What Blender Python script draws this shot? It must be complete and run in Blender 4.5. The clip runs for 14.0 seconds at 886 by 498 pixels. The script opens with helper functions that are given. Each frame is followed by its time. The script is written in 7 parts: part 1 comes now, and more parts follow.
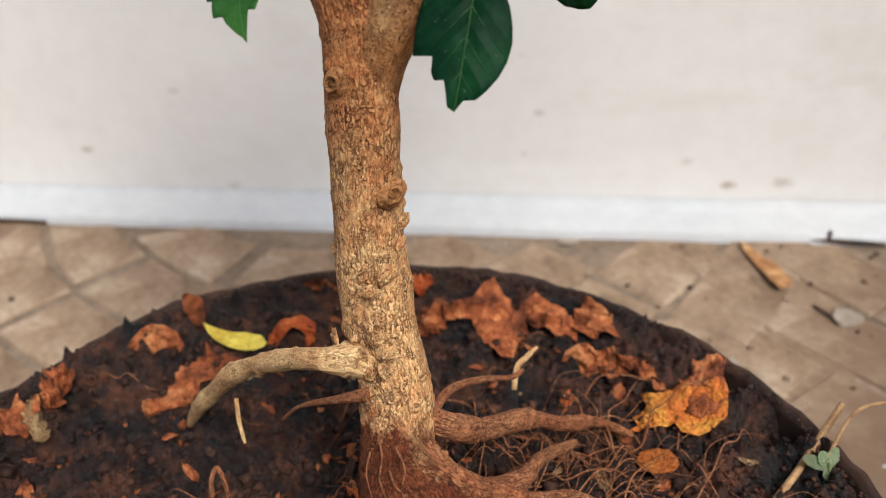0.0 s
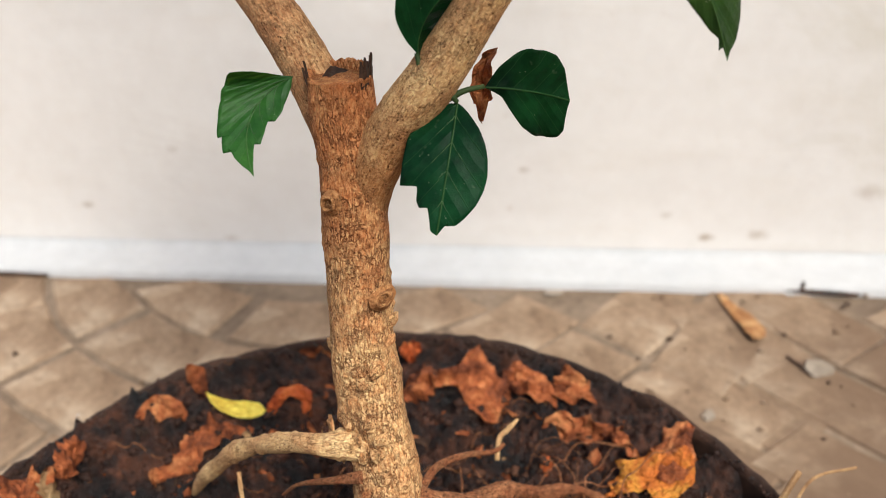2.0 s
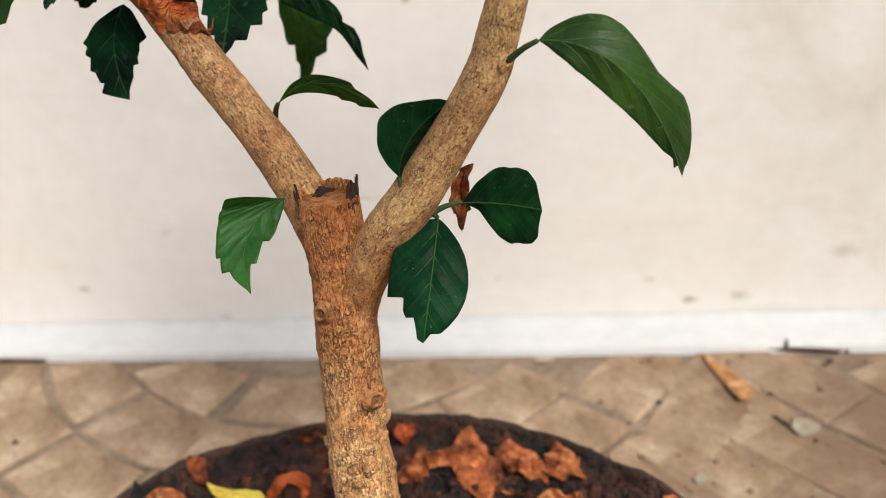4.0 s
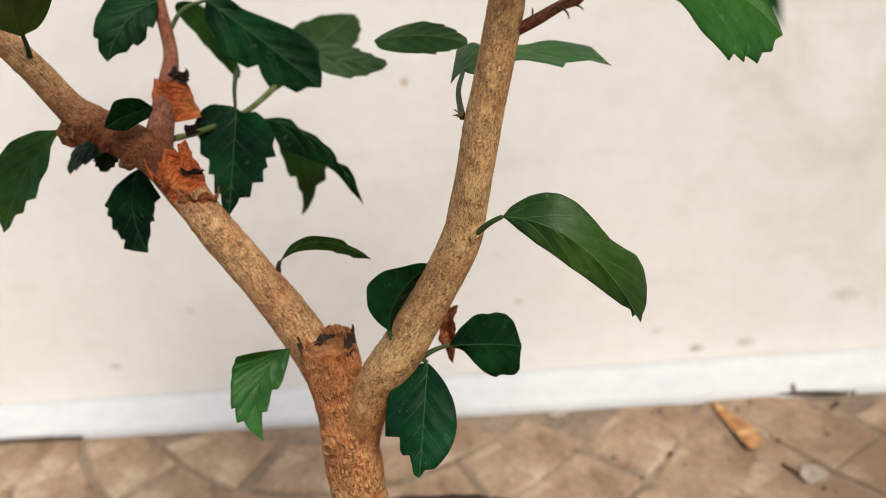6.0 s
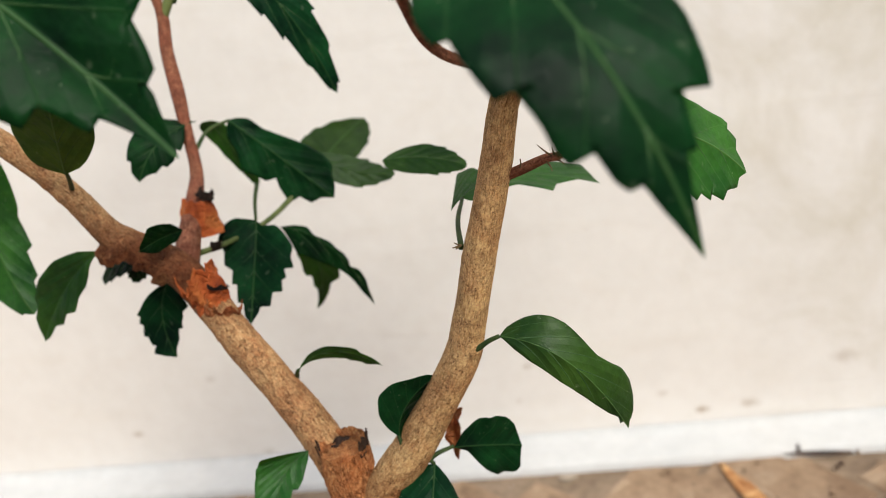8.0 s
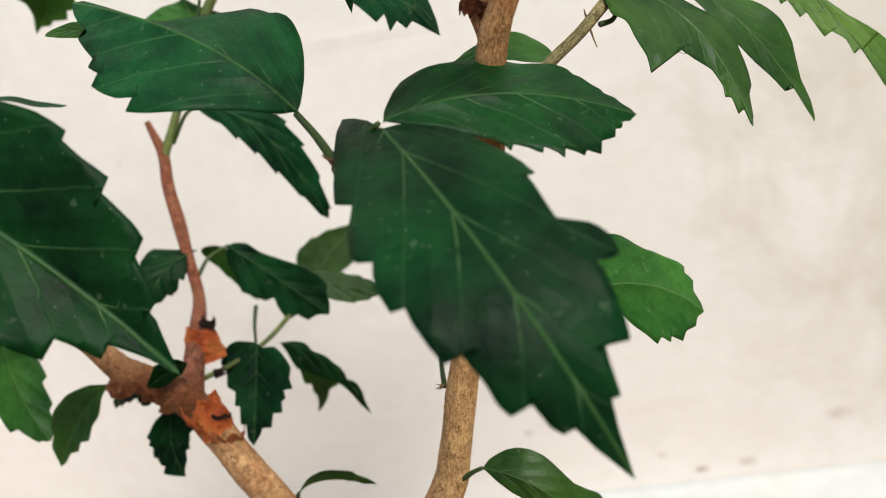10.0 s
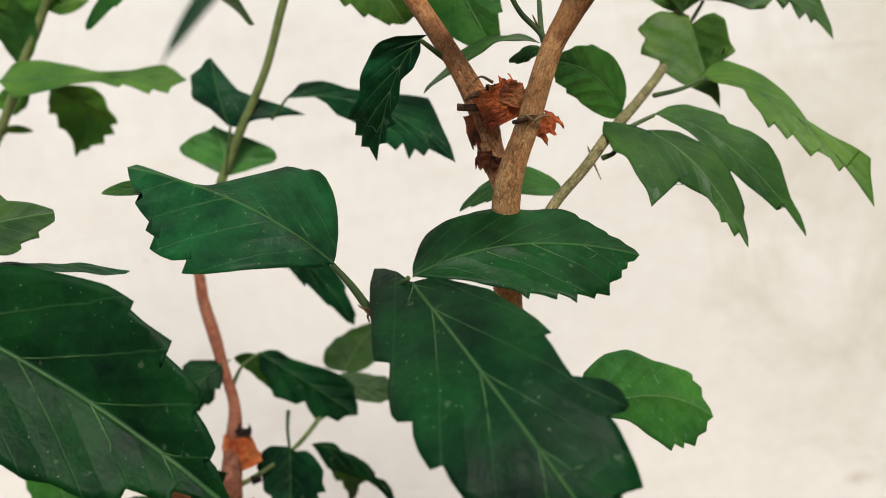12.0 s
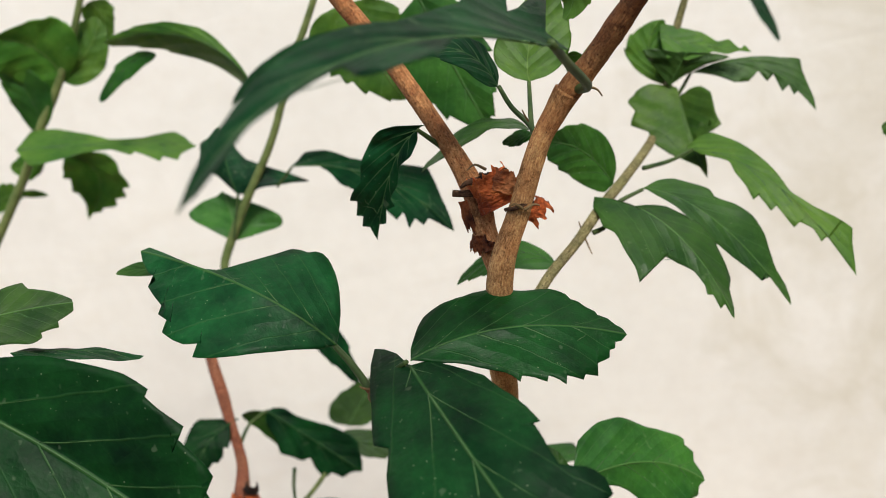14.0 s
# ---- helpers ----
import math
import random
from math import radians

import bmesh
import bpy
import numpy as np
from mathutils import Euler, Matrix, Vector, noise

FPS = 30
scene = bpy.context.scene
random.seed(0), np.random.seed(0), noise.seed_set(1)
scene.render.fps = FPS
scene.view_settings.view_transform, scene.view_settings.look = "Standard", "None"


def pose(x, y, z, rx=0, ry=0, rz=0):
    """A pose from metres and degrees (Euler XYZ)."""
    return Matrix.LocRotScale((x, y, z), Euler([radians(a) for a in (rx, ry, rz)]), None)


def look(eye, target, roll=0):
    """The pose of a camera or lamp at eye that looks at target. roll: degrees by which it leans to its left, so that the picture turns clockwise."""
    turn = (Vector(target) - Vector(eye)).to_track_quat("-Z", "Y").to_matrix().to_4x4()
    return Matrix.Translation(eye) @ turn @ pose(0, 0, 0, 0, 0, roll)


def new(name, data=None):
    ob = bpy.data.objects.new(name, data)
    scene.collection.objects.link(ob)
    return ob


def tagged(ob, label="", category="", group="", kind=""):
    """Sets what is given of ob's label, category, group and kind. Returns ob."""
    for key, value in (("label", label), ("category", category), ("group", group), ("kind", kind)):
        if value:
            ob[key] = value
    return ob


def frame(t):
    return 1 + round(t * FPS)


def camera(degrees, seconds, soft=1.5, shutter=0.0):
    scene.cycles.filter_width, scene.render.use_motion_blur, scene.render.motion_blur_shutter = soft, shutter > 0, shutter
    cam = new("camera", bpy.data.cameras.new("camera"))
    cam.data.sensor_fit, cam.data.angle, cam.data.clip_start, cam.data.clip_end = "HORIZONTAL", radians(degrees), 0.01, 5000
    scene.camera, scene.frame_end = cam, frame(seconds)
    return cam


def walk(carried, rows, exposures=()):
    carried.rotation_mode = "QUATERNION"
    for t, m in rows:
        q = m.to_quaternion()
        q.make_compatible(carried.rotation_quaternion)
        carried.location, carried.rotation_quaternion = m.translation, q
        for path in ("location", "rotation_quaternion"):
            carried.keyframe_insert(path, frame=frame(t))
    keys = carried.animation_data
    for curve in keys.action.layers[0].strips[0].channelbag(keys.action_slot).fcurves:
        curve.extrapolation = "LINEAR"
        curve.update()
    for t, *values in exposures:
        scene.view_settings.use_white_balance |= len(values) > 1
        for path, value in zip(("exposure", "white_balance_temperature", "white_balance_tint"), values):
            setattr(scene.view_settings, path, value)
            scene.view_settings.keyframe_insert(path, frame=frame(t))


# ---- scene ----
cam = camera(54.3, 14.0, soft=0.75)
PATH = [
    (0, (0.035, 0.027, 0.395), (-0.169, 1.719, -0.651), -2.7),
    (0.5, (0.035, 0.023, 0.407), (-0.164, 1.718, -0.635), -2.7),
    (1, (0.034, 0.018, 0.416), (-0.16, 1.723, -0.611), -2.6),
    (1.5, (0.041, 0.015, 0.42), (-0.148, 1.729, -0.594), -2.5),
    (2, (0.04, 0.015, 0.432), (-0.146, 1.738, -0.567), -2.7),
    (2.5, (0.042, 0.015, 0.441), (-0.143, 1.746, -0.543), -3.4),
    (2.7, (0.043, 0.015, 0.444), (-0.14, 1.75, -0.533), -3.6),
    (4.8, (0.046, 0.002, 0.477), (-0.135, 1.799, -0.382), -5.3),
    (5, (0.051, 0.003, 0.485), (-0.161, 1.782, -0.405), -6.2),
    (5.5, (0.059, 0.003, 0.497), (-0.155, 1.79, -0.376), -7.3),
    (6, (0.064, -0.002, 0.51), (-0.155, 1.796, -0.339), -8.4),
    (6.5, (0.067, -0.01, 0.524), (-0.163, 1.8, -0.296), -9.3),
    (7, (0.068, -0.016, 0.533), (-0.175, 1.802, -0.267), -9.7),
    (7.2, (0.07, -0.015, 0.536), (-0.171, 1.806, -0.255), -9.6),
    (9.3, (0.085, -0.024, 0.575), (-0.166, 1.824, -0.146), -10.8),
    (9.5, (0.089, -0.023, 0.581), (-0.164, 1.828, -0.134), -11.1),
    (10, (0.093, -0.025, 0.594), (-0.154, 1.835, -0.097), -11.8),
    (10.3, (0.0926, -0.0292, 0.6036), (-0.1572, 1.8392, -0.0696), -12.3),
    (10.5, (0.096, -0.032, 0.61), (-0.156, 1.842, -0.043), -12.6),
    (11, (0.097, -0.037, 0.619), (-0.153, 1.851, 0.01), -13.5),
    (11.5, (0.101, -0.038, 0.623), (-0.149, 1.86, 0.045), -13.7),
    (12, (0.097, -0.041, 0.627), (-0.154, 1.861, 0.06), -13.9),
    (12.5, (0.1, -0.046, 0.636), (-0.145, 1.862, 0.09), -13.9),
    (13, (0.101, -0.049, 0.64), (-0.145, 1.865, 0.114), -13.9),
    (13.5, (0.104, -0.05, 0.643), (-0.15, 1.867, 0.133), -14.2),
    (14, (0.106, -0.05, 0.647), (-0.147, 1.87, 0.145), -14.4),
]
EXPOSURES = [(0, 0.46, 5950, 6), (0.5, 0.59, 5950, 6), (2.5, 0.62, 6200, 6), (5, 0.56, 6300, 6), (9.5, 0.62, 6250, 4), (14, 0.64, 6250, 3)]
walk(cam, [(t, look(eye, target, roll)) for t, eye, target, roll in PATH], EXPOSURES)

# depth of field of a small phone lens
cam.data.dof.use_dof = True
cam.data.dof.focus_distance = 0.285
cam.data.dof.aperture_fstop = 11.0

# ---- light ----
world = bpy.data.worlds.new("sky")
scene.world = world
world.use_nodes = True
wn = world.node_tree.nodes
sky = wn.new("ShaderNodeTexSky")
sky.sky_type = "NISHITA"
sky.sun_disc = False
sky.sun_elevation = radians(48)
sky.sun_rotation = radians(149)
sky.air_density = 1.0
sky.dust_density = 3.0
wn["Background"].inputs["Strength"].default_value = 0.09
world.node_tree.links.new(sky.outputs["Color"], wn["Background"].inputs["Color"])

sun = new("sun", bpy.data.lights.new("sun", "SUN"))
sun.data.energy = 2.6
sun.data.angle = radians(20)
sun.data.color = (1.0, 0.93, 0.84)
sun.matrix_world = look((0.42, -0.70, 0.90), (0, 0, 0))


# ---- materials ----
class Nodes:
    """A small wrapper to wire node materials."""

    def __init__(self, name):
        self.mat = bpy.data.materials.new(name)
        self.mat.use_nodes = True
        self.tree = self.mat.node_tree
        self.bsdf = self.tree.nodes["Principled BSDF"]
        self.out = self.tree.nodes["Material Output"]

    def link(self, a, b):
        self.tree.links.new(a, b)

    def feed(self, socket, value):
        if isinstance(value, bpy.types.NodeSocket):
            self.link(value, socket)
        elif value is not None:
            socket.default_value = value

    def coord(self, which="Object", scale=(1, 1, 1)):
        node = self.tree.nodes.new("ShaderNodeTexCoord")
        mapping = self.tree.nodes.new("ShaderNodeMapping")
        mapping.inputs["Scale"].default_value = scale
        self.link(node.outputs[which], mapping.inputs["Vector"])
        return mapping.outputs["Vector"]

    def noise(self, vec, scale, detail=5.0, rough=0.55, warp=0.0):
        node = self.tree.nodes.new("ShaderNodeTexNoise")
        node.inputs["Scale"].default_value = scale
        node.inputs["Detail"].default_value = detail
        node.inputs["Roughness"].default_value = rough
        node.inputs["Distortion"].default_value = warp
        self.link(vec, node.inputs["Vector"])
        return node.outputs["Fac"]

    def cells(self, vec, scale, feature="F1"):
        node = self.tree.nodes.new("ShaderNodeTexVoronoi")
        node.feature = feature
        node.inputs["Scale"].default_value = scale
        self.link(vec, node.inputs["Vector"])
        return node.outputs["Distance"]

    def ramp(self, fac, stops):
        node = self.tree.nodes.new("ShaderNodeValToRGB")
        ramp = node.color_ramp
        while len(ramp.elements) < len(stops):
            ramp.elements.new(0.5)
        for e, (p, c) in zip(ramp.elements, stops):
            e.position = p
            e.color = (*c, 1) if isinstance(c, tuple) else (c, c, c, 1)
        self.link(fac, node.inputs["Fac"])
        return node.outputs["Color"]

    def math(self, op, a, b=None, c=None):
        node = self.tree.nodes.new("ShaderNodeMath")
        node.operation = op
        for s, x in zip(node.inputs, (a, b, c)):
            self.feed(s, x)
        return node.outputs["Value"]

    def mix(self, fac, a, b, kind="MIX"):
        node = self.tree.nodes.new("ShaderNodeMix")
        node.data_type = "RGBA"
        node.blend_type = kind
        self.feed(node.inputs["Factor"], fac)
        ins = [i for i in node.inputs if i.type == "RGBA"]
        for s, x in zip(ins, (a, b)):
            self.feed(s, (*x, 1) if isinstance(x, tuple) else x)
        return [o for o in node.outputs if o.type == "RGBA"][0]

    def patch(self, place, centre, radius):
        """A patch of uneven outline round a centre: 1 inside, 0 outside."""
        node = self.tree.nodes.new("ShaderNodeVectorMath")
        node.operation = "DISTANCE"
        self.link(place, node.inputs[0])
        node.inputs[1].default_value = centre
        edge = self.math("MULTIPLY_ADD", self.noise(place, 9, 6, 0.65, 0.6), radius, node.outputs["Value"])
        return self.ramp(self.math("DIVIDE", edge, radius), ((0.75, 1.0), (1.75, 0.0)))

    def random(self):
        return self.tree.nodes.new("ShaderNodeObjectInfo").outputs["Random"]

    def bump(self, height, strength, distance, under=None):
        node = self.tree.nodes.new("ShaderNodeBump")
        node.inputs["Strength"].default_value = strength
        node.inputs["Distance"].default_value = distance
        self.link(height, node.inputs["Height"])
        if under is not None:
            self.link(under, node.inputs["Normal"])
        return node.outputs["Normal"]

    def finish(self, colour, rough, normal=None, specular=0.5):
        self.feed(self.bsdf.inputs["Base Color"], (*colour, 1) if isinstance(colour, tuple) else colour)
        self.feed(self.bsdf.inputs["Roughness"], rough)
        self.feed(self.bsdf.inputs["Specular IOR Level"], specular)
        if normal is not None:
            self.link(normal, self.bsdf.inputs["Normal"])
        return self.mat


def bark(name, dark, mid, light, warm, wet=False, rise=(), cracked=0.28, fissured=0.6):
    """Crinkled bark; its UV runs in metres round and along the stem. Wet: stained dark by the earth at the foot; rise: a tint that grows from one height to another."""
    n = Nodes(name)
    body = n.coord("Object")

    def crinkle(stretch, scale, wander, size):
        """Wandering cracks between small scales of bark, longer than wide."""
        drift = n.tree.nodes.new("ShaderNodeTexNoise")
        drift.inputs["Scale"].default_value = wander
        drift.inputs["Detail"].default_value = 3.0
        n.link(n.coord("UV"), drift.inputs["Vector"])
        return n.cells(n.mix(size, n.coord("UV", (1, stretch, 1)), drift.outputs["Color"], "ADD"), scale, "DISTANCE_TO_EDGE")

    scales = crinkle(0.34, 560, 330, 0.0040)
    fine = crinkle(0.5, 1000, 700, 0.0018)
    patchy = n.noise(body, 190, 4, 0.6)
    blotch = n.noise(body, 70, 5, 0.6)
    grain = n.noise(body, 1100, 4, 0.7)
    fibre = n.noise(n.coord("UV", (1, 0.25, 1)), 1300, 4, 0.6, 0.4)
    colour = n.ramp(fibre, ((0.22, dark), (0.40, mid), (0.70, light)))
    colour = n.mix(n.ramp(n.noise(body, 330, 4, 0.6, 0.4), ((0.46, 0.0), (0.68, 0.55))), colour, light)
    colour = n.mix(n.ramp(blotch, ((0.42, 0.0), (0.62, 0.85))), colour, n.mix(0.55, colour, warm))
    crack = n.math("MULTIPLY", n.ramp(scales, ((0.0, 1.0), (0.05, 0.6), (0.14, 0.0))), n.ramp(patchy, ((0.42, 0.10 * cracked), (0.62, cracked))))
    hair = n.math("MULTIPLY", n.ramp(fine, ((0.0, 0.75), (0.10, 0.0))), n.ramp(n.noise(body, 240, 3), ((0.45, 0.0), (0.58, 0.6))))
    crack = n.math("MAXIMUM", crack, hair)
    colour = n.mix(n.math("MULTIPLY", crack, 0.85), colour, dark)
    lip = n.math("MULTIPLY", n.ramp(scales, ((0.12, 0.0), (0.20, 0.5), (0.34, 0.0))), n.ramp(patchy, ((0.44, 0.0), (0.58, 1.2 * cracked))))
    colour = n.mix(lip, colour, light)
    lines = n.noise(n.coord("UV", (1, 0.13, 1)), 1500, 4, 0.6, 0.6)
    colour = n.mix(n.ramp(lines, ((0.32, fissured), (0.45, 0.0))), colour, dark)
    dots = n.ramp(n.cells(n.coord("UV", (1, 0.7, 1)), 560), ((0.10, 0.8), (0.19, 0.0)))
    colour = n.mix(dots, colour, dark)
    colour = n.mix(0.55, colour, n.ramp(grain, ((0.3, 0.15), (0.7, 0.95))), "OVERLAY")
    sep = n.tree.nodes.new("ShaderNodeSeparateXYZ")
    n.link(body, sep.inputs["Vector"])
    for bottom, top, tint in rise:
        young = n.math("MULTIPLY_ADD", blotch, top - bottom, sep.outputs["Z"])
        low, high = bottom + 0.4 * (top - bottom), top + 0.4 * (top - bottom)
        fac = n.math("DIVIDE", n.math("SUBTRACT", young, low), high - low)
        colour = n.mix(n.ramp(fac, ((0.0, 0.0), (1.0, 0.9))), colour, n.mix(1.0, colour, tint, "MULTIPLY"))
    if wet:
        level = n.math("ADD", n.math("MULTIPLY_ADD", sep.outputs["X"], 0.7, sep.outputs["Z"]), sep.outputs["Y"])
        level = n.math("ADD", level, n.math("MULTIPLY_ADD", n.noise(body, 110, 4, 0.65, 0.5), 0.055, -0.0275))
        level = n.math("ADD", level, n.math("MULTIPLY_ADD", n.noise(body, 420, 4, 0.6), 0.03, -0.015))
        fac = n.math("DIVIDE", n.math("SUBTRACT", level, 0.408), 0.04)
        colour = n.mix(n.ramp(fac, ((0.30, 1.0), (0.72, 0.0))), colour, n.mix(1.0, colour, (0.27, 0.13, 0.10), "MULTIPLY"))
    normal = n.bump(fibre, 0.5, 0.0008)
    normal = n.bump(n.math("SUBTRACT", 1.0, crack), 0.9, 0.0014, normal)
    normal = n.bump(grain, 0.45, 0.0005, normal)
    return n.finish(colour, 0.82, normal, 0.22)


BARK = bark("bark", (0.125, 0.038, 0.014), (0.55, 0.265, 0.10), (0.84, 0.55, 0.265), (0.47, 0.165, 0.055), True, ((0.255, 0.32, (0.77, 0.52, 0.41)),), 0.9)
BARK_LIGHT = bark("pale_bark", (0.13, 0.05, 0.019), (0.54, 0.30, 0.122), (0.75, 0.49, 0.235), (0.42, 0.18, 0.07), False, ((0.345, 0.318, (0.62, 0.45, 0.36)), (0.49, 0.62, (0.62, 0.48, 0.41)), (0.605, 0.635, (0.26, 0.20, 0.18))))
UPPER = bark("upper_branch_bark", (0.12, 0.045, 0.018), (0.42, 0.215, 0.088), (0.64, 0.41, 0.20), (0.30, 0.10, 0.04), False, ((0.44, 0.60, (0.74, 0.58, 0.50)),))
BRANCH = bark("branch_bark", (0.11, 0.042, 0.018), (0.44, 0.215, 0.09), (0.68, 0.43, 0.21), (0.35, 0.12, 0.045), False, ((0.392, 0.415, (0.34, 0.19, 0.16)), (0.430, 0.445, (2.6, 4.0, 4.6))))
FINE_ROOT = bark("fine_root_bark", (0.05, 0.016, 0.007), (0.24, 0.088, 0.037), (0.45, 0.21, 0.10), (0.22, 0.07, 0.025))
ROOT = bark("root_bark", (0.035, 0.012, 0.007), (0.19, 0.068, 0.028), (0.42, 0.19, 0.085), (0.26, 0.065, 0.022), cracked=0.4)
ROOT_PALE = bark("pale_root_bark", (0.13, 0.05, 0.02), (0.60, 0.35, 0.15), (0.80, 0.54, 0.27), (0.40, 0.16, 0.06))
DARK_BARK = bark("dark_bark", (0.012, 0.006, 0.005), (0.075, 0.036, 0.020), (0.16, 0.085, 0.05), (0.08, 0.03, 0.016))
RED_STEM = bark("red_bark", (0.07, 0.02, 0.012), (0.22, 0.075, 0.042), (0.34, 0.15, 0.085), (0.21, 0.05, 0.03))
SHOOT_BARK = bark("shoot_bark", (0.035, 0.028, 0.012), (0.15, 0.125, 0.05), (0.32, 0.26, 0.14), (0.10, 0.12, 0.035))


def soft_stem(name, low, high):
    n = Nodes(name)
    tint = n.noise(n.coord("Object"), 120, 4)
    fibre = n.noise(n.coord("UV", (1, 0.1, 1)), 1800, 3)
    return n.finish(n.ramp(tint, ((0.3, low), (0.7, high))), 0.55, n.bump(fibre, 0.3, 0.0003), 0.2)


GREEN_STEM = soft_stem("green_stem", (0.07, 0.10, 0.03), (0.17, 0.20, 0.07))
PETIOLE = soft_stem("petiole_green", (0.018, 0.04, 0.012), (0.06, 0.09, 0.026))
VEIN = soft_stem("midrib_green", (0.026, 0.072, 0.020), (0.065, 0.125, 0.042))
HAIR = soft_stem("dry_bristle", (0.08, 0.05, 0.025), (0.20, 0.13, 0.06))


def foliage(name, dark, mid, vein, through_light, gloss=0.36, sheen=0.18):
    """A leaf blade: UV x runs 0 to 1 from margin to margin, y from base to tip."""
    n = Nodes(name)
    sep = n.tree.nodes.new("ShaderNodeSeparateXYZ")
    n.link(n.coord("UV"), sep.inputs["Vector"])
    across = n.math("ABSOLUTE", n.math("MULTIPLY_ADD", sep.outputs["X"], 2.0, -1.0))
    along = sep.outputs["Y"]
    wobble = n.math("MULTIPLY_ADD", n.noise(n.coord("UV"), 5, 3), 0.05, -0.025)
    # the side veins leave the midrib forwards and bend towards the tip
    slant = n.math("SUBTRACT", along, n.math("MULTIPLY", n.math("POWER", across, 0.88), 0.40))
    wave = n.math("FRACT", n.math("MULTIPLY", n.math("ADD", slant, n.math("MULTIPLY", wobble, 0.9)), 4.6))
    side = n.math("ABSOLUTE", n.math("SUBTRACT", wave, 0.5))
    side_line = n.ramp(side, ((0.0, 1.0), (0.014, 0.8), (0.032, 0.0)))
    rib = n.math("ADD", across, n.math("MULTIPLY", wobble, 0.1))
    rib_line = n.ramp(rib, ((0.0, 1.0), (0.012, 0.85), (0.03, 0.0)))
    fine = n.cells(n.coord("UV", (1, 1.4, 1)), 22, "DISTANCE_TO_EDGE")
    branch = n.cells(n.mix(0.05, n.coord("UV", (1, 1.3, 1)), n.tree.nodes.new("ShaderNodeTexNoise").outputs["Color"], "ADD"), 6.5, "DISTANCE_TO_EDGE")
    branch_line = n.math("MULTIPLY", n.ramp(branch, ((0.0, 1.0), (0.022, 0.0))), 0.05)
    lines = n.math("MAXIMUM", n.math("MAXIMUM", n.math("MULTIPLY", side_line, 0.3), branch_line), rib_line)
    body = n.coord("Object")
    patch = n.noise(body, 45, 4, 0.6)
    mottled = n.noise(body, 420, 5, 0.65)
    colour = n.ramp(patch, ((0.32, dark), (0.68, mid)))
    colour = n.mix(0.35, colour, n.ramp(mottled, ((0.3, 0.3), (0.7, 0.75))), "OVERLAY")
    shade = n.tree.nodes.new("ShaderNodeHueSaturation")
    n.link(n.math("MULTIPLY_ADD", n.random(), 0.5, 0.78), shade.inputs["Value"])
    n.link(n.math("MULTIPLY_ADD", n.random(), 0.03, 0.485), shade.inputs["Hue"])
    n.link(colour, shade.inputs["Color"])
    colour = n.mix(n.math("MULTIPLY", lines, 0.75), shade.outputs["Color"], vein)
    # dried water marks and dust
    marks = n.ramp(n.noise(body, 260, 2, 0.4), ((0.70, 0.0), (0.76, 0.45)))
    dust = n.ramp(n.cells(n.mix(0.0012, body, n.tree.nodes.new("ShaderNodeTexNoise").outputs["Color"], "ADD"), 340), ((0.035, 1.0), (0.085, 0.0)))
    dusty = n.ramp(n.noise(body, 90, 2), ((0.42, 0.0), (0.54, 1.0)))
    specks = n.math("MAXIMUM", n.math("MULTIPLY", marks, 0.4), n.math("MULTIPLY", dust, dusty))
    colour = n.mix(n.math("MULTIPLY", specks, 0.55), colour, (0.36, 0.43, 0.30))
    height = n.math("SUBTRACT", n.math("MULTIPLY", mottled, 0.35), lines)
    normal = n.bump(height, 0.65, 0.0006)
    normal = n.bump(n.ramp(fine, ((0.0, 0.0), (0.2, 1.0))), 0.12, 0.0003, normal)
    swell = n.math("ABSOLUTE", n.math("SINE", n.math("MULTIPLY", wave, math.pi)))
    normal = n.bump(swell, 0.22, 0.0018, normal)
    pucker = n.noise(body, 150, 3, 0.5)
    normal = n.bump(pucker, 0.22, 0.0020, normal)
    rough = n.math("MULTIPLY_ADD", mottled, 0.25, gloss - 0.06)
    n.finish(colour, n.math("ADD", rough, n.math("MULTIPLY", specks, 0.3)), normal, sheen)
    glow = n.tree.nodes.new("ShaderNodeBsdfTranslucent")
    n.link(n.mix(1.0, colour, through_light, "MULTIPLY"), glow.inputs["Color"])
    blend = n.tree.nodes.new("ShaderNodeMixShader")
    blend.inputs["Fac"].default_value = 0.24
    n.link(n.bsdf.outputs["BSDF"], blend.inputs[1])
    n.link(glow.outputs["BSDF"], blend.inputs[2])
    n.link(blend.outputs["Shader"], n.out.inputs["Surface"])
    return n.mat


LEAF = foliage("leaf_green", (0.0018, 0.012, 0.0052), (0.0080, 0.052, 0.0135), (0.045, 0.115, 0.035), (2.4, 2.4, 0.6), 0.40, 0.09)
# leaf green lightened: sky sheen on the front leaves is put into the colour
LEAF_SHEEN = foliage("sheen_lit_leaf_green", (0.003, 0.020, 0.007), (0.012, 0.084, 0.021), (0.06, 0.14, 0.04), (2.4, 2.4, 0.6), 0.36, 0.12)
# mid green; on some leaves it also stands for the light they catch
LEAF_MID = foliage("mid_leaf_green", (0.013, 0.054, 0.009), (0.043, 0.118, 0.016), (0.09, 0.19, 0.05), (2.4, 2.2, 0.5), 0.40, 0.26)
# yellower green of young leaves, with their backlight from the wall painted in
LEAF_YOUNG_LIT = foliage("young_lit_leaf_green", (0.032, 0.105, 0.011), (0.088, 0.185, 0.022), (0.15, 0.24, 0.06), (2.0, 1.9, 0.5), 0.45, 0.24)
UNDERSIDE = foliage("leaf_underside", (0.034, 0.090, 0.012), (0.085, 0.155, 0.022), (0.11, 0.19, 0.06), (2.0, 2.0, 0.6), 0.55, 0.15)


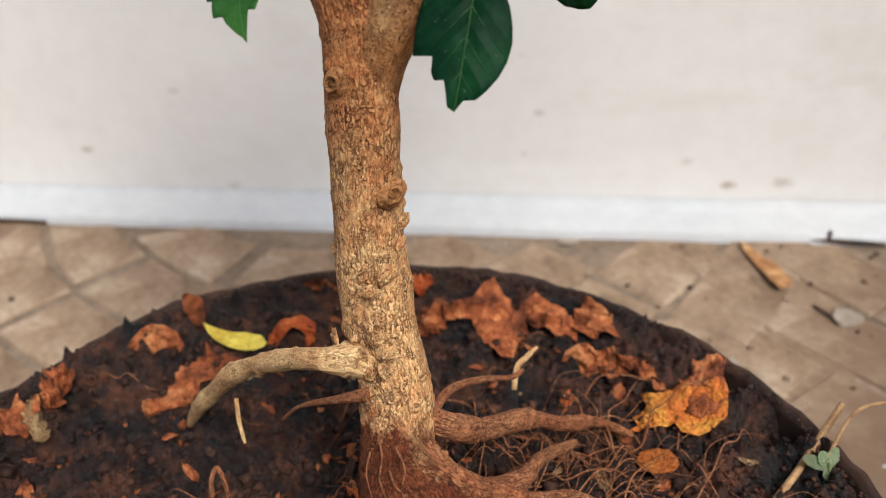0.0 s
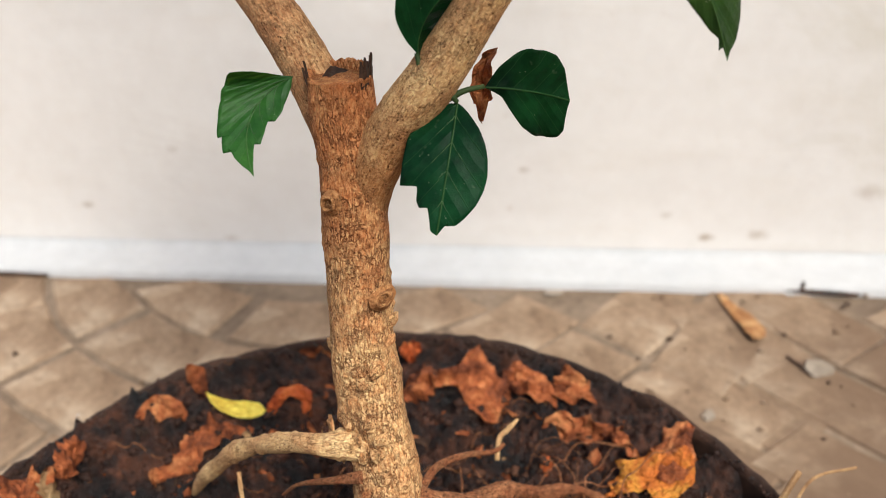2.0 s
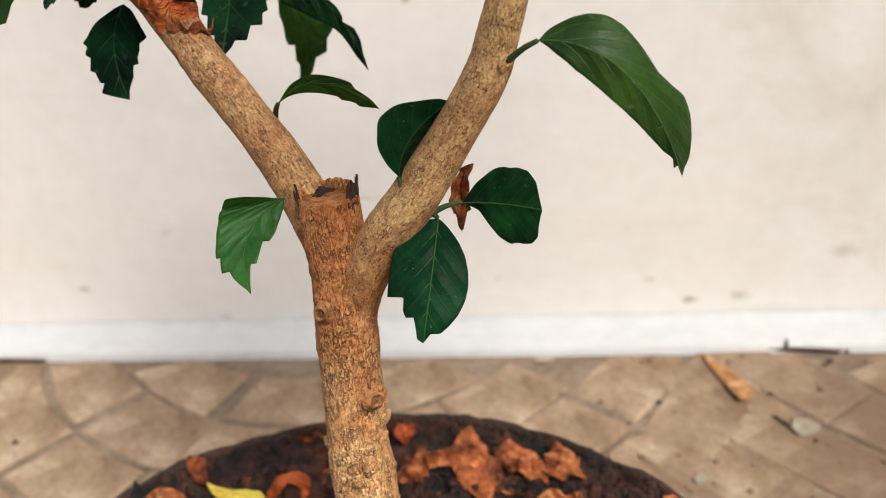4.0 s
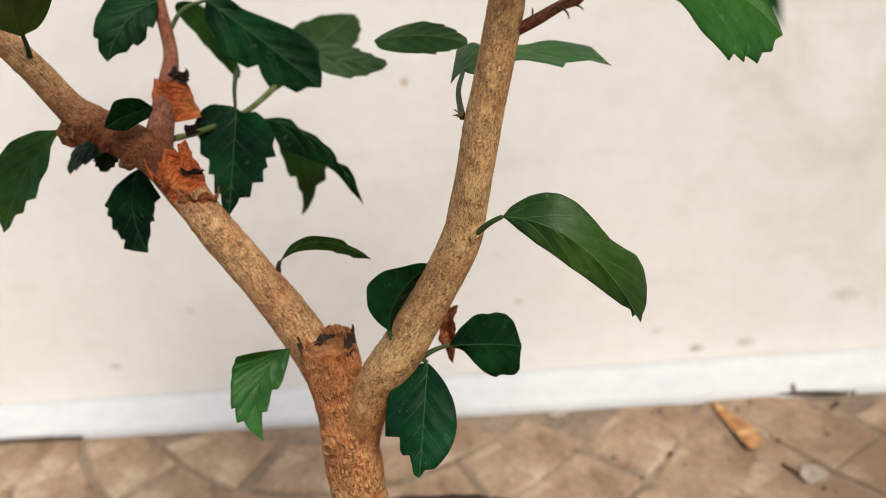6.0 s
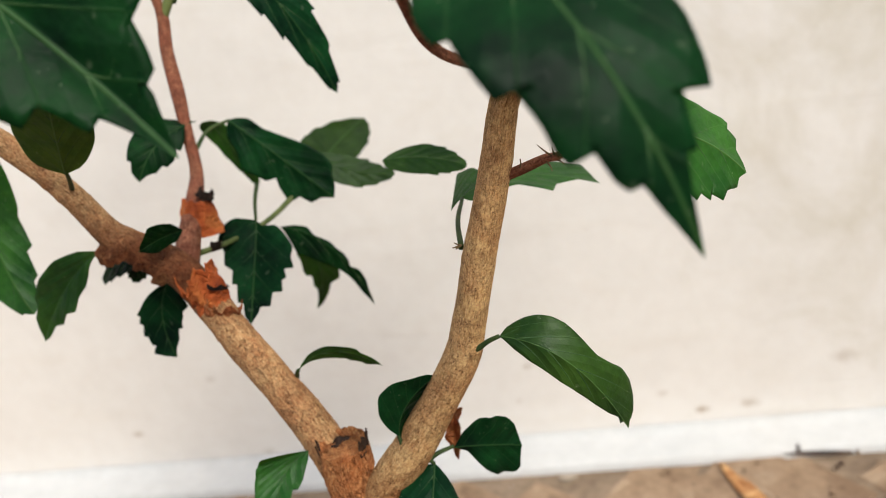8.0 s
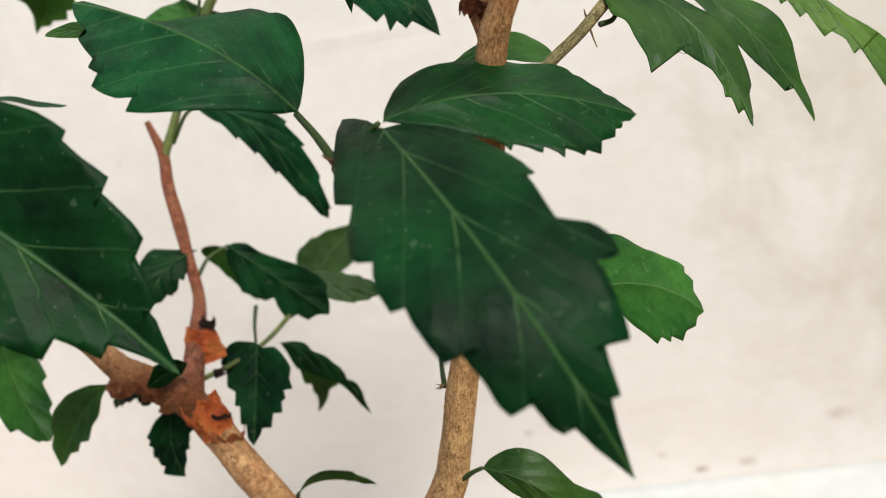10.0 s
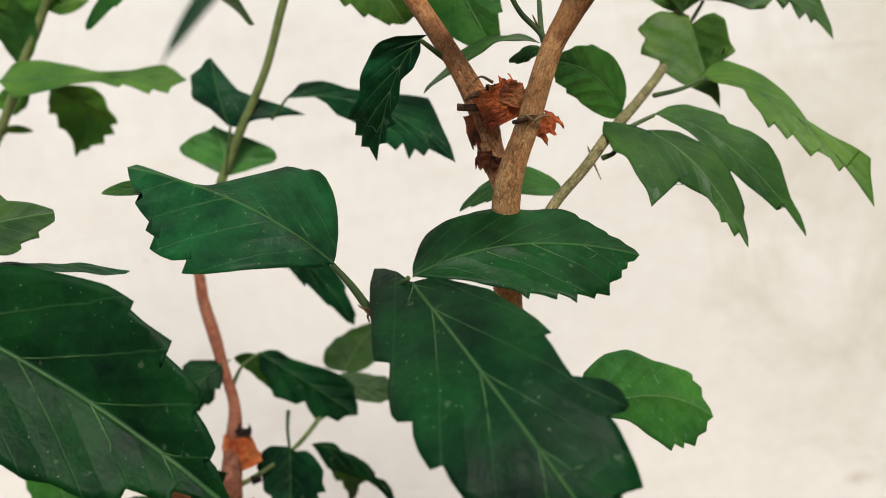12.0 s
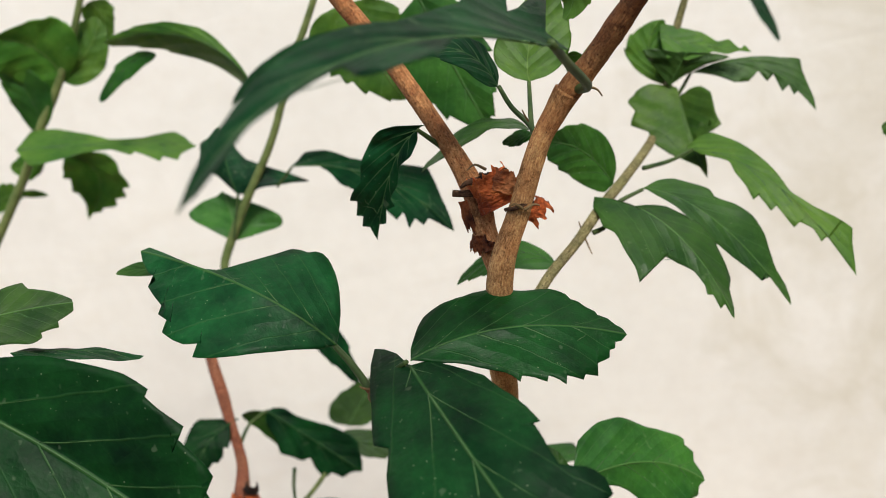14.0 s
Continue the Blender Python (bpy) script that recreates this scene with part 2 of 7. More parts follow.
def dry(name, dark, mid, light):
    n = Nodes(name)
    body = n.coord("Object")
    patch = n.noise(body, 60, 5, 0.65, 0.4)
    grain = n.noise(body, 600, 4, 0.7)
    colour = n.ramp(patch, ((0.34, dark), (0.52, mid), (0.70, light)))
    colour = n.mix(0.4, colour, n.ramp(grain, ((0.3, 0.2), (0.7, 0.85))), "OVERLAY")
    veins = n.cells(n.coord("UV", (1, 2.2, 1)), 7, "DISTANCE_TO_EDGE")
    folds = n.noise(n.coord("UV", (1, 1.6, 1)), 5, 3, 0.5, 1.2)
    normal = n.bump(folds, 0.9, 0.006)
    normal = n.bump(grain, 0.5, 0.0006, normal)
    normal = n.bump(n.ramp(veins, ((0.0, 1.0), (0.1, 0.0))), 0.25, 0.0010, normal)
    return n.finish(colour, 0.72, normal, 0.3)


DRY_RED = dry("withered_rust", (0.055, 0.012, 0.005), (0.36, 0.098, 0.030), (0.66, 0.28, 0.105))
DRY_ORANGE = dry("withered_orange", (0.30, 0.050, 0.014), (0.58, 0.125, 0.030), (0.70, 0.23, 0.060))
DRY_DARK = dry("withered_dark", (0.02, 0.012, 0.008), (0.05, 0.025, 0.015), (0.10, 0.05, 0.03))
WEATHERED = dry("weathered_wood", (0.008, 0.004, 0.003), (0.045, 0.021, 0.012), (0.20, 0.115, 0.062))
DRY_YELLOW = dry("fallen_yellow", (0.62, 0.42, 0.05), (0.82, 0.64, 0.10), (0.86, 0.74, 0.20))
DRY_GOLD = dry("fallen_gold", (0.48, 0.11, 0.018), (0.56, 0.165, 0.026), (0.66, 0.33, 0.045))
DRY_STRAW = dry("fallen_straw", (0.23, 0.085, 0.030), (0.46, 0.225, 0.085), (0.66, 0.42, 0.20))
DRY_TAN = dry("fallen_tan", (0.19, 0.095, 0.042), (0.36, 0.21, 0.095), (0.50, 0.35, 0.18))


def soil_material():
    n = Nodes("moist_soil")
    body = n.coord("Object")
    clod = n.noise(body, 55, 6, 0.65)
    crumb = n.noise(body, 420, 6, 0.7)
    grit = n.cells(body, 700)
    colour = n.ramp(clod, ((0.38, (0.0045, 0.0032, 0.0036)), (0.50, (0.027, 0.0100, 0.0064)), (0.67, (0.135, 0.044, 0.019))))
    colour = n.mix(n.ramp(grit, ((0.04, 0.45), (0.09, 0.0))), colour, (0.12, 0.085, 0.06))
    normal = n.bump(crumb, 0.9, 0.004)
    normal = n.bump(clod, 0.7, 0.01, normal)
    return n.finish(colour, n.ramp(crumb, ((0.3, 0.25), (0.6, 0.65))), normal, 0.5)


SPOTS = ((0.208, 0.032, 0.008, 0.8), (-0.39, 0.057, 0.007, 0.6), (0.040, 0.099, 0.006, 0.4), (-0.291, 0.117, 0.007, 0.3), (-0.249, 0.021, 0.008, 0.3), (0.17, 0.055, 0.006, 0.3), (0.254, 0.036, 0.010, 0.5), (0.342, 0.080, 0.014, 0.35))


def plaster_material(name, base, mark, dim_stain=False):
    n = Nodes(name)
    body = n.coord("Object")
    cloud = n.noise(body, 5, 5, 0.6)
    streak = n.noise(n.coord("Object", (1, 1, 4)), 7, 5, 0.6, 0.8)
    tone = n.noise(body, 60, 5, 0.6)
    spots = n.ramp(n.cells(n.mix(0.02, body, n.tree.nodes.new("ShaderNodeTexNoise").outputs["Color"], "ADD"), 13), ((0.025, 0.7), (0.07, 0.0)))
    pick = n.ramp(n.noise(body, 9, 2), ((0.53, 0.0), (0.60, 1.0)))
    colour = n.mix(n.ramp(streak, ((0.52, 0.0), (0.80, 0.28))), base, mark)
    colour = n.mix(n.ramp(cloud, ((0.40, 0.0), (0.7, 0.35))), colour, (0.62, 0.585, 0.555))
    colour = n.mix(0.10, colour, n.ramp(tone, ((0.3, 0.2), (0.7, 0.9))), "OVERLAY")
    colour = n.mix(n.math("MULTIPLY", spots, pick), colour, (0.40, 0.29, 0.20))
    if dim_stain:
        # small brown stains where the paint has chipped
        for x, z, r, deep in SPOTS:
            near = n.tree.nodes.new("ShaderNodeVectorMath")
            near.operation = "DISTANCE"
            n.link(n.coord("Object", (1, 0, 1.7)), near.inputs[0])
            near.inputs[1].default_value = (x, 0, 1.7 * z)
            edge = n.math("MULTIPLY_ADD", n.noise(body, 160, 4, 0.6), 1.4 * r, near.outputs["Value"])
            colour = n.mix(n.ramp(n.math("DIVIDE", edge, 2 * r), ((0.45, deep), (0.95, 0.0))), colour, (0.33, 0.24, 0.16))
        # right side darkened: yellowish stain and light falloff both put into the colour
        colour = n.mix(n.math("MULTIPLY", n.patch(body, dim_stain, 0.80), 0.6), colour, (0.56, 0.51, 0.42))
    normal = n.bump(streak, 0.25, 0.006)
    normal = n.bump(tone, 0.2, 0.002, normal)
    return n.finish(colour, 0.75, normal, 0.3)


def stone_material(name, dark, mid, light, patchy=None):
    n = Nodes(name)
    body = n.coord("Object")
    stain = n.noise(body, 14, 6, 0.65, 0.6)
    fleck = n.noise(body, 120, 5, 0.7)
    colour = n.ramp(stain, ((0.3, dark), (0.52, mid), (0.72, light)))
    colour = n.mix(0.5, colour, n.ramp(fleck, ((0.3, 0.28), (0.7, 0.8))), "OVERLAY")
    pale = n.ramp(n.noise(body, 26, 3), ((0.62, 0.0), (0.72, 0.45)))
    colour = n.mix(pale, colour, light)
    if patchy:
        # darker patch on the right: weaker light there and dark stains, painted in
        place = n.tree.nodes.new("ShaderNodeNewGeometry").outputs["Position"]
        colour = n.mix(n.math("MULTIPLY", n.patch(place, (0.42, 0.48, 0.0), 0.58), 0.88), colour, patchy)
    shade = n.tree.nodes.new("ShaderNodeHueSaturation")
    n.link(n.math("MULTIPLY_ADD", n.random(), 0.14, 0.93), shade.inputs["Value"])
    n.link(colour, shade.inputs["Color"])
    normal = n.bump(stain, 0.5, 0.004)
    normal = n.bump(fleck, 0.5, 0.0015, normal)
    return n.finish(shade.outputs["Color"], 0.8, normal, 0.3)


SOIL = soil_material()
CLOD = stone_material("red_brown_clod", (0.010, 0.005, 0.004), (0.036, 0.014, 0.008), (0.12, 0.050, 0.025))
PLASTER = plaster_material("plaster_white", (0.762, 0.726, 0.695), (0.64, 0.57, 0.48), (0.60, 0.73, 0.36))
UNSEEN_WALL = plaster_material("unseen_wall_plaster", (0.44, 0.42, 0.39), (0.36, 0.34, 0.31))
LEDGE_PAINT = plaster_material("ledge_white", (0.52, 0.52, 0.525), (0.48, 0.48, 0.475))
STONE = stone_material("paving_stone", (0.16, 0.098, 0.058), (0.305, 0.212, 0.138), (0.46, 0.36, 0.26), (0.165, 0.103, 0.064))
MORTAR = stone_material("mortar", (0.12, 0.082, 0.056), (0.20, 0.145, 0.10), (0.29, 0.215, 0.155))
FLAKE = stone_material("plaster_chip", (0.24, 0.19, 0.14), (0.36, 0.30, 0.24), (0.48, 0.41, 0.33))
POT = stone_material("pot_clay", (0.010, 0.006, 0.005), (0.035, 0.017, 0.011), (0.09, 0.042, 0.024))


# ---- mesh helpers ----
def mesh_object(name, verts, faces, mat, parent=None, label="", uvs=None, smooth=True):
    me = bpy.data.meshes.new(name)
    me.from_pydata([tuple(v) for v in verts], [], faces)
    me.materials.append(mat)
    if smooth:
        me.polygons.foreach_set("use_smooth", [True] * len(me.polygons))
    if uvs is not None:
        layer = me.uv_layers.new(name="UVMap")
        idx = np.empty(len(me.loops), dtype=np.int32)
        me.loops.foreach_get("vertex_index", idx)
        layer.data.foreach_set("uv", np.asarray(uvs, dtype=np.float32)[idx].ravel())
    me.update()
    ob = new(name, me)
    if parent is not None:
        ob.parent = parent
    if label:
        ob["label"] = label
    return ob


def spline(points, count):
    """Catmull-Rom through rows of numbers, count samples, even in parameter."""
    p = np.asarray(points, float)
    p = np.vstack([2 * p[0] - p[1], p, 2 * p[-1] - p[-2]])
    seg = len(p) - 3
    rows = []
    for k in range(count):
        x = k / (count - 1) * seg
        i = min(int(x), seg - 1)
        f = x - i
        a, b, c, d = p[i : i + 4]
        rows.append(0.5 * (2 * b + (c - a) * f + (2 * a - 5 * b + 4 * c - d) * f * f + (3 * b - a - 3 * c + d) * f**3))
    return np.array(rows)


def tube(points, rings, sides, rough=0.0, seed=0.0):
    """A round stem along points (x, y, z, radius) with an uneven, warty skin. Gives vertices, faces and UVs in metres."""
    # even steps along the length
    dense = spline(points, 240)
    run = np.concatenate([[0], np.cumsum(np.linalg.norm(np.diff(dense[:, :3], axis=0), axis=1))])
    want = np.linspace(0, run[-1], rings)
    line = np.stack([np.interp(want, run, dense[:, k]) for k in range(4)], axis=1)
    verts, uvs, faces = [], [], []
    tangent = np.gradient(line[:, :3], axis=0)
    side = np.cross(tangent[0], [0.13, 0.97, 0.2])
    mean = float(np.mean(line[:, 3]))
    for k in range(rings):
        t = tangent[k] / (np.linalg.norm(tangent[k]) + 1e-12)
        side = side - t * side.dot(t)
        side /= np.linalg.norm(side)
        other = np.cross(t, side)
        r = max(line[k, 3], 1e-5)
        for j in range(sides + 1):
            a = 2 * math.pi * j / sides
            radial = side * math.cos(a) + other * math.sin(a)
            at = line[k, :3] + radial * r
            grow = 1.0
            if rough:
                q = Vector(at) * 1.0
                grow += rough * 0.10 * noise.noise(q * 55 + Vector((seed, 0, 0)))
                fis = Vector((math.cos(a) * r * 900, math.sin(a) * r * 900, want[k] * 190 + seed))
                grow += rough * 0.026 * noise.noise(fis)
                grow += rough * 0.016 * noise.noise(q * 900 + Vector((0, 0, seed)))
                wart = noise.noise(q * 260 + Vector((0, seed, 0)))
                grow += rough * 0.13 * max(0.0, wart - 0.30)
            verts.append(line[k, :3] + radial * r * grow)
            uvs.append((a * mean, want[k]))
    w = sides + 1
    for k in range(rings - 1):
        for j in range(sides):
            a = k * w + j
            faces.append((a, a + 1, a + w + 1, a + w))
    for k, row in ((0, line[0]), (rings - 1, line[-1])):
        c = len(verts)
        verts.append(row[:3])
        uvs.append((0, want[k]))
        for j in range(sides):
            a = k * w + j
            faces.append((c, a + 1, a) if k == 0 else (c, a, a + 1))
    return verts, faces, uvs


def smooth(profile, s):
    """A value at s between the rows (s, value) of a profile, by a monotone cubic."""
    x, y = np.array([p[0] for p in profile]), np.array([p[1] for p in profile])
    i = int(np.clip(np.searchsorted(x, s) - 1, 0, len(x) - 2))
    h, d = np.diff(x), np.diff(y) / np.diff(x)

    def slope(k):
        if k == 0 or k == len(x) - 1:
            return d[min(k, len(d) - 1)]
        if d[k - 1] * d[k] <= 0:
            return 0.0
        return 2 * d[k - 1] * d[k] / (d[k - 1] + d[k])

    f = min(max((s - x[i]) / h[i], 0.0), 1.0)
    a, b = slope(i) * h[i], slope(i + 1) * h[i]
    return float(y[i] + f * a + f * f * (3 * (y[i + 1] - y[i]) - 2 * a - b) + f**3 * (a + b - 2 * (y[i + 1] - y[i])))


def blade(B, M, T, L, R, teeth=4, start=0.4, amp=0.12, peak=0.45, blunt=0.6, tip=0.62, cup=0.0, wave=0.06, seed=0, crumple=0.0, left=None, right=None, peak_r=None, grid=None):
    """A leaf blade: its midrib runs from B over M to T, and L and R are its margins beside M. Two skins with a thin margin."""
    B, M, T, L, R = (np.asarray(p, float) for p in (B, M, T, L, R))
    ctrl = 2 * M - (B + T) / 2
    rng = random.Random(seed)
    rows = list(np.linspace(0.0, start, max(4, int(22 * start)), endpoint=False)) if teeth else list(np.linspace(0, 1, 30))
    for k in range(teeth):
        a = start + (0.97 - start) * k / teeth
        b = start + (0.97 - start) * (k + 1) / teeth
        rows += [a + (b - a) * f for f in (0.0, 0.22, 0.5, 0.78, 0.94)]
    if teeth:
        rows += [0.97, 0.985, 1.0]
    edges = {}
    if left:
        # a margin given point by point may hook back: r counts its rows, always rising
        for sign, side in ((-1, left), (1, right)):
            r, line = -1.0, []
            for s, w in side:
                r = max(s, r + 0.006)
                line.append((r, s, w))
            top_r, low_r = line[-1][0], line[0][0]
            edges[sign] = [(low_r + (r - low_r) / (top_r - low_r) * (1 - low_r), s, w) for r, s, w in line]
        rows = sorted(set([e[0] for side in edges.values() for e in side] + list(np.linspace(0.0, 0.995, 64))))
        teeth = 0

    def width(s, top):
        y = math.sin(math.pi * min(max(s, 0.0), 1.0) ** (math.log(0.5) / math.log(top)))
        return max(y, 0.0) ** (blunt if s < top else tip) / (math.sin(math.pi * 0.5 ** (math.log(0.5) / math.log(top))) ** (blunt if 0.5 < top else tip))

    def margin(r, u):
        """Place along the midrib and half the width of the margin in row r, on the side of u."""
        if not left:
            return r, width(r, peak if u < 0 else (peak_r or peak))
        side = edges[-1 if u < 0 else 1]
        at = [e[0] for e in side]
        s = float(np.interp(r, at, [e[1] for e in side]))
        straight = float(np.interp(r, at, [e[2] for e in side]))
        return s, 0.65 * straight + 0.35 * smooth([(e[0], e[2]) for e in side], r)

    cols = (-1, -0.93, -0.8, -0.62, -0.42, -0.22, -0.08, 0, 0.08, 0.22, 0.42, 0.62, 0.8, 0.93, 1)
    up = np.cross(T - B, R - L)
    up /= np.linalg.norm(up) + 1e-9
    span = (np.linalg.norm(L - M) + np.linalg.norm(R - M)) / 2
    jag = [[rng.uniform(0.6, 1.3) for _ in range(teeth + 1)] for _ in (0, 1)]
    phase = rng.uniform(0, 6.28)
    top, uvs = [], []
    for s in rows:
        for u in cols:
            # behind the stalk's joint only the lobes run on, not the midrib
            edge, w = margin(s, u)
            hook = abs(u) ** (8 if left else 1)
            if left:
                wide = min(margin(min(max(s + d, 0.02), 0.97), u)[1] for d in (-0.06, -0.04, -0.02, 0.0, 0.02, 0.04, 0.06))
                w = min(wide, w) * (1 - hook) + w * hook
            f = max(s, 0.0) * (1 - hook) + edge * hook
            mid = (1 - f) ** 2 * B + 2 * f * (1 - f) * ctrl + f * f * T
            ahead = 2 * (1 - f) * (ctrl - B) + 2 * f * (T - ctrl)
            along = f
            arm = (L - M) if u < 0 else (R - M)
            out, push = abs(u) * w, 0.0
            if teeth and start <= s < 0.97 and abs(u) > 0.8:
                f = (s - start) / (0.97 - start) * teeth
                k = int(f)
                f -= k
                g = 1.3 * amp * jag[0 if u < 0 else 1][k] * (f**1.3 - 0.35)
                share = 1.0 if abs(u) > 0.95 else 0.35
                out += g * share * max(w, 0.45)
                push = max(g, 0) * share * 0.28
            p = mid + arm * out + ahead * push * 0.5
            lift = cup * span * (out * out) + wave * span * out * math.sin(9.5 * along + phase + (1.7 if u > 0 else 0)) + 0.4 * wave * span * out * math.sin(23 * along + phase * 2)
            lift -= 0.05 * span * math.exp(-(out / 0.12) ** 2)
            if crumple:
                q = Vector(p) / span
                lift += crumple * span * (noise.noise(q * 1.6 + Vector((seed * 3.1, 0, 0))) + 0.6 * abs(noise.noise(q * 3.4 + Vector((0, seed * 1.7, 0)))))
            top.append(p + up * lift)
            uvs.append((0.5 + math.copysign(0.5 * out, u), along))
    n, m = len(cols), len(rows)
    if grid is not None:
        grid += [np.array(rows), np.array(cols), np.array(top).reshape(m, n, 3), np.array(uvs).reshape(m, n, 2), up]
    thick = min(0.00035, 0.02 * span)
    verts = top + [p - up * thick for p in top]
    uvs = uvs + uvs
    faces = []
    k0 = n * m
    for i in range(m - 1):
        for j in range(n - 1):
            a = i * n + j
            faces.append((a, a + 1, a + n + 1, a + n))
            faces.append((k0 + a, k0 + a + n, k0 + a + n + 1, k0 + a + 1))
        for j in (0, n - 1):
            a = i * n + j
            quad = (a, a + n, k0 + a + n, k0 + a)
            faces.append(quad if j == 0 else quad[::-1])
    return verts, faces, uvs


def vein_paths(grid):
    """Side veins of a blade: each leaves the midrib forwards and bends towards the tip; the first pair starts at the base."""
    rows, cols, top, uv, up = grid

    def at(field, s, u):
        i = int(np.clip(np.searchsorted(rows, s) - 1, 0, len(rows) - 2))
        j = int(np.clip(np.searchsorted(cols, u) - 1, 0, len(cols) - 2))
        a = (s - rows[i]) / (rows[i + 1] - rows[i] + 1e-9)
        b = (u - cols[j]) / (cols[j + 1] - cols[j] + 1e-9)
        return (1 - a) * ((1 - b) * field[i, j] + b * field[i, j + 1]) + a * ((1 - b) * field[i + 1, j] + b * field[i + 1, j + 1])

    paths = []
    for side in (-1, 1):
        for start, reach in ((0.01, 0.80), (0.109, 0.86), (0.326, 0.9), (0.543, 0.88), (0.76, 0.8)):
            path = []
            for q in np.linspace(0.02, 1, 9):
                u, s = side * reach * q, start
                for _ in range(6):
                    s = min(start + (0.40 if start > 0.05 else 0.22) * abs(2 * at(uv, s, u)[0] - 1) ** 0.88, 0.985)
                path.append(at(top, s, u))
            if np.linalg.norm(path[-1] - path[0]) > 0.004:
                paths.append(np.array(path))
    return paths


# ---- paving, wall and pot ----
WALL_Y, WALL_SLOPE = 0.735, -0.026  # the wall runs slightly askew to x
FAN = Vector((-0.15, 0.82))


def sheet(name, x0, x1, y0, y1, z, mat, nx=2, ny=2):
    xs, ys = np.linspace(x0, x1, nx), np.linspace(y0, y1, ny)
    verts = [(x, y, z) for y in ys for x in xs]
    faces = [(j * nx + i, j * nx + i + 1, (j + 1) * nx + i + 1, (j + 1) * nx + i) for j in range(ny - 1) for i in range(nx - 1)]
    return mesh_object(name, verts, faces, mat, smooth=False)


ground = tagged(sheet("ground", -400, 400, -400, 400, -0.0028, MORTAR), "dusty mortar bed under fan-laid stone paving", "ground", kind="structure")


def wall_y(x):
    return WALL_Y + WALL_SLOPE * x


def build_wall():
    xs = np.linspace(-4, 4, 81)
    profile = [(0.0, -0.01), (0.0, 0.6), (0.0, 2.6), (0.2, 2.6), (0.2, -0.01)]
    verts = [(x, wall_y(x) + d, z) for x in xs for d, z in profile]
    n = len(profile)
    faces = [(i * n + j, (i + 1) * n + j, (i + 1) * n + (j + 1) % n, i * n + (j + 1) % n) for i in range(80) for j in range(n)]
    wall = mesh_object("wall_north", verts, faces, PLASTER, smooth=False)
    tagged(wall, "white-painted plaster wall with faint brown stains", "wall", kind="structure")
    # the low painted ledge along its foot
    rows = []
    for x in np.linspace(-4, 4, 401):
        wob = 0.0018 * noise.noise(Vector((x * 22, 0, 3))) + 0.0012 * noise.noise(Vector((x * 70, 5, 0)))
        y = wall_y(x) - 0.001
        rows.append([(x, y - 0.041 + wob, -0.006), (x, y - 0.0405 + wob, 0.0045), (x, y - 0.036 + wob, 0.0075), (x, y - 0.012, 0.009 + wob), (x, y - 0.003, 0.013), (x, y, 0.019)])
    n = len(rows[0])
    verts = [p for r in rows for p in r]
    faces = [(i * n + j, (i + 1) * n + j, (i + 1) * n + j + 1, i * n + j + 1) for i in range(400) for j in range(n - 1)]
    ledge = mesh_object("trim", verts, faces, LEDGE_PAINT)
    tagged(ledge, "bright white painted ledge along the wall's foot", "skirting", kind="structure")


build_wall()


def unseen_wall(name, x0, x1, y0, y1, label):
    """A plain unseen wall, added to close the yard and hold back sky light."""
    verts = [(x, y, z) for z in (-0.01, 1.9) for x, y in ((x0, y0), (x1, y0), (x1, y1), (x0, y1))]
    faces = [(0, 1, 5, 4), (1, 2, 6, 5), (2, 3, 7, 6), (3, 0, 4, 7), (4, 5, 6, 7), (3, 2, 1, 0)]
    tagged(mesh_object(name, verts, faces, UNSEEN_WALL, smooth=False), label, "wall", kind="structure")


unseen_wall("wall_south", -4.0, 1.9, -2.6, -2.4, "unseen plain grey-beige wall added across the yard to darken reflections")
unseen_wall("wall_east", 1.9, 2.1, -2.6, 0.67, "unseen plain grey-beige side wall added to block sky light from the right")

POT_X, POT_Y, POT_R, RIM_Z = -0.026, 0.2225, 0.196, 0.141


def soil_height(x, y):
    d = math.hypot(x - POT_X, y - POT_Y)
    q = Vector((x, y, 0.0))
    h = 0.124 + 0.010 * noise.noise(q * 26) + 0.009 * noise.noise(q * 70) + 0.009 * abs(noise.noise(q * 140)) + 0.006 * noise.noise(q * 290)
    h += 0.030 * math.exp(-(((x - 0.0) / 0.055) ** 2 + ((y - 0.215) / 0.05) ** 2))
    h += 0.006 * max(0.0, min(1.0, (-x - 0.05) / 0.1))
    return h + 0.012 * max(0.0, (d - 0.13) / 0.06)


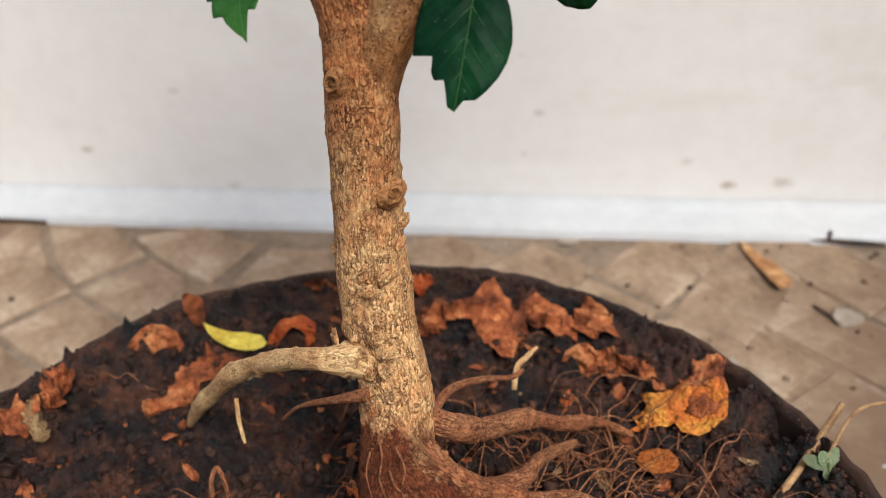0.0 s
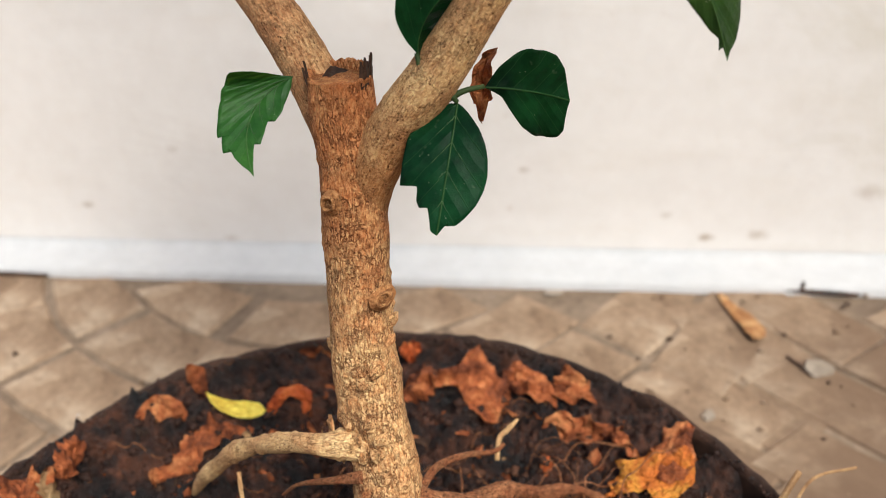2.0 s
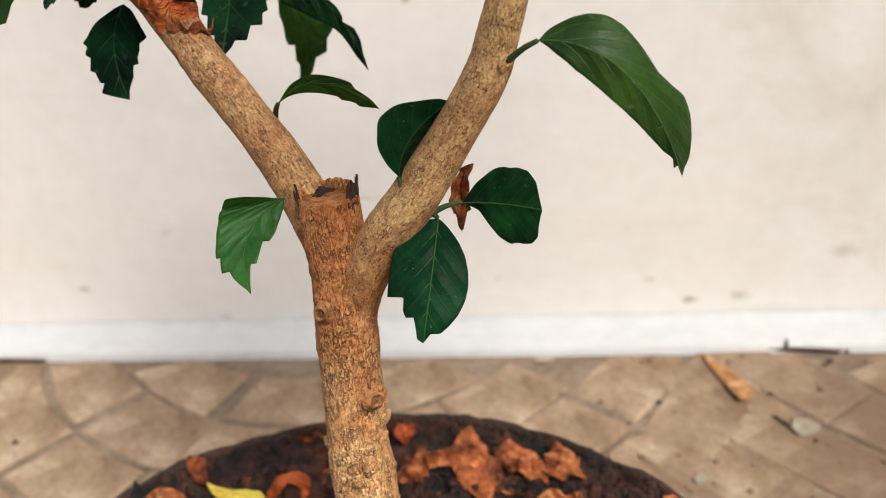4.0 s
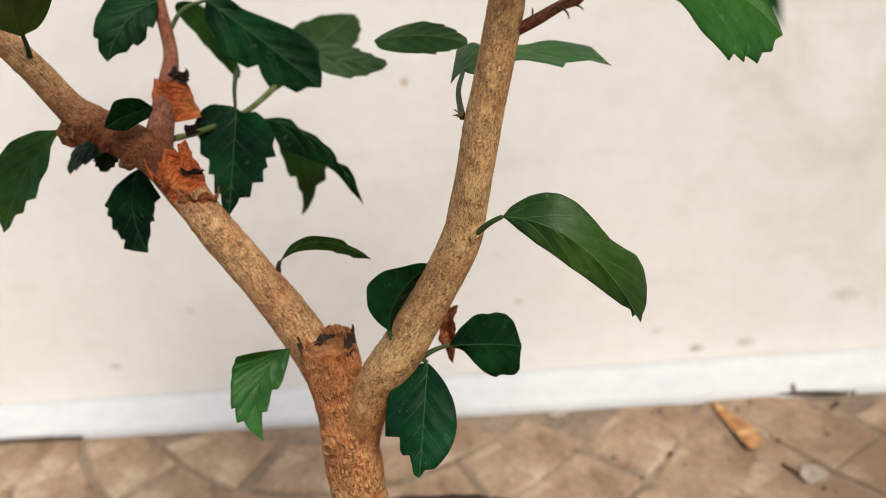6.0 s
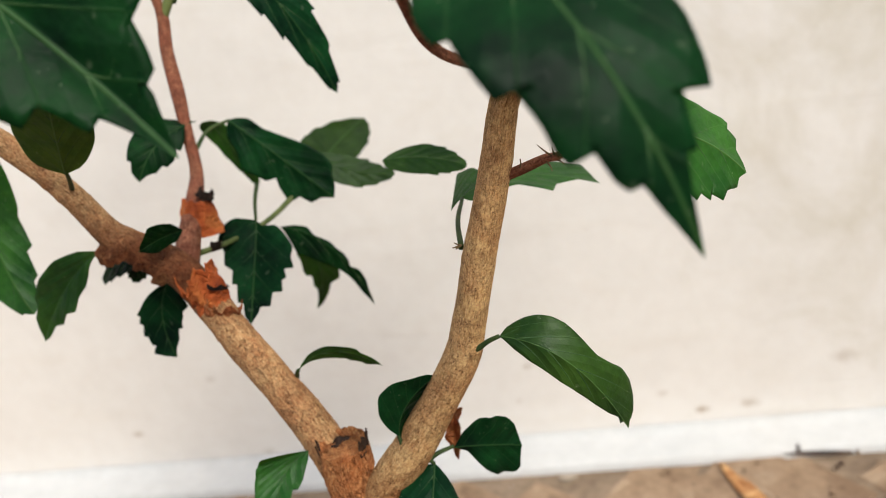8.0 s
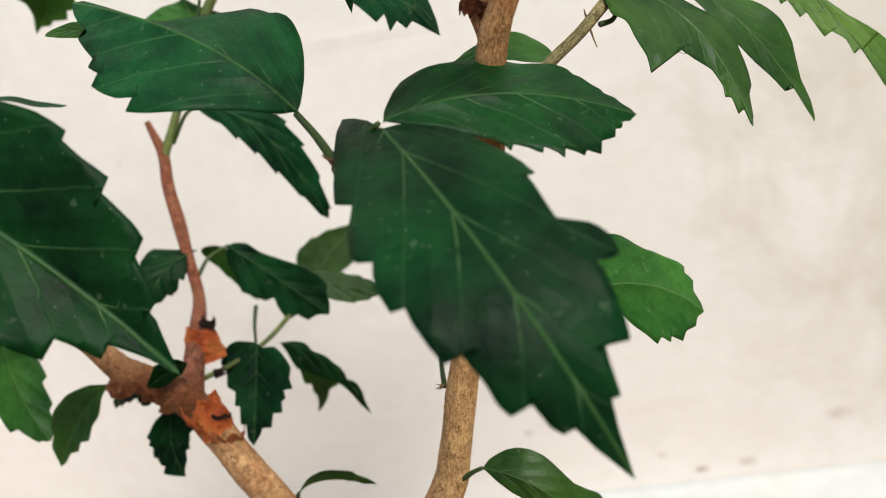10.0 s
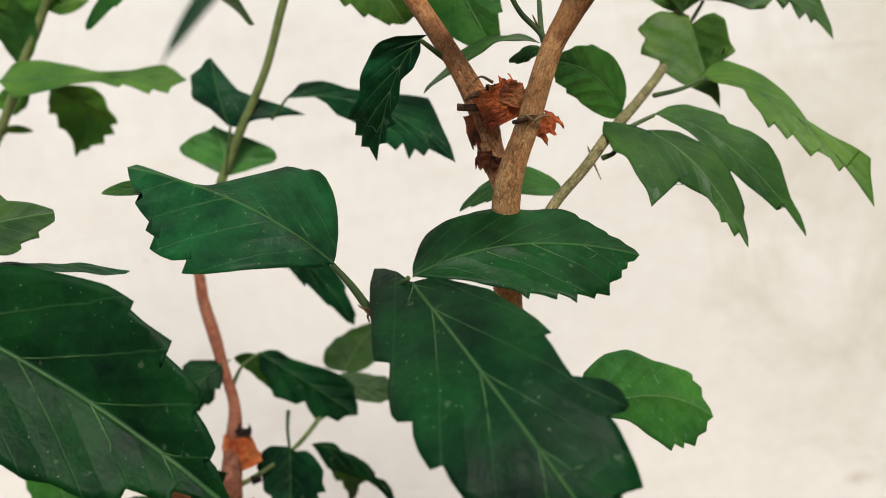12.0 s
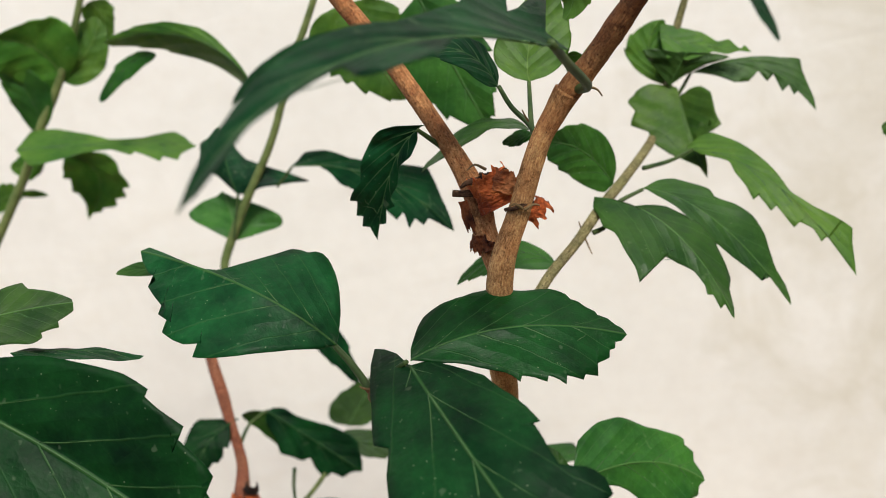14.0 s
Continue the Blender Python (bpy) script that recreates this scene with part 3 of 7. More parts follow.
def build_pot():
    sides = 160
    profile = [(0.150, 0.0), (0.160, 0.004), (0.178, 0.07), (0.191, 0.125), (0.1945, 0.128), (0.1965, 0.133), (0.1968, 0.139), (0.1955, 0.1425), (0.1925, 0.1425), (0.191, 0.138), (0.189, 0.12), (0.15, 0.02)]
    verts, faces = [], []
    for j in range(sides):
        a = 2 * math.pi * j / sides
        c, s = math.cos(a), math.sin(a)
        for k, (r, z) in enumerate(profile):
            chip = 0.0016 * noise.noise(Vector((c * 9, s * 9, z * 30))) + 0.001 * noise.noise(Vector((c * 40, s * 40, z * 60)))
            verts.append((POT_X + (r + chip) * c, POT_Y + (r + chip) * s, z + (chip * 1.2 if z > 0.12 else 0)))
    n = len(profile)

    def band(first, last):
        used = [j * n + k for j in range(sides) for k in range(first, last + 1)]
        index = {v: i for i, v in enumerate(used)}
        quads = [[j * n + k, ((j + 1) % sides) * n + k, ((j + 1) % sides) * n + k + 1, j * n + k + 1] for j in range(sides) for k in range(first, last)]
        return [verts[v] for v in used], [tuple(index[v] for v in q) for q in quads]

    pot = new("plant_pot")
    tagged(pot, "wide dark clay pot with an earth-crusted rim", "pot")
    v, f = band(0, 3)
    m = 4
    f.append(tuple(j * m for j in range(sides))[::-1])
    mesh_object("body", v, f, POT, pot)
    mesh_object("rim", *band(3, 11), POT, pot, "uneven rim crusted with earth")
    # earth
    rings, sides = 170, 420
    verts, faces = [(POT_X, POT_Y, soil_height(POT_X, POT_Y))], []
    for i in range(1, rings + 1):
        r = 0.1905 * i / rings
        for j in range(sides):
            a = 2 * math.pi * j / sides
            x, y = POT_X + r * math.cos(a), POT_Y + r * math.sin(a)
            verts.append((x, y, soil_height(x, y)))
    for j in range(sides):
        faces.append((0, 1 + j, 1 + (j + 1) % sides))
        for i in range(rings - 1):
            a, b = 1 + i * sides + j, 1 + i * sides + (j + 1) % sides
            faces.append((a, a + sides, b + sides, b))
    soil = mesh_object("soil", verts, faces, SOIL)
    tagged(soil, "dark moist crumbly potting soil filling the pot", "soil", kind="stuff")


build_pot()


def build_crumbs(name, mat, label, seed, count, most):
    """Loose crumbs and grit on the earth and stuck to the rim."""
    rng = random.Random(seed)
    verts, faces = [], []
    for k in range(count):
        a, r = rng.uniform(0, 6.283), 0.188 * math.sqrt(rng.random())
        if k > 0.86 * count:
            r = rng.uniform(0.184, 0.1925)
        x, y = POT_X + r * math.cos(a), POT_Y + r * math.sin(a)
        if y < 0.1 and rng.random() < 0.7:
            continue
        size = (0.0006 + most * rng.random() ** 5) if k <= 0.86 * count else rng.uniform(0.0004, 0.0012)
        if r > 0.172:
            size = min(size, 0.0019)
        z = (soil_height(x, y) if r < 0.1885 else 0.1425) + size * 0.3
        k = len(verts)
        turn = Euler((rng.uniform(0, 6), rng.uniform(0, 6), rng.uniform(0, 6))).to_matrix()
        for p in ((1, 0, 0), (-1, 0, 0), (0, 1, 0), (0, -1, 0), (0, 0, 1), (0, 0, -1)):
            q = turn @ (Vector(p) * size * rng.uniform(0.6, 1.2))
            verts.append((x + q.x, y + q.y, z + q.z * 0.7))
        for f in ((0, 2, 4), (2, 1, 4), (1, 3, 4), (3, 0, 4), (2, 0, 5), (1, 2, 5), (3, 1, 5), (0, 3, 5)):
            faces.append(tuple(k + i for i in f))
    tagged(mesh_object(name, verts, faces, mat), label, "soil crumbs", kind="stuff")


build_crumbs("soil_crumbs", SOIL, "loose dark crumbs and grit on the potting soil", 5, 10500, 0.0024)
build_crumbs("soil_clods", CLOD, "loose reddish-brown clods of earth on the potting soil", 6, 7000, 0.0042)

# ---- the plant ----
plant = new("hibiscus_plant")
plant.location = (0, 0, 0)
tagged(plant, "potted hibiscus with tan bark and toothed glossy leaves", "plant")
WOODY = []
COUNT = [0]


def stem(name, mat, points, rough=0.2, rings=0, sides=0):
    COUNT[0] += 1
    big = max(p[3] for p in points)
    rings = rings or (len(points) * (20 if big > 0.003 else 8))
    sides = sides or (40 if big > 0.004 else 14)
    verts, faces, uvs = tube(points, rings, sides, rough, COUNT[0] * 7.3)
    ob = mesh_object(name, verts, faces, mat, plant, uvs=uvs)
    WOODY.append(ob)
    return ob


def leaf(B, M, T, L, R, stalk=None, mat="LEAF", stalk_width=0.0, **shape):
    COUNT[0] += 1
    choice = {"LEAF": LEAF, "LEAF_SHEEN": LEAF_SHEEN, "LEAF_MID": LEAF_MID, "LEAF_YOUNG_LIT": LEAF_YOUNG_LIT, "DRY_RED": DRY_RED, "DRY_ORANGE": DRY_ORANGE, "DRY_DARK": DRY_DARK}[mat]
    grid = []
    verts, faces, uvs = blade(B, M, T, L, R, seed=COUNT[0], grid=grid, **shape)
    withered = mat.startswith("DRY")
    ob = mesh_object("withered_leaf" if withered else "leaf", verts, faces, choice, plant, uvs=uvs, label="crumpled rust-brown withered leaf" if withered else "")
    if not withered:
        # the face turned from the light is the paler underside
        ob.data.materials.append(UNDERSIDE)
        upper = float(np.dot(grid[4], (0.0, -0.6, 1.0))) > 0
        half = len(verts) // 2
        under = [int((max(f) < half) != upper and (max(f) < half or min(f) >= half)) for f in faces]
        ob.data.polygons.foreach_set("material_index", under)
    length = (Vector(T) - Vector(B)).length
    if not withered and length > 0.03:
        ctrl = 2 * np.array(M) - (np.array(B) + np.array(T)) / 2
        up = np.cross(np.array(T) - np.array(B), np.array(R) - np.array(L))
        up = up / np.linalg.norm(up)
        span = (math.dist(L, M) + math.dist(R, M)) / 2
        points = []
        for s in (0.0, 0.2, 0.4, 0.6, 0.8, 0.97):
            p = (1 - s) ** 2 * np.array(B) + 2 * s * (1 - s) * ctrl + s * s * np.array(T) - up * 0.05 * span
            points.append((*p, length * (0.0036 - 0.0029 * s)))
        v, f, uv = tube(points, 24, 8, 0.0)
        mesh_object("midrib", v, f, VEIN, ob, "pale green midrib", uv)
        thick = min(0.00035, 0.02 * span)
        for path in vein_paths(grid):
            wide = max(0.00025, 0.0026 * length) * (1.0 if length > 0.05 else 0.85)
            points = [(*(p - grid[4] * thick * 0.5), wide * (1.0 - 0.6 * k / 8)) for k, p in enumerate(path)]
            v, f, uv = tube(points, 12, 5, 0.0)
            mesh_object("vein", v, f, VEIN, ob, uvs=uv)
    if stalk:
        r = stalk_width / 2 or (0.0009 if len(stalk) > 2 else 0.0008)
        points = [(*p, r * (1.25 - 0.4 * k / (len(stalk) - 1))) for k, p in enumerate(stalk)]
        v, f, uv = tube(points, 14, 10, 0.0)
        mesh_object("petiole", v, f, PETIOLE, ob, uvs=uv)
    return ob


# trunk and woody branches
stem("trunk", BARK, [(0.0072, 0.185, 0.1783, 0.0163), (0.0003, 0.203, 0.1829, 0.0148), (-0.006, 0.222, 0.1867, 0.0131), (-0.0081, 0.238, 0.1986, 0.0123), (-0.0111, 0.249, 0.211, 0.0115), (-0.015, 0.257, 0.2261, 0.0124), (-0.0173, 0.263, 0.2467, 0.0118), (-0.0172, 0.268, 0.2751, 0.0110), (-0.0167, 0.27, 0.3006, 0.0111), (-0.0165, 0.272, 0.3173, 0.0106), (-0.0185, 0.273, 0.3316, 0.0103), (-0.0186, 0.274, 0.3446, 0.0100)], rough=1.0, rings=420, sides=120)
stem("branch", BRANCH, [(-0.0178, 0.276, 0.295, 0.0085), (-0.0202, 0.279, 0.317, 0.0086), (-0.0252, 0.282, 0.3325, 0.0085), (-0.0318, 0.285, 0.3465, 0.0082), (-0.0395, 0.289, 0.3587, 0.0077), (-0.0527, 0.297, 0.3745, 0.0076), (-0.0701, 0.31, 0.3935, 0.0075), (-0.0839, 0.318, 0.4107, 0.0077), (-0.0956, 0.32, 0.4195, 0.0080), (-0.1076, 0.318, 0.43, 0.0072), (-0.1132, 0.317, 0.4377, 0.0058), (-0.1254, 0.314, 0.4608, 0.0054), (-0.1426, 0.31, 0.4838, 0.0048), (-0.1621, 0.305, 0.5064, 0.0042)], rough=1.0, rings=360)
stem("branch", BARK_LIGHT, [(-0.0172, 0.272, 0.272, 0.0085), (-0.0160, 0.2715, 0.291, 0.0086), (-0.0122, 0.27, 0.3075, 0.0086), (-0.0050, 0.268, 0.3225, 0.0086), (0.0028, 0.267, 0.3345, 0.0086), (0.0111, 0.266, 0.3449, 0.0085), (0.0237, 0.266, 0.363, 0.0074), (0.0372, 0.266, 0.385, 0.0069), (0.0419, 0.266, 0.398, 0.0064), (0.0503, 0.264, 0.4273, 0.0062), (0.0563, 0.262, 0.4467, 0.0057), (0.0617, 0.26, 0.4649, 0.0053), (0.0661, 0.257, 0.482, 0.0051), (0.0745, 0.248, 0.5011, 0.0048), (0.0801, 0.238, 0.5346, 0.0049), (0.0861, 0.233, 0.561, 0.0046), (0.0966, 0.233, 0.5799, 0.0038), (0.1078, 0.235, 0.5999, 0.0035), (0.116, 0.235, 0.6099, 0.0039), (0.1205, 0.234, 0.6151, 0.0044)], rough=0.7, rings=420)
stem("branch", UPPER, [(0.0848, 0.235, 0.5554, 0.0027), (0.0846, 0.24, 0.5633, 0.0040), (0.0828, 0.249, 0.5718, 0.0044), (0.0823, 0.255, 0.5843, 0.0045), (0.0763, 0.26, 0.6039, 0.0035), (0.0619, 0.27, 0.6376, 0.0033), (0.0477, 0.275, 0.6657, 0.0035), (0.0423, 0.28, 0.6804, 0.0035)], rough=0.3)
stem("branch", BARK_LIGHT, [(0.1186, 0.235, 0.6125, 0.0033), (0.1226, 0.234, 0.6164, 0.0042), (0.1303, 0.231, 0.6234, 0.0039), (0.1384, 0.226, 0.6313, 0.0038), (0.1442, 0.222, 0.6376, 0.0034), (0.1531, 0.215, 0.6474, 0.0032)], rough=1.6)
stem("shoot", RED_STEM, [(-0.0862, 0.325, 0.4113, 0.0062), (-0.0872, 0.34, 0.4201, 0.0054), (-0.0873, 0.357, 0.4317, 0.0043), (-0.0887, 0.372, 0.4422, 0.0031), (-0.0918, 0.381, 0.4615, 0.0029), (-0.0927, 0.385, 0.4777, 0.0034), (-0.094, 0.389, 0.4977, 0.0031), (-0.0924, 0.391, 0.5131, 0.0028), (-0.094, 0.391, 0.5248, 0.0020), (-0.0954, 0.391, 0.5316, 0.0014)], rough=0.3)
stem("shoot", GREEN_STEM, [(-0.0927, 0.391, 0.5122, 0.0025), (-0.0835, 0.393, 0.5269, 0.0022), (-0.0736, 0.395, 0.5444, 0.0022), (-0.0706, 0.397, 0.5524, 0.0025), (-0.0541, 0.4, 0.5757, 0.0025), (-0.028, 0.4, 0.6076, 0.0021), (-0.0083, 0.4, 0.6392, 0.0021), (0.0143, 0.4, 0.6713, 0.0017), (0.033, 0.4, 0.6999, 0.0014)], rough=0.1)
stem("shoot", GREEN_STEM, [(-0.2433, 0.45, 0.5702, 0.0032), (-0.2165, 0.45, 0.5977, 0.0028), (-0.1943, 0.45, 0.6215, 0.0027), (-0.1755, 0.45, 0.6445, 0.0027), (-0.1615, 0.45, 0.6597, 0.0027), (-0.1436, 0.45, 0.6815, 0.0023), (-0.1287, 0.45, 0.7039, 0.0019), (-0.1141, 0.45, 0.7287, 0.0019)], rough=0.1)
stem("shoot", SHOOT_BARK, [(0.0849, 0.25, 0.5288, 0.0021), (0.0993, 0.268, 0.5421, 0.0021), (0.1145, 0.285, 0.55, 0.0021), (0.1272, 0.3, 0.5577, 0.0023), (0.1435, 0.33, 0.5624, 0.0022), (0.1619, 0.365, 0.5693, 0.0021), (0.1719, 0.38, 0.5802, 0.0022), (0.1845, 0.388, 0.6126, 0.0019), (0.1971, 0.39, 0.6365, 0.0016)], rough=0.25)
stem("shoot", RED_STEM, [(0.0626, 0.262, 0.4552, 0.0018), (0.07, 0.257, 0.4591, 0.0018), (0.077, 0.25, 0.4636, 0.0015), (0.0819, 0.245, 0.4659, 0.0013), (0.0831, 0.238, 0.474, 0.0011), (0.0841, 0.23, 0.4896, 0.0010), (0.052, 0.222, 0.5062, 0.0016), (0.0436, 0.213, 0.5249, 0.0015), (0.0376, 0.2074, 0.538, 0.0015), (0.037, 0.207, 0.5396, 0.0013)], rough=0.3)

# surface roots
stem("root", ROOT_PALE, [(-0.0167, 0.248, 0.216, 0.0068), (-0.0287, 0.243, 0.2185, 0.0050), (-0.0422, 0.249, 0.2135, 0.0036), (-0.0617, 0.262, 0.1998, 0.0035), (-0.0783, 0.273, 0.1845, 0.0038), (-0.0952, 0.284, 0.1631, 0.0036), (-0.1068, 0.292, 0.1464, 0.0026), (-0.1125, 0.296, 0.1362, 0.0012)], rough=3.2, rings=180, sides=48)
stem("root", ROOT, [(-0.0007, 0.24, 0.1984, 0.0058), (0.0096, 0.24, 0.1936, 0.0046), (0.0199, 0.254, 0.1805, 0.0042), (0.0337, 0.272, 0.1685, 0.0035), (0.0492, 0.285, 0.1552, 0.0029), (0.0637, 0.298, 0.1444, 0.0021), (0.0784, 0.302, 0.134, 0.0012)], rough=4.0, rings=150)
stem("root", ROOT, [(-0.0001, 0.226, 0.1956, 0.0072), (0.0109, 0.222, 0.188, 0.0054), (0.0213, 0.228, 0.1772, 0.0045), (0.0322, 0.242, 0.1678, 0.0034), (0.0401, 0.258, 0.163, 0.0026), (0.053, 0.272, 0.1575, 0.0018)], rough=4.0, rings=150)
stem("root", ROOT, [(0.0213, 0.228, 0.1761, 0.0042), (0.0343, 0.23, 0.1703, 0.0038), (0.0478, 0.24, 0.1627, 0.0028), (0.0598, 0.242, 0.1573, 0.0018)], rough=4.0, rings=150)
stem("root", ROOT, [(0.0028, 0.25, 0.1928, 0.0018), (0.0075, 0.262, 0.1912, 0.0016), (0.0168, 0.275, 0.1848, 0.0013), (0.028, 0.285, 0.1779, 0.0011), (0.0323, 0.29, 0.1776, 0.0009)], rough=0.4)
stem("root", ROOT, [(-0.0166, 0.235, 0.211, 0.0024), (-0.0295, 0.24, 0.2037, 0.0013), (-0.045, 0.25, 0.1912, 0.0009), (-0.0543, 0.256, 0.1792, 0.0006)], rough=2.4, rings=150)
stem("root", ROOT_PALE, [(0.0288, 0.3, 0.1588, 0.0012), (0.0298, 0.305, 0.1666, 0.0012), (0.0337, 0.31, 0.1681, 0.0012), (0.0378, 0.316, 0.1685, 0.0007)], rough=0.4)
stem("root", ROOT_PALE, [(-0.0806, 0.278, 0.1688, 0.0009), (-0.0787, 0.272, 0.1609, 0.0009), (-0.0763, 0.268, 0.1543, 0.0007)], rough=0.3)
stem("root", ROOT, [(-0.0806, 0.24, 0.1544, 0.0010), (-0.0802, 0.242, 0.1611, 0.0010), (-0.0784, 0.245, 0.1645, 0.0010), (-0.0755, 0.242, 0.1614, 0.0008), (-0.0741, 0.24, 0.1549, 0.0008)], rough=0.3)
stem("root", ROOT, [(-0.0122, 0.2238, 0.2044, 0.0004), (-0.0092, 0.2142, 0.2044, 0.0003), (-0.0086, 0.2055, 0.204, 0.0003), (-0.0037, 0.1938, 0.2054, 0.0002)], rough=0.5)
stem("root", ROOT, [(-0.0007, 0.2155, 0.2059, 0.0004), (0.0032, 0.2098, 0.2038, 0.0003), (0.0076, 0.207, 0.2005, 0.0003), (0.0126, 0.2053, 0.196, 0.0002)], rough=0.5)
stem("root", ROOT, [(-0.0051, 0.2157, 0.2078, 0.0004), (-0.0012, 0.2074, 0.2071, 0.0003), (-0.0007, 0.1985, 0.2073, 0.0002), (0.0024, 0.195, 0.2021, 0.0002)], rough=0.5)
stem("root", ROOT, [(-0.0139, 0.219, 0.2018, 0.0004), (-0.0138, 0.2106, 0.2006, 0.0003), (-0.01, 0.2002, 0.2013, 0.0002)], rough=0.5)
stem("root", ROOT, [(-0.0056, 0.2068, 0.2064, 0.0004), (-0.0028, 0.1998, 0.2076, 0.0003), (0.001, 0.1978, 0.2058, 0.0002)], rough=0.5)
stem("root", ROOT, [(0.0008, 0.2236, 0.2053, 0.0004), (0.004, 0.2191, 0.2026, 0.0003), (0.0099, 0.2172, 0.1986, 0.0003)], rough=0.5)
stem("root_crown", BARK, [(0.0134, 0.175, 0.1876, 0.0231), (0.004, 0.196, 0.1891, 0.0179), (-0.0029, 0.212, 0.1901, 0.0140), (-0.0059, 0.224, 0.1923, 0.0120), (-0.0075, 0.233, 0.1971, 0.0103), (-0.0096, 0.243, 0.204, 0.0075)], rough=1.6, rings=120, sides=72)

# leaves of the lower fork
leaf((-0.0326, 0.272, 0.3456), (-0.0448, 0.262, 0.336), (-0.0405, 0.2435, 0.3243), (-0.0549, 0.259, 0.3344), (-0.0368, 0.263, 0.335), left=[(0, 0.0), (-0.1, 0.75), (-0.219, 1.77), (-0.274, 2.39), (-0.273, 2.77), (-0.253, 2.9), (-0.088, 2.33), (0.236, 1.36), (0.434, 1.05), (0.645, 0.85), (0.615, 0.74), (0.789, 0.68), (0.768, 0.48), (0.845, 0.38), (0.92, 0.2), (0.958, 0.07), (1.0, 0.0)], right=[(0, 0.0), (0.152, 0.63), (0.3, 0.95), (0.443, 1.11), (0.547, 1.0), (0.518, 0.74), (0.651, 0.69), (0.754, 0.53), (0.735, 0.32), (0.867, 0.19), (1.0, 0.0)], cup=0.1, mat='LEAF_MID')
leaf((0.0196, 0.264, 0.3392), (0.0173, 0.25, 0.3252), (0.0138, 0.24, 0.3062), (0.0035, 0.252, 0.3241), (0.03, 0.25, 0.3254), stalk=[(0.0163, 0.264, 0.3417), (0.0182, 0.264, 0.3409), (0.0196, 0.264, 0.3392)], left=[(0, 0.0), (0.006, 0.34), (0.022, 0.53), (0.077, 0.72), (0.184, 0.92), (0.308, 1.01), (0.442, 1.04), (0.551, 1.03), (0.648, 1.03), (0.657, 0.62), (0.759, 0.59), (0.812, 0.49), (0.809, 0.31), (0.9, 0.21), (0.97, 0.15), (1.0, 0.0)], right=[(0, 0.0), (0.033, 0.13), (0.111, 0.34), (0.236, 0.62), (0.349, 0.8), (0.476, 0.91), (0.59, 0.96), (0.704, 0.92), (0.807, 0.81), (0.885, 0.62), (0.938, 0.41), (0.91, 0.24), (0.958, 0.11), (1.0, 0.0)], cup=-0.08)
leaf((0.0274, 0.271, 0.3417), (0.0404, 0.274, 0.3393), (0.0540, 0.279, 0.3342), (0.0413, 0.272, 0.3532), (0.0413, 0.272, 0.325), stalk=[(0.0154, 0.266, 0.3388), (0.0215, 0.268, 0.3414), (0.0274, 0.271, 0.3417)], left=[(0, 0.0), (0.175, 0.45), (0.34, 0.75), (0.53, 1.0), (0.68, 1.0), (0.83, 0.95), (0.94, 0.68), (0.97, 0.36), (1.0, 0.0)], right=[(0, 0.0), (0.2, 0.2), (0.3, 0.5), (0.43, 0.84), (0.6, 1.03), (0.75, 1.05), (0.86, 0.95), (0.93, 0.75), (0.95, 0.45), (1.0, 0.0)], cup=0.12, wave=0.1)
leaf((0.0299, 0.288, 0.3484), (0.0264, 0.29, 0.3392), (0.0255, 0.288, 0.3224), (0.023, 0.289, 0.3394), (0.0299, 0.285, 0.3422), mat='DRY_RED', teeth=2, start=0.6, amp=0.3, wave=0.3, crumple=0.3)
leaf((0.0532, 0.2565, 0.3975), (0.0771, 0.247, 0.389), (0.0959, 0.2555, 0.3538), (0.0822, 0.252, 0.3955), (0.0711, 0.246, 0.3831), stalk=[(0.0441, 0.26, 0.391), (0.0491, 0.258, 0.3951), (0.0532, 0.2565, 0.3975)], left=[(0, 0.0), (0.021, 0.38), (0.058, 0.61), (0.112, 0.87), (0.187, 1.08), (0.272, 1.18), (0.372, 1.17), (0.482, 1.05), (0.572, 0.95), (0.641, 0.91), (0.737, 1.09), (0.812, 1.3), (0.884, 1.27), (0.946, 1.01), (0.985, 0.62), (0.991, 0.37), (0.969, 0.3), (1.0, 0.0)], right=[(0, 0.0), (0.162, 0.53), (0.31, 0.82), (0.435, 0.88), (0.532, 0.89), (0.662, 0.75), (0.773, 0.57), (0.865, 0.34), (0.918, 0.11), (0.951, 0.19), (0.938, 0.05), (1.0, 0.0)], cup=0.12, mat='LEAF_MID')
leaf((0.0082, 0.262, 0.3553), (0.0124, 0.264, 0.3674), (0.0255, 0.268, 0.3777), (0.0063, 0.258, 0.3754), (0.0169, 0.274, 0.359), stalk=[(0.0091, 0.261, 0.3521), (0.0082, 0.262, 0.3553)], teeth=0, cup=0.15)
leaf((-0.0352, 0.2913, 0.3725), (-0.0196, 0.294, 0.3783), (-0.0012, 0.2987, 0.3667), (-0.019, 0.292, 0.3825), (-0.0211, 0.296, 0.3736), stalk=[(-0.0382, 0.296, 0.3662), (-0.0366, 0.293, 0.3701), (-0.0352, 0.2913, 0.3725)], left=[(0, 0.0), (0.172, 0.6), (0.409, 0.78), (0.554, 0.8), (0.767, 0.8), (0.801, 0.4), (0.92, 0.3), (1.0, 0.0)], right=[(0, 0.0), (0.17, 0.4), (0.438, 0.8), (0.666, 0.9), (0.7, 1.1), (0.819, 0.8), (0.849, 0.89), (1.0, 0.0)], mat='LEAF_MID')

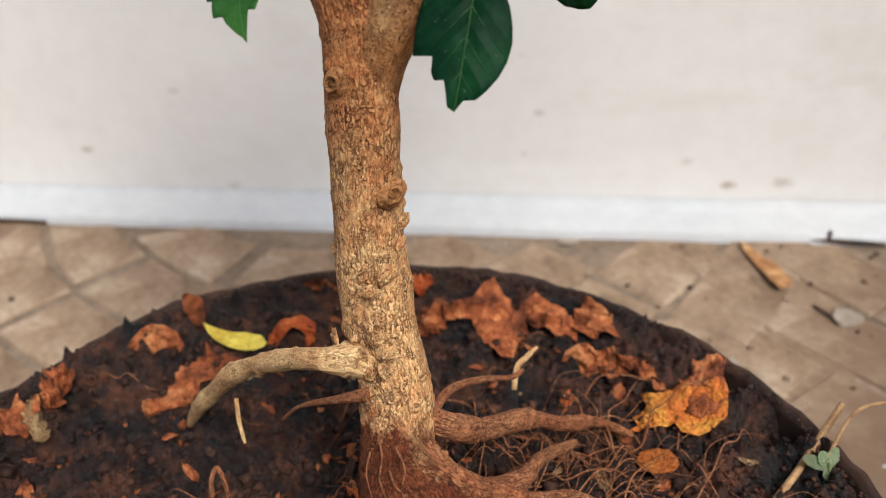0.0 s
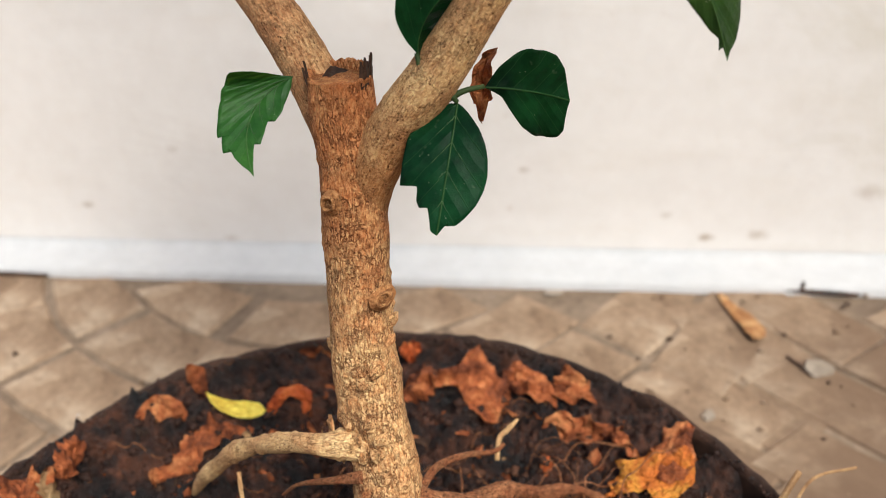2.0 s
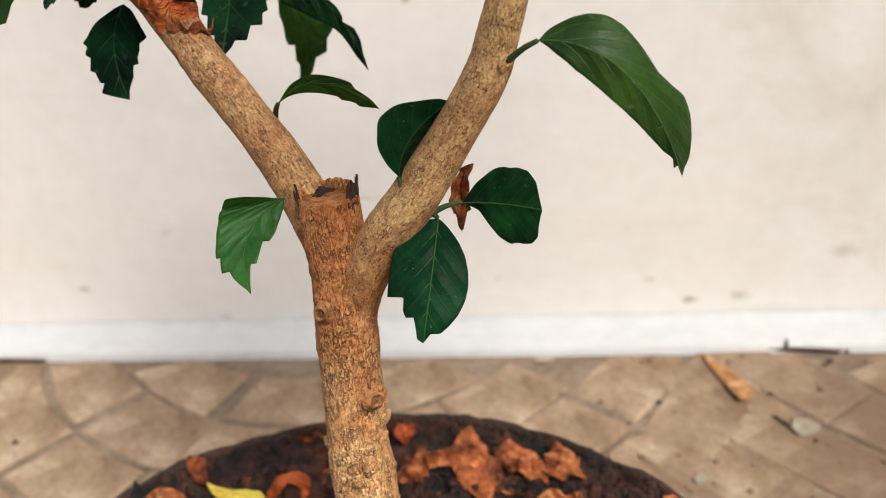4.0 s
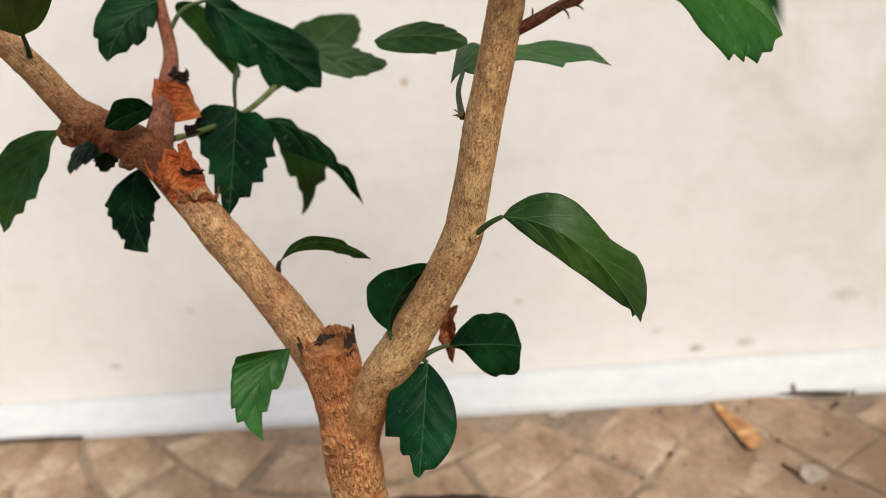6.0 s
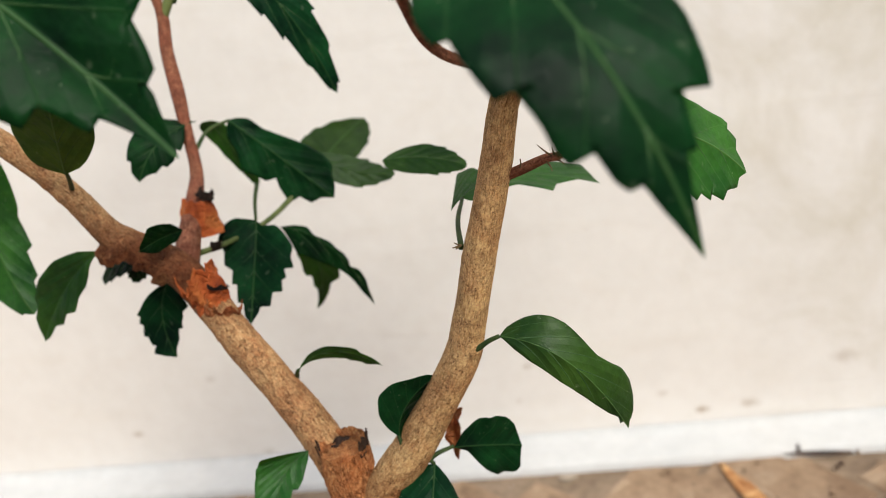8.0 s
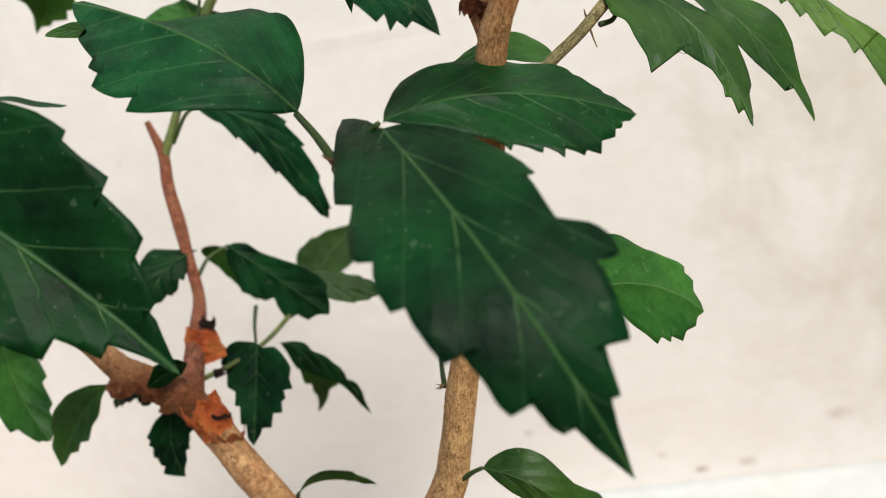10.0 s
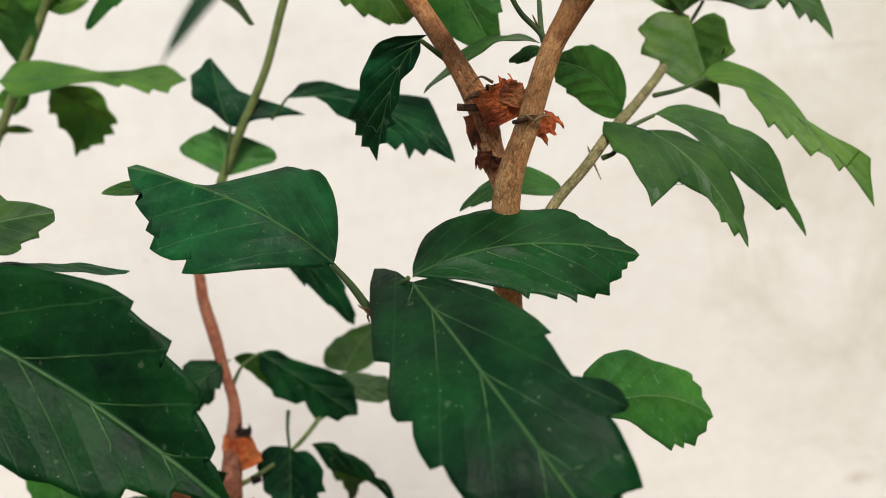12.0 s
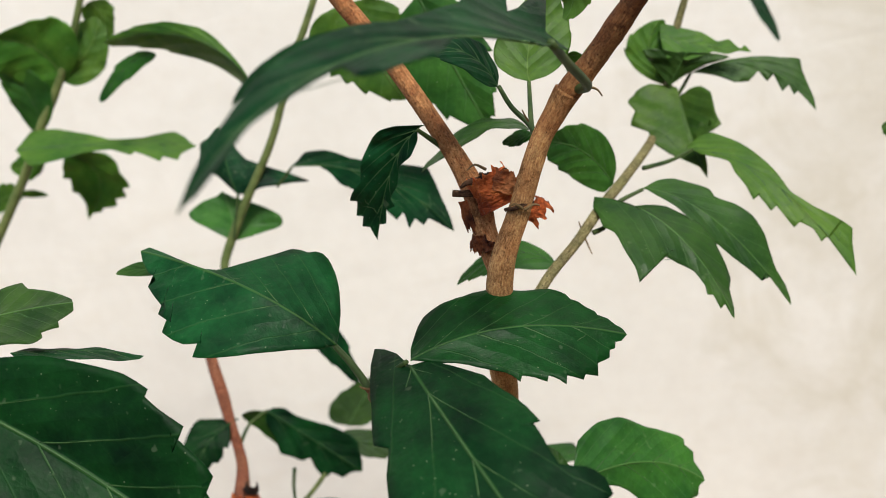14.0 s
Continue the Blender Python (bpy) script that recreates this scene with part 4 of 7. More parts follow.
# leaves at the fork of the long branch
leaf((-0.1187, 0.316, 0.4272), (-0.1407, 0.318, 0.4105), (-0.1603, 0.3193, 0.3852), (-0.1564, 0.32, 0.4116), (-0.131, 0.314, 0.4092), stalk=[(-0.1128, 0.316, 0.4265), (-0.1187, 0.316, 0.4272)], left=[(-0.005, 0.0), (0.005, 0.65), (0.14, 1.02), (0.349, 1.03), (0.585, 0.87), (0.69, 0.58), (0.791, 0.5), (0.941, 0.11), (1.0, 0.0)], right=[(0, 0.0), (0.2, 0.38), (0.433, 0.94), (0.547, 0.91), (0.672, 1.2), (0.711, 0.78), (0.808, 0.82), (0.846, 0.41), (0.945, 0.3), (1.0, 0.0)], mat='LEAF_MID')
leaf((-0.1058, 0.335, 0.4143), (-0.1218, 0.34, 0.4134), (-0.1386, 0.346, 0.4003), (-0.1254, 0.345, 0.4157), (-0.1191, 0.335, 0.4085), teeth=3, start=0.5, amp=0.15)
leaf((-0.1103, 0.338, 0.4137), (-0.1152, 0.34, 0.4076), (-0.1201, 0.342, 0.3997), (-0.1208, 0.34, 0.4083), (-0.1092, 0.338, 0.4071), teeth=3, start=0.5, amp=0.2)
leaf((-0.1014, 0.3355, 0.4018), (-0.1066, 0.33, 0.3861), (-0.1023, 0.3236, 0.3676), (-0.1176, 0.33, 0.3885), (-0.0953, 0.33, 0.3869), left=[(0, 0.0), (0.068, 0.21), (0.23, 0.62), (0.419, 0.89), (0.494, 1.03), (0.525, 0.9), (0.611, 1.02), (0.633, 0.88), (0.766, 1.01), (0.781, 0.84), (0.873, 0.79), (0.855, 0.61), (0.977, 0.89), (0.994, 0.49), (1.0, 0.0)], right=[(0, 0.0), (0.087, 0.41), (0.266, 0.9), (0.425, 1.17), (0.481, 0.91), (0.55, 0.9), (0.613, 0.79), (0.68, 0.78), (0.69, 0.59), (0.799, 0.5), (0.912, 0.18), (1.0, 0.0)])
leaf((-0.0791, 0.318, 0.4313), (-0.0856, 0.309, 0.4318), (-0.0929, 0.302, 0.4296), (-0.0845, 0.307, 0.439), (-0.0853, 0.31, 0.4261), left=[(0, 0.0), (0.225, 0.7), (0.5, 1.0), (0.71, 1.02), (0.857, 0.61), (0.97, 0.3), (1.0, 0.0)], right=[(0, 0.0), (0.193, 0.61), (0.428, 0.81), (0.644, 0.9), (0.843, 0.49), (1.0, 0.0)])
leaf((-0.0616, 0.36, 0.4174), (-0.0627, 0.345, 0.4004), (-0.061, 0.318, 0.3837), (-0.0766, 0.346, 0.4032), (-0.0433, 0.342, 0.4011), stalk=[(-0.0618, 0.375, 0.431), (-0.0627, 0.368, 0.4237), (-0.0616, 0.36, 0.4174)], left=[(-0.002, 0.0), (0.008, 0.68), (0.084, 1.04), (0.278, 1.3), (0.379, 1.1), (0.527, 0.99), (0.573, 0.7), (0.7, 0.68), (0.691, 0.51), (0.848, 0.45), (0.834, 0.28), (0.949, 0.2), (1.0, 0.0)], right=[(0, 0.0), (0.074, 0.18), (0.078, 0.5), (0.151, 0.7), (0.343, 0.99), (0.456, 0.98), (0.566, 1.07), (0.567, 0.82), (0.641, 0.86), (0.662, 0.75), (0.761, 0.77), (0.739, 0.54), (0.873, 0.47), (0.835, 0.27), (0.923, 0.18), (1.0, 0.0)])
leaf((-0.0588, 0.385, 0.4035), (-0.0319, 0.376, 0.3911), (-0.015, 0.369, 0.3616), (-0.0251, 0.378, 0.3959), (-0.0377, 0.374, 0.3856), left=[(0, 0.0), (0.103, 0.3), (0.19, 0.4), (0.302, 0.1), (0.44, 0.24), (0.509, 0.18), (0.585, 0.23), (0.658, 0.13), (0.679, 0.0), (0.756, 0.3), (0.834, 0.27), (0.897, 0.1), (1.0, 0.0)], right=[(0, 0.0), (0.171, 0.89), (0.285, 1.4), (0.496, 1.09), (0.629, 0.66), (0.731, 0.45), (0.88, 0.32), (1.0, 0.0)])
leaf((-0.0575, 0.397, 0.3925), (-0.0479, 0.4, 0.3715), (-0.0601, 0.417, 0.3394), (-0.0574, 0.4, 0.3708), (-0.0367, 0.4, 0.372), left=[(0, 0.0), (0.258, 0.82), (0.486, 0.99), (0.554, 0.89), (0.566, 0.58), (0.701, 0.5), (0.74, 0.3), (0.901, 0.09), (1.0, 0.0)], right=[(0, 0.0), (0.213, 0.71), (0.431, 1.25), (0.538, 0.9), (0.656, 0.88), (0.703, 0.43), (0.796, 0.4), (0.941, 0.22), (1.0, 0.0)], mat='LEAF_MID')
leaf((-0.0906, 0.378, 0.4636), (-0.103, 0.367, 0.4579), (-0.1127, 0.36, 0.4434), (-0.115, 0.366, 0.4608), (-0.0933, 0.368, 0.4522), left=[(-0.16, 0.0), (-0.15, 0.96), (-0.15, 1.82), (0.13, 1.44), (0.474, 1.04), (0.751, 0.69), (0.762, 0.54), (0.895, 0.38), (0.955, 0.18), (1.0, 0.0)], right=[(0, 0.0), (0.25, 0.7), (0.453, 1.0), (0.437, 0.78), (0.604, 1.0), (0.72, 0.87), (0.714, 0.69), (0.829, 0.57), (0.881, 0.3), (1.0, 0.0)])
leaf((-0.0761, 0.398, 0.4585), (-0.0528, 0.392, 0.4381), (-0.0287, 0.388, 0.4142), (-0.0423, 0.394, 0.4471), (-0.0634, 0.388, 0.4272), stalk=[(-0.0891, 0.378, 0.45), (-0.0833, 0.385, 0.4574), (-0.0761, 0.398, 0.4585)], left=[(0, 0.0), (0.04, 0.25), (0.13, 0.48), (0.25, 0.47), (0.44, 0.72), (0.6, 0.93), (0.74, 1.0), (0.83, 0.92), (0.885, 0.6), (0.945, 0.38), (1.0, 0.0)], right=[(0, 0.0), (0.03, 0.3), (0.081, 0.5), (0.2, 0.67), (0.32, 1.07), (0.419, 0.97), (0.518, 0.91), (0.566, 0.65), (0.631, 0.82), (0.757, 0.99), (0.79, 0.66), (0.888, 0.57), (0.923, 0.26), (1.0, 0.0)])
leaf((-0.0908, 0.4, 0.459), (-0.0844, 0.41, 0.4464), (-0.0766, 0.42, 0.4162), (-0.0778, 0.41, 0.4472), (-0.0906, 0.41, 0.4432), teeth=3, start=0.5, amp=0.1, mat='LEAF_MID')
leaf((-0.0484, 0.45, 0.4142), (-0.0404, 0.47, 0.4209), (-0.0267, 0.49, 0.4279), (-0.0552, 0.46, 0.4308), (-0.0266, 0.47, 0.4142), teeth=3, start=0.5, amp=0.1, blunt=0.45, mat='LEAF_MID')
leaf((-0.0388, 0.4, 0.4336), (-0.021, 0.4, 0.4236), (0.0018, 0.4, 0.4186), (-0.0185, 0.405, 0.4291), (-0.0226, 0.395, 0.4173), teeth=3, start=0.5, amp=0.12, mat='LEAF_MID')
leaf((0.0042, 0.36, 0.4381), (0.0253, 0.35, 0.4397), (0.0443, 0.338, 0.4371), (0.028, 0.355, 0.444), (0.0231, 0.345, 0.434), teeth=3, start=0.55, amp=0.12, mat='LEAF_MID')
leaf((0.0431, 0.305, 0.4343), (0.0654, 0.325, 0.4338), (0.0996, 0.341, 0.4203), (0.0659, 0.335, 0.4357), (0.0693, 0.315, 0.4315), stalk=[(0.0436, 0.268, 0.4288), (0.0421, 0.285, 0.4326), (0.0431, 0.305, 0.4343)], left=[(-0.16, 0.0), (-0.15, 2.84), (0.021, 2.0), (0.307, 0.82), (0.52, 0.8), (0.773, 1.3), (0.904, 1.41), (0.959, 0.74), (1.0, 0.0)], right=[(0, 0.0), (0.055, 0.5), (0.197, 0.72), (0.45, 0.65), (0.548, 1.01), (0.634, 1.38), (0.718, 0.6), (0.896, 0.0), (1.0, 0.0)], mat='LEAF_MID')
leaf((-0.1125, 0.302, 0.4674), (-0.1011, 0.285, 0.4904), (-0.0902, 0.27, 0.5125), (-0.1189, 0.285, 0.4919), (-0.0867, 0.285, 0.4884), stalk=[(-0.1195, 0.314, 0.4558), (-0.1157, 0.308, 0.4618), (-0.1125, 0.302, 0.4674)], teeth=4, start=0.6, amp=0.1, cup=0.1)
leaf((-0.1699, 0.34, 0.4738), (-0.1761, 0.335, 0.432), (-0.1633, 0.325, 0.3974), (-0.1637, 0.34, 0.4369), (-0.1913, 0.33, 0.4276), teeth=3, start=0.45, amp=0.2, mat='LEAF_MID')
stem("twig", GREEN_STEM, [(-0.0868, 0.335, 0.4127, 0.0015), (-0.0752, 0.35, 0.411, 0.0013), (-0.062, 0.37, 0.4114, 0.0013), (-0.0507, 0.386, 0.4171, 0.0014), (-0.0406, 0.4, 0.4254, 0.0014)], rough=0.1)
leaf((-0.0666, 0.391, 0.535), (-0.0375, 0.388, 0.515), (-0.0176, 0.393, 0.4654), (-0.0278, 0.39, 0.5213), (-0.0452, 0.386, 0.51), stalk=[(-0.0858, 0.392, 0.5184), (-0.0749, 0.391, 0.5314), (-0.0666, 0.391, 0.535)], teeth=5, start=0.25, amp=0.14)

# large leaves in front
leaf((0.0542, 0.1995, 0.5481), (0.0864, 0.2123, 0.5472), (0.1224, 0.2232, 0.5322), (0.0863, 0.232, 0.5546), (0.0841, 0.1984, 0.5395), left=[(0, 0.0), (0.001, 0.29), (0.039, 0.71), (0.071, 0.89), (0.111, 0.95), (0.162, 0.98), (0.221, 0.97), (0.281, 1.0), (0.344, 1.1), (0.418, 1.14), (0.498, 1.06), (0.581, 1.02), (0.648, 1.04), (0.709, 1.0), (0.777, 0.82), (0.792, 0.7), (0.821, 0.67), (0.853, 0.56), (0.892, 0.48), (0.898, 0.41), (0.94, 0.36), (0.965, 0.24), (0.992, 0.17), (1.0, 0.0)], right=[(0, 0.0), (0.07, 0.16), (0.176, 0.41), (0.317, 0.64), (0.399, 0.81), (0.475, 0.99), (0.513, 1.11), (0.55, 1.27), (0.556, 1.14), (0.61, 1.19), (0.665, 1.3), (0.669, 1.17), (0.715, 1.28), (0.743, 1.39), (0.743, 1.19), (0.815, 1.22), (0.825, 1.08), (0.879, 1.03), (0.875, 0.77), (0.928, 0.57), (0.929, 0.4), (0.952, 0.33), (0.953, 0.19), (0.981, 0.13), (1.0, 0.0)], cup=0.05, mat='LEAF_SHEEN')
leaf((0.0537, 0.1995, 0.5478), (0.0817, 0.139, 0.5266), (0.1027, 0.1284, 0.4796), (0.0602, 0.132, 0.5217), (0.1047, 0.145, 0.5266), stalk=[(0.0372, 0.2074, 0.5385), (0.0461, 0.203, 0.5444), (0.0532, 0.1995, 0.5487)], left=[(0, 0.0), (-0.063, 0.06), (-0.099, 0.18), (-0.121, 0.3), (-0.071, 0.46), (-0.009, 0.59), (0.064, 0.72), (0.161, 0.91), (0.19, 0.77), (0.258, 0.95), (0.323, 1.06), (0.343, 1.04), (0.359, 0.91), (0.39, 0.98), (0.427, 1.02), (0.474, 1.02), (0.48, 0.89), (0.519, 0.91), (0.574, 0.9), (0.614, 0.87), (0.6, 0.71), (0.636, 0.69), (0.682, 0.66), (0.725, 0.67), (0.759, 0.63), (0.754, 0.52), (0.736, 0.44), (0.772, 0.42), (0.816, 0.4), (0.843, 0.34), (0.829, 0.25), (0.898, 0.17), (1.0, 0.0)], right=[(0, 0.0), (0.011, 0.27), (0.047, 0.45), (0.084, 0.61), (0.112, 0.73), (0.161, 0.78), (0.201, 0.85), (0.248, 0.89), (0.297, 0.9), (0.294, 0.82), (0.325, 0.81), (0.377, 0.78), (0.413, 0.77), (0.436, 1.01), (0.45, 1.07), (0.474, 1.11), (0.516, 1.07), (0.526, 0.98), (0.525, 0.82), (0.553, 0.82), (0.606, 0.77), (0.655, 0.72), (0.705, 0.64), (0.695, 0.43), (0.74, 0.36), (0.816, 0.27), (0.81, 0.2), (0.881, 0.1), (1.0, 0.0)], cup=-0.05)
leaf((0.0271, 0.2189, 0.5514), (0.0011, 0.224, 0.5764), (-0.0421, 0.2477, 0.5924), (-0.0052, 0.2037, 0.5628), (0.0084, 0.239, 0.5812), stalk=[(0.0372, 0.2074, 0.5385), (0.0321, 0.214, 0.5453), (0.0267, 0.2189, 0.5519)], stalk_width=0.0023, left=[(0, 0.0), (0.083, 0.2), (0.215, 0.46), (0.332, 0.72), (0.442, 0.96), (0.618, 1.22), (0.602, 1.0), (0.674, 1.11), (0.718, 1.11), (0.778, 1.06), (0.756, 0.89), (0.821, 0.84), (0.807, 0.74), (0.864, 0.62), (0.905, 0.51), (0.878, 0.35), (0.932, 0.29), (0.976, 0.14), (1.0, 0.0)], right=[(0, 0.0), (0.023, 0.22), (0.083, 0.69), (0.156, 1.13), (0.229, 1.47), (0.305, 1.72), (0.345, 1.78), (0.38, 1.74), (0.403, 1.62), (0.446, 1.61), (0.484, 1.56), (0.511, 1.33), (0.551, 0.99), (0.589, 0.67), (0.628, 0.36), (0.663, 0.14), (0.703, 0.02), (0.759, 0.02), (0.832, 0.06), (0.913, 0.14), (0.99, 0.2), (1.0, 0.0)], cup=0.03, wave=0.03, mat='LEAF_SHEEN')
leaf((-0.0343, 0.252, 0.5825), (-0.0463, 0.254, 0.5852), (-0.0589, 0.256, 0.5855), (-0.0464, 0.256, 0.5876), (-0.0466, 0.252, 0.583), teeth=0, mat='LEAF_MID')
leaf((-0.0875, 0.18, 0.5786), (-0.0434, 0.172, 0.5444), (-0.0047, 0.163, 0.502), (-0.0566, 0.155, 0.5262), (-0.0262, 0.18, 0.5671), left=[(0, 0.0), (0.224, 0.56), (0.397, 0.91), (0.488, 0.92), (0.561, 0.81), (0.616, 0.78), (0.671, 0.73), (0.725, 0.66), (0.721, 0.55), (0.716, 0.47), (0.762, 0.41), (0.835, 0.34), (0.827, 0.22), (0.923, 0.08), (0.982, 0.03), (1.0, 0.0)], right=[(0, 0.0), (0.106, 0.51), (0.25, 0.81), (0.409, 1.0), (0.477, 1.07), (0.521, 1.08), (0.558, 1.08), (0.552, 1.0), (0.611, 0.97), (0.683, 0.97), (0.656, 0.84), (0.71, 0.81), (0.769, 0.78), (0.805, 0.73), (0.785, 0.59), (0.802, 0.56), (0.844, 0.49), (0.885, 0.39), (0.858, 0.28), (0.904, 0.24), (0.954, 0.11), (1.0, 0.0)], cup=0.03, wave=0.03)
leaf((-0.0653, 0.19, 0.5812), (-0.0505, 0.2, 0.5746), (-0.0294, 0.2, 0.568), (-0.0533, 0.205, 0.5746), (-0.0447, 0.19, 0.5747), teeth=0)
leaf((-0.106, 0.21, 0.5874), (-0.0714, 0.205, 0.5899), (-0.0451, 0.2, 0.5898), (-0.0801, 0.22, 0.5988), (-0.0639, 0.19, 0.5836), mat='LEAF_MID', left=[(0, 0.0), (0.1, 0.4), (0.3, 0.66), (0.496, 0.69), (0.652, 0.82), (0.679, 0.63), (0.854, 0.44), (0.99, 0.15), (1.0, 0.0)], right=[(0, 0.0), (0.1, 0.4), (0.25, 0.8), (0.439, 0.94), (0.596, 0.97), (0.694, 0.83), (0.689, 0.69), (0.84, 0.67), (0.801, 0.55), (0.979, 0.2), (1.0, 0.0)])
leaf((0.0928, 0.24, 0.4712), (0.1218, 0.262, 0.4619), (0.1444, 0.274, 0.4414), (0.1242, 0.274, 0.4744), (0.1173, 0.254, 0.4503), stalk=[(0.0819, 0.245, 0.4659), (0.0875, 0.242, 0.4689), (0.0923, 0.24, 0.4716)], mat='LEAF_MID', left=[(0, 0.0), (0.056, 0.85), (0.195, 1.09), (0.309, 1.09), (0.418, 0.98), (0.552, 0.82), (0.692, 0.8), (0.808, 0.8), (0.851, 0.75), (0.836, 0.64), (0.923, 0.55), (0.91, 0.36), (0.989, 0.18), (1.0, 0.0)], right=[(0, 0.0), (0.06, 0.3), (0.209, 0.4), (0.322, 0.55), (0.422, 0.76), (0.535, 1.05), (0.677, 1.35), (0.7, 1.15), (0.77, 1.2), (0.76, 1.05), (0.852, 1.05), (0.877, 0.75), (0.962, 0.45), (0.963, 0.22), (1.0, 0.0)])
leaf((0.1162, 0.18, 0.6343), (0.0747, 0.128, 0.6446), (0.0421, 0.096, 0.6264), (0.0702, 0.14, 0.6493), (0.0788, 0.114, 0.6398), stalk=[(0.1228, 0.2335, 0.6155), (0.1263, 0.222, 0.6167), (0.1205, 0.2, 0.6266), (0.1162, 0.18, 0.6343)], stalk_width=0.0028, left=[(-0.05, 0.0), (-0.04, 0.87), (-0.15, 2.7), (0.034, 1.5), (-0.017, 2.4), (0.034, 2.8), (0.181, 1.17), (0.364, 0.69), (0.47, 0.89), (0.551, 1.04), (0.626, 1.03), (0.729, 0.76), (0.82, 0.5), (0.916, 0.24), (1.0, 0.0)], right=[(0, 0.0), (0.06, 0.55), (0.052, 0.0), (0.145, 0.09), (0.2, 0.0), (0.255, 0.1), (0.345, 1.0), (0.402, 1.08), (0.472, 1.22), (0.518, 0.9), (0.538, 0.26), (0.6, 0.29), (0.688, 0.4), (0.775, 0.27), (0.851, 0.51), (0.928, 0.47), (1.0, 0.0)], cup=0.1)
leaf((0.0709, 0.14, 0.6498), (0.0558, 0.135, 0.6468), (0.0462, 0.13, 0.6403), (0.0554, 0.136, 0.648), (0.0566, 0.134, 0.6452), teeth=0)
leaf((0.0922, 0.242, 0.4712), (0.0884, 0.25, 0.4745), (0.0848, 0.255, 0.481), (0.0847, 0.252, 0.4706), (0.0917, 0.252, 0.4763), teeth=0, mat='LEAF_MID')

# leaves of the tall green shoots
leaf((-0.0646, 0.4, 0.5585), (-0.0651, 0.41, 0.5699), (-0.0698, 0.42, 0.5843), (-0.0888, 0.41, 0.578), (-0.0377, 0.41, 0.5635), teeth=0, blunt=1.3, tip=1.3, peak=0.5, mat='LEAF_MID')
leaf((0.106, 0.268, 0.6017), (0.0878, 0.285, 0.6037), (0.0591, 0.3, 0.5902), (0.0864, 0.3, 0.6044), (0.0892, 0.27, 0.6029), teeth=2, start=0.6, amp=0.15, mat='LEAF_MID')
leaf((0.1063, 0.27, 0.5988), (0.1007, 0.28, 0.5969), (0.0943, 0.29, 0.595), (0.1013, 0.285, 0.5991), (0.1008, 0.275, 0.595), teeth=2, start=0.6, amp=0.15, mat='LEAF_MID')
leaf((0.0342, 0.36, 0.6643), (0.0397, 0.36, 0.6455), (0.0519, 0.36, 0.6148), (0.0175, 0.36, 0.6431), (0.0641, 0.36, 0.6472), teeth=6, start=0.35, amp=0.14, blunt=0.5, mat='LEAF_YOUNG_LIT')
leaf((0.0718, 0.335, 0.6591), (0.078, 0.333, 0.6332), (0.088, 0.33, 0.5991), (0.0583, 0.335, 0.6246), (0.0959, 0.33, 0.6348), teeth=5, start=0.35, amp=0.12, blunt=0.5, mat='LEAF_MID')
leaf((0.0991, 0.245, 0.6211), (0.0923, 0.238, 0.6341), (0.0782, 0.232, 0.6402), (0.0951, 0.245, 0.6373), (0.0874, 0.23, 0.6319), stalk=[(0.1085, 0.236, 0.5995), (0.1065, 0.243, 0.606), (0.1018, 0.245, 0.6131), (0.0991, 0.245, 0.6211)], teeth=3, start=0.5, amp=0.1)
leaf((0.1096, 0.272, 0.6173), (0.1122, 0.28, 0.6289), (0.1232, 0.29, 0.6481), (0.1005, 0.28, 0.6333), (0.1283, 0.285, 0.6279), stalk=[(0.1082, 0.237, 0.5990), (0.1070, 0.247, 0.6040), (0.1082, 0.262, 0.6106), (0.1096, 0.272, 0.6173)], teeth=2, start=0.6, amp=0.1, blunt=0.6, mat='LEAF_YOUNG_LIT')
leaf((0.1309, 0.28, 0.6222), (0.1297, 0.285, 0.619), (0.1258, 0.29, 0.6142), (0.136, 0.285, 0.6239), (0.125, 0.285, 0.6223), teeth=0, mat='LEAF_YOUNG_LIT')
leaf((0.1165, 0.21, 0.6548), (0.1272, 0.22, 0.6476), (0.1235, 0.22, 0.6377), (0.1324, 0.22, 0.6438), (0.1229, 0.22, 0.647), teeth=2, start=0.5, amp=0.1)
leaf((-0.0273, 0.4, 0.6303), (-0.0516, 0.4, 0.6669), (-0.1086, 0.42, 0.6782), (-0.0528, 0.402, 0.6747), (-0.0578, 0.415, 0.658), teeth=3, start=0.5, amp=0.08, mat='LEAF_YOUNG_LIT')
leaf((-0.0821, 0.42, 0.6665), (-0.0998, 0.42, 0.6636), (-0.1218, 0.42, 0.6488), (-0.1019, 0.42, 0.6673), (-0.0964, 0.42, 0.6591), teeth=2, start=0.3, amp=0.2, mat='LEAF_MID')
leaf((-0.1524, 0.45, 0.6653), (-0.1578, 0.44, 0.6861), (-0.1748, 0.43, 0.6965), (-0.136, 0.44, 0.6968), (-0.1777, 0.44, 0.674), teeth=3, start=0.5, amp=0.08, blunt=0.5, mat='LEAF_YOUNG_LIT')
leaf((-0.1544, 0.452, 0.6656), (-0.1354, 0.455, 0.6785), (-0.1236, 0.46, 0.6944), (-0.1435, 0.455, 0.6905), (-0.1281, 0.455, 0.668), teeth=2, start=0.6, amp=0.08, blunt=0.5, mat='LEAF_YOUNG_LIT')
leaf((-0.1778, 0.45, 0.6405), (-0.1744, 0.445, 0.6643), (-0.1839, 0.44, 0.6853), (-0.1613, 0.445, 0.6662), (-0.1856, 0.445, 0.662), stalk=[(-0.1787, 0.45, 0.6355), (-0.1778, 0.45, 0.6405)], teeth=3, start=0.3, amp=0.1, mat='LEAF_MID')
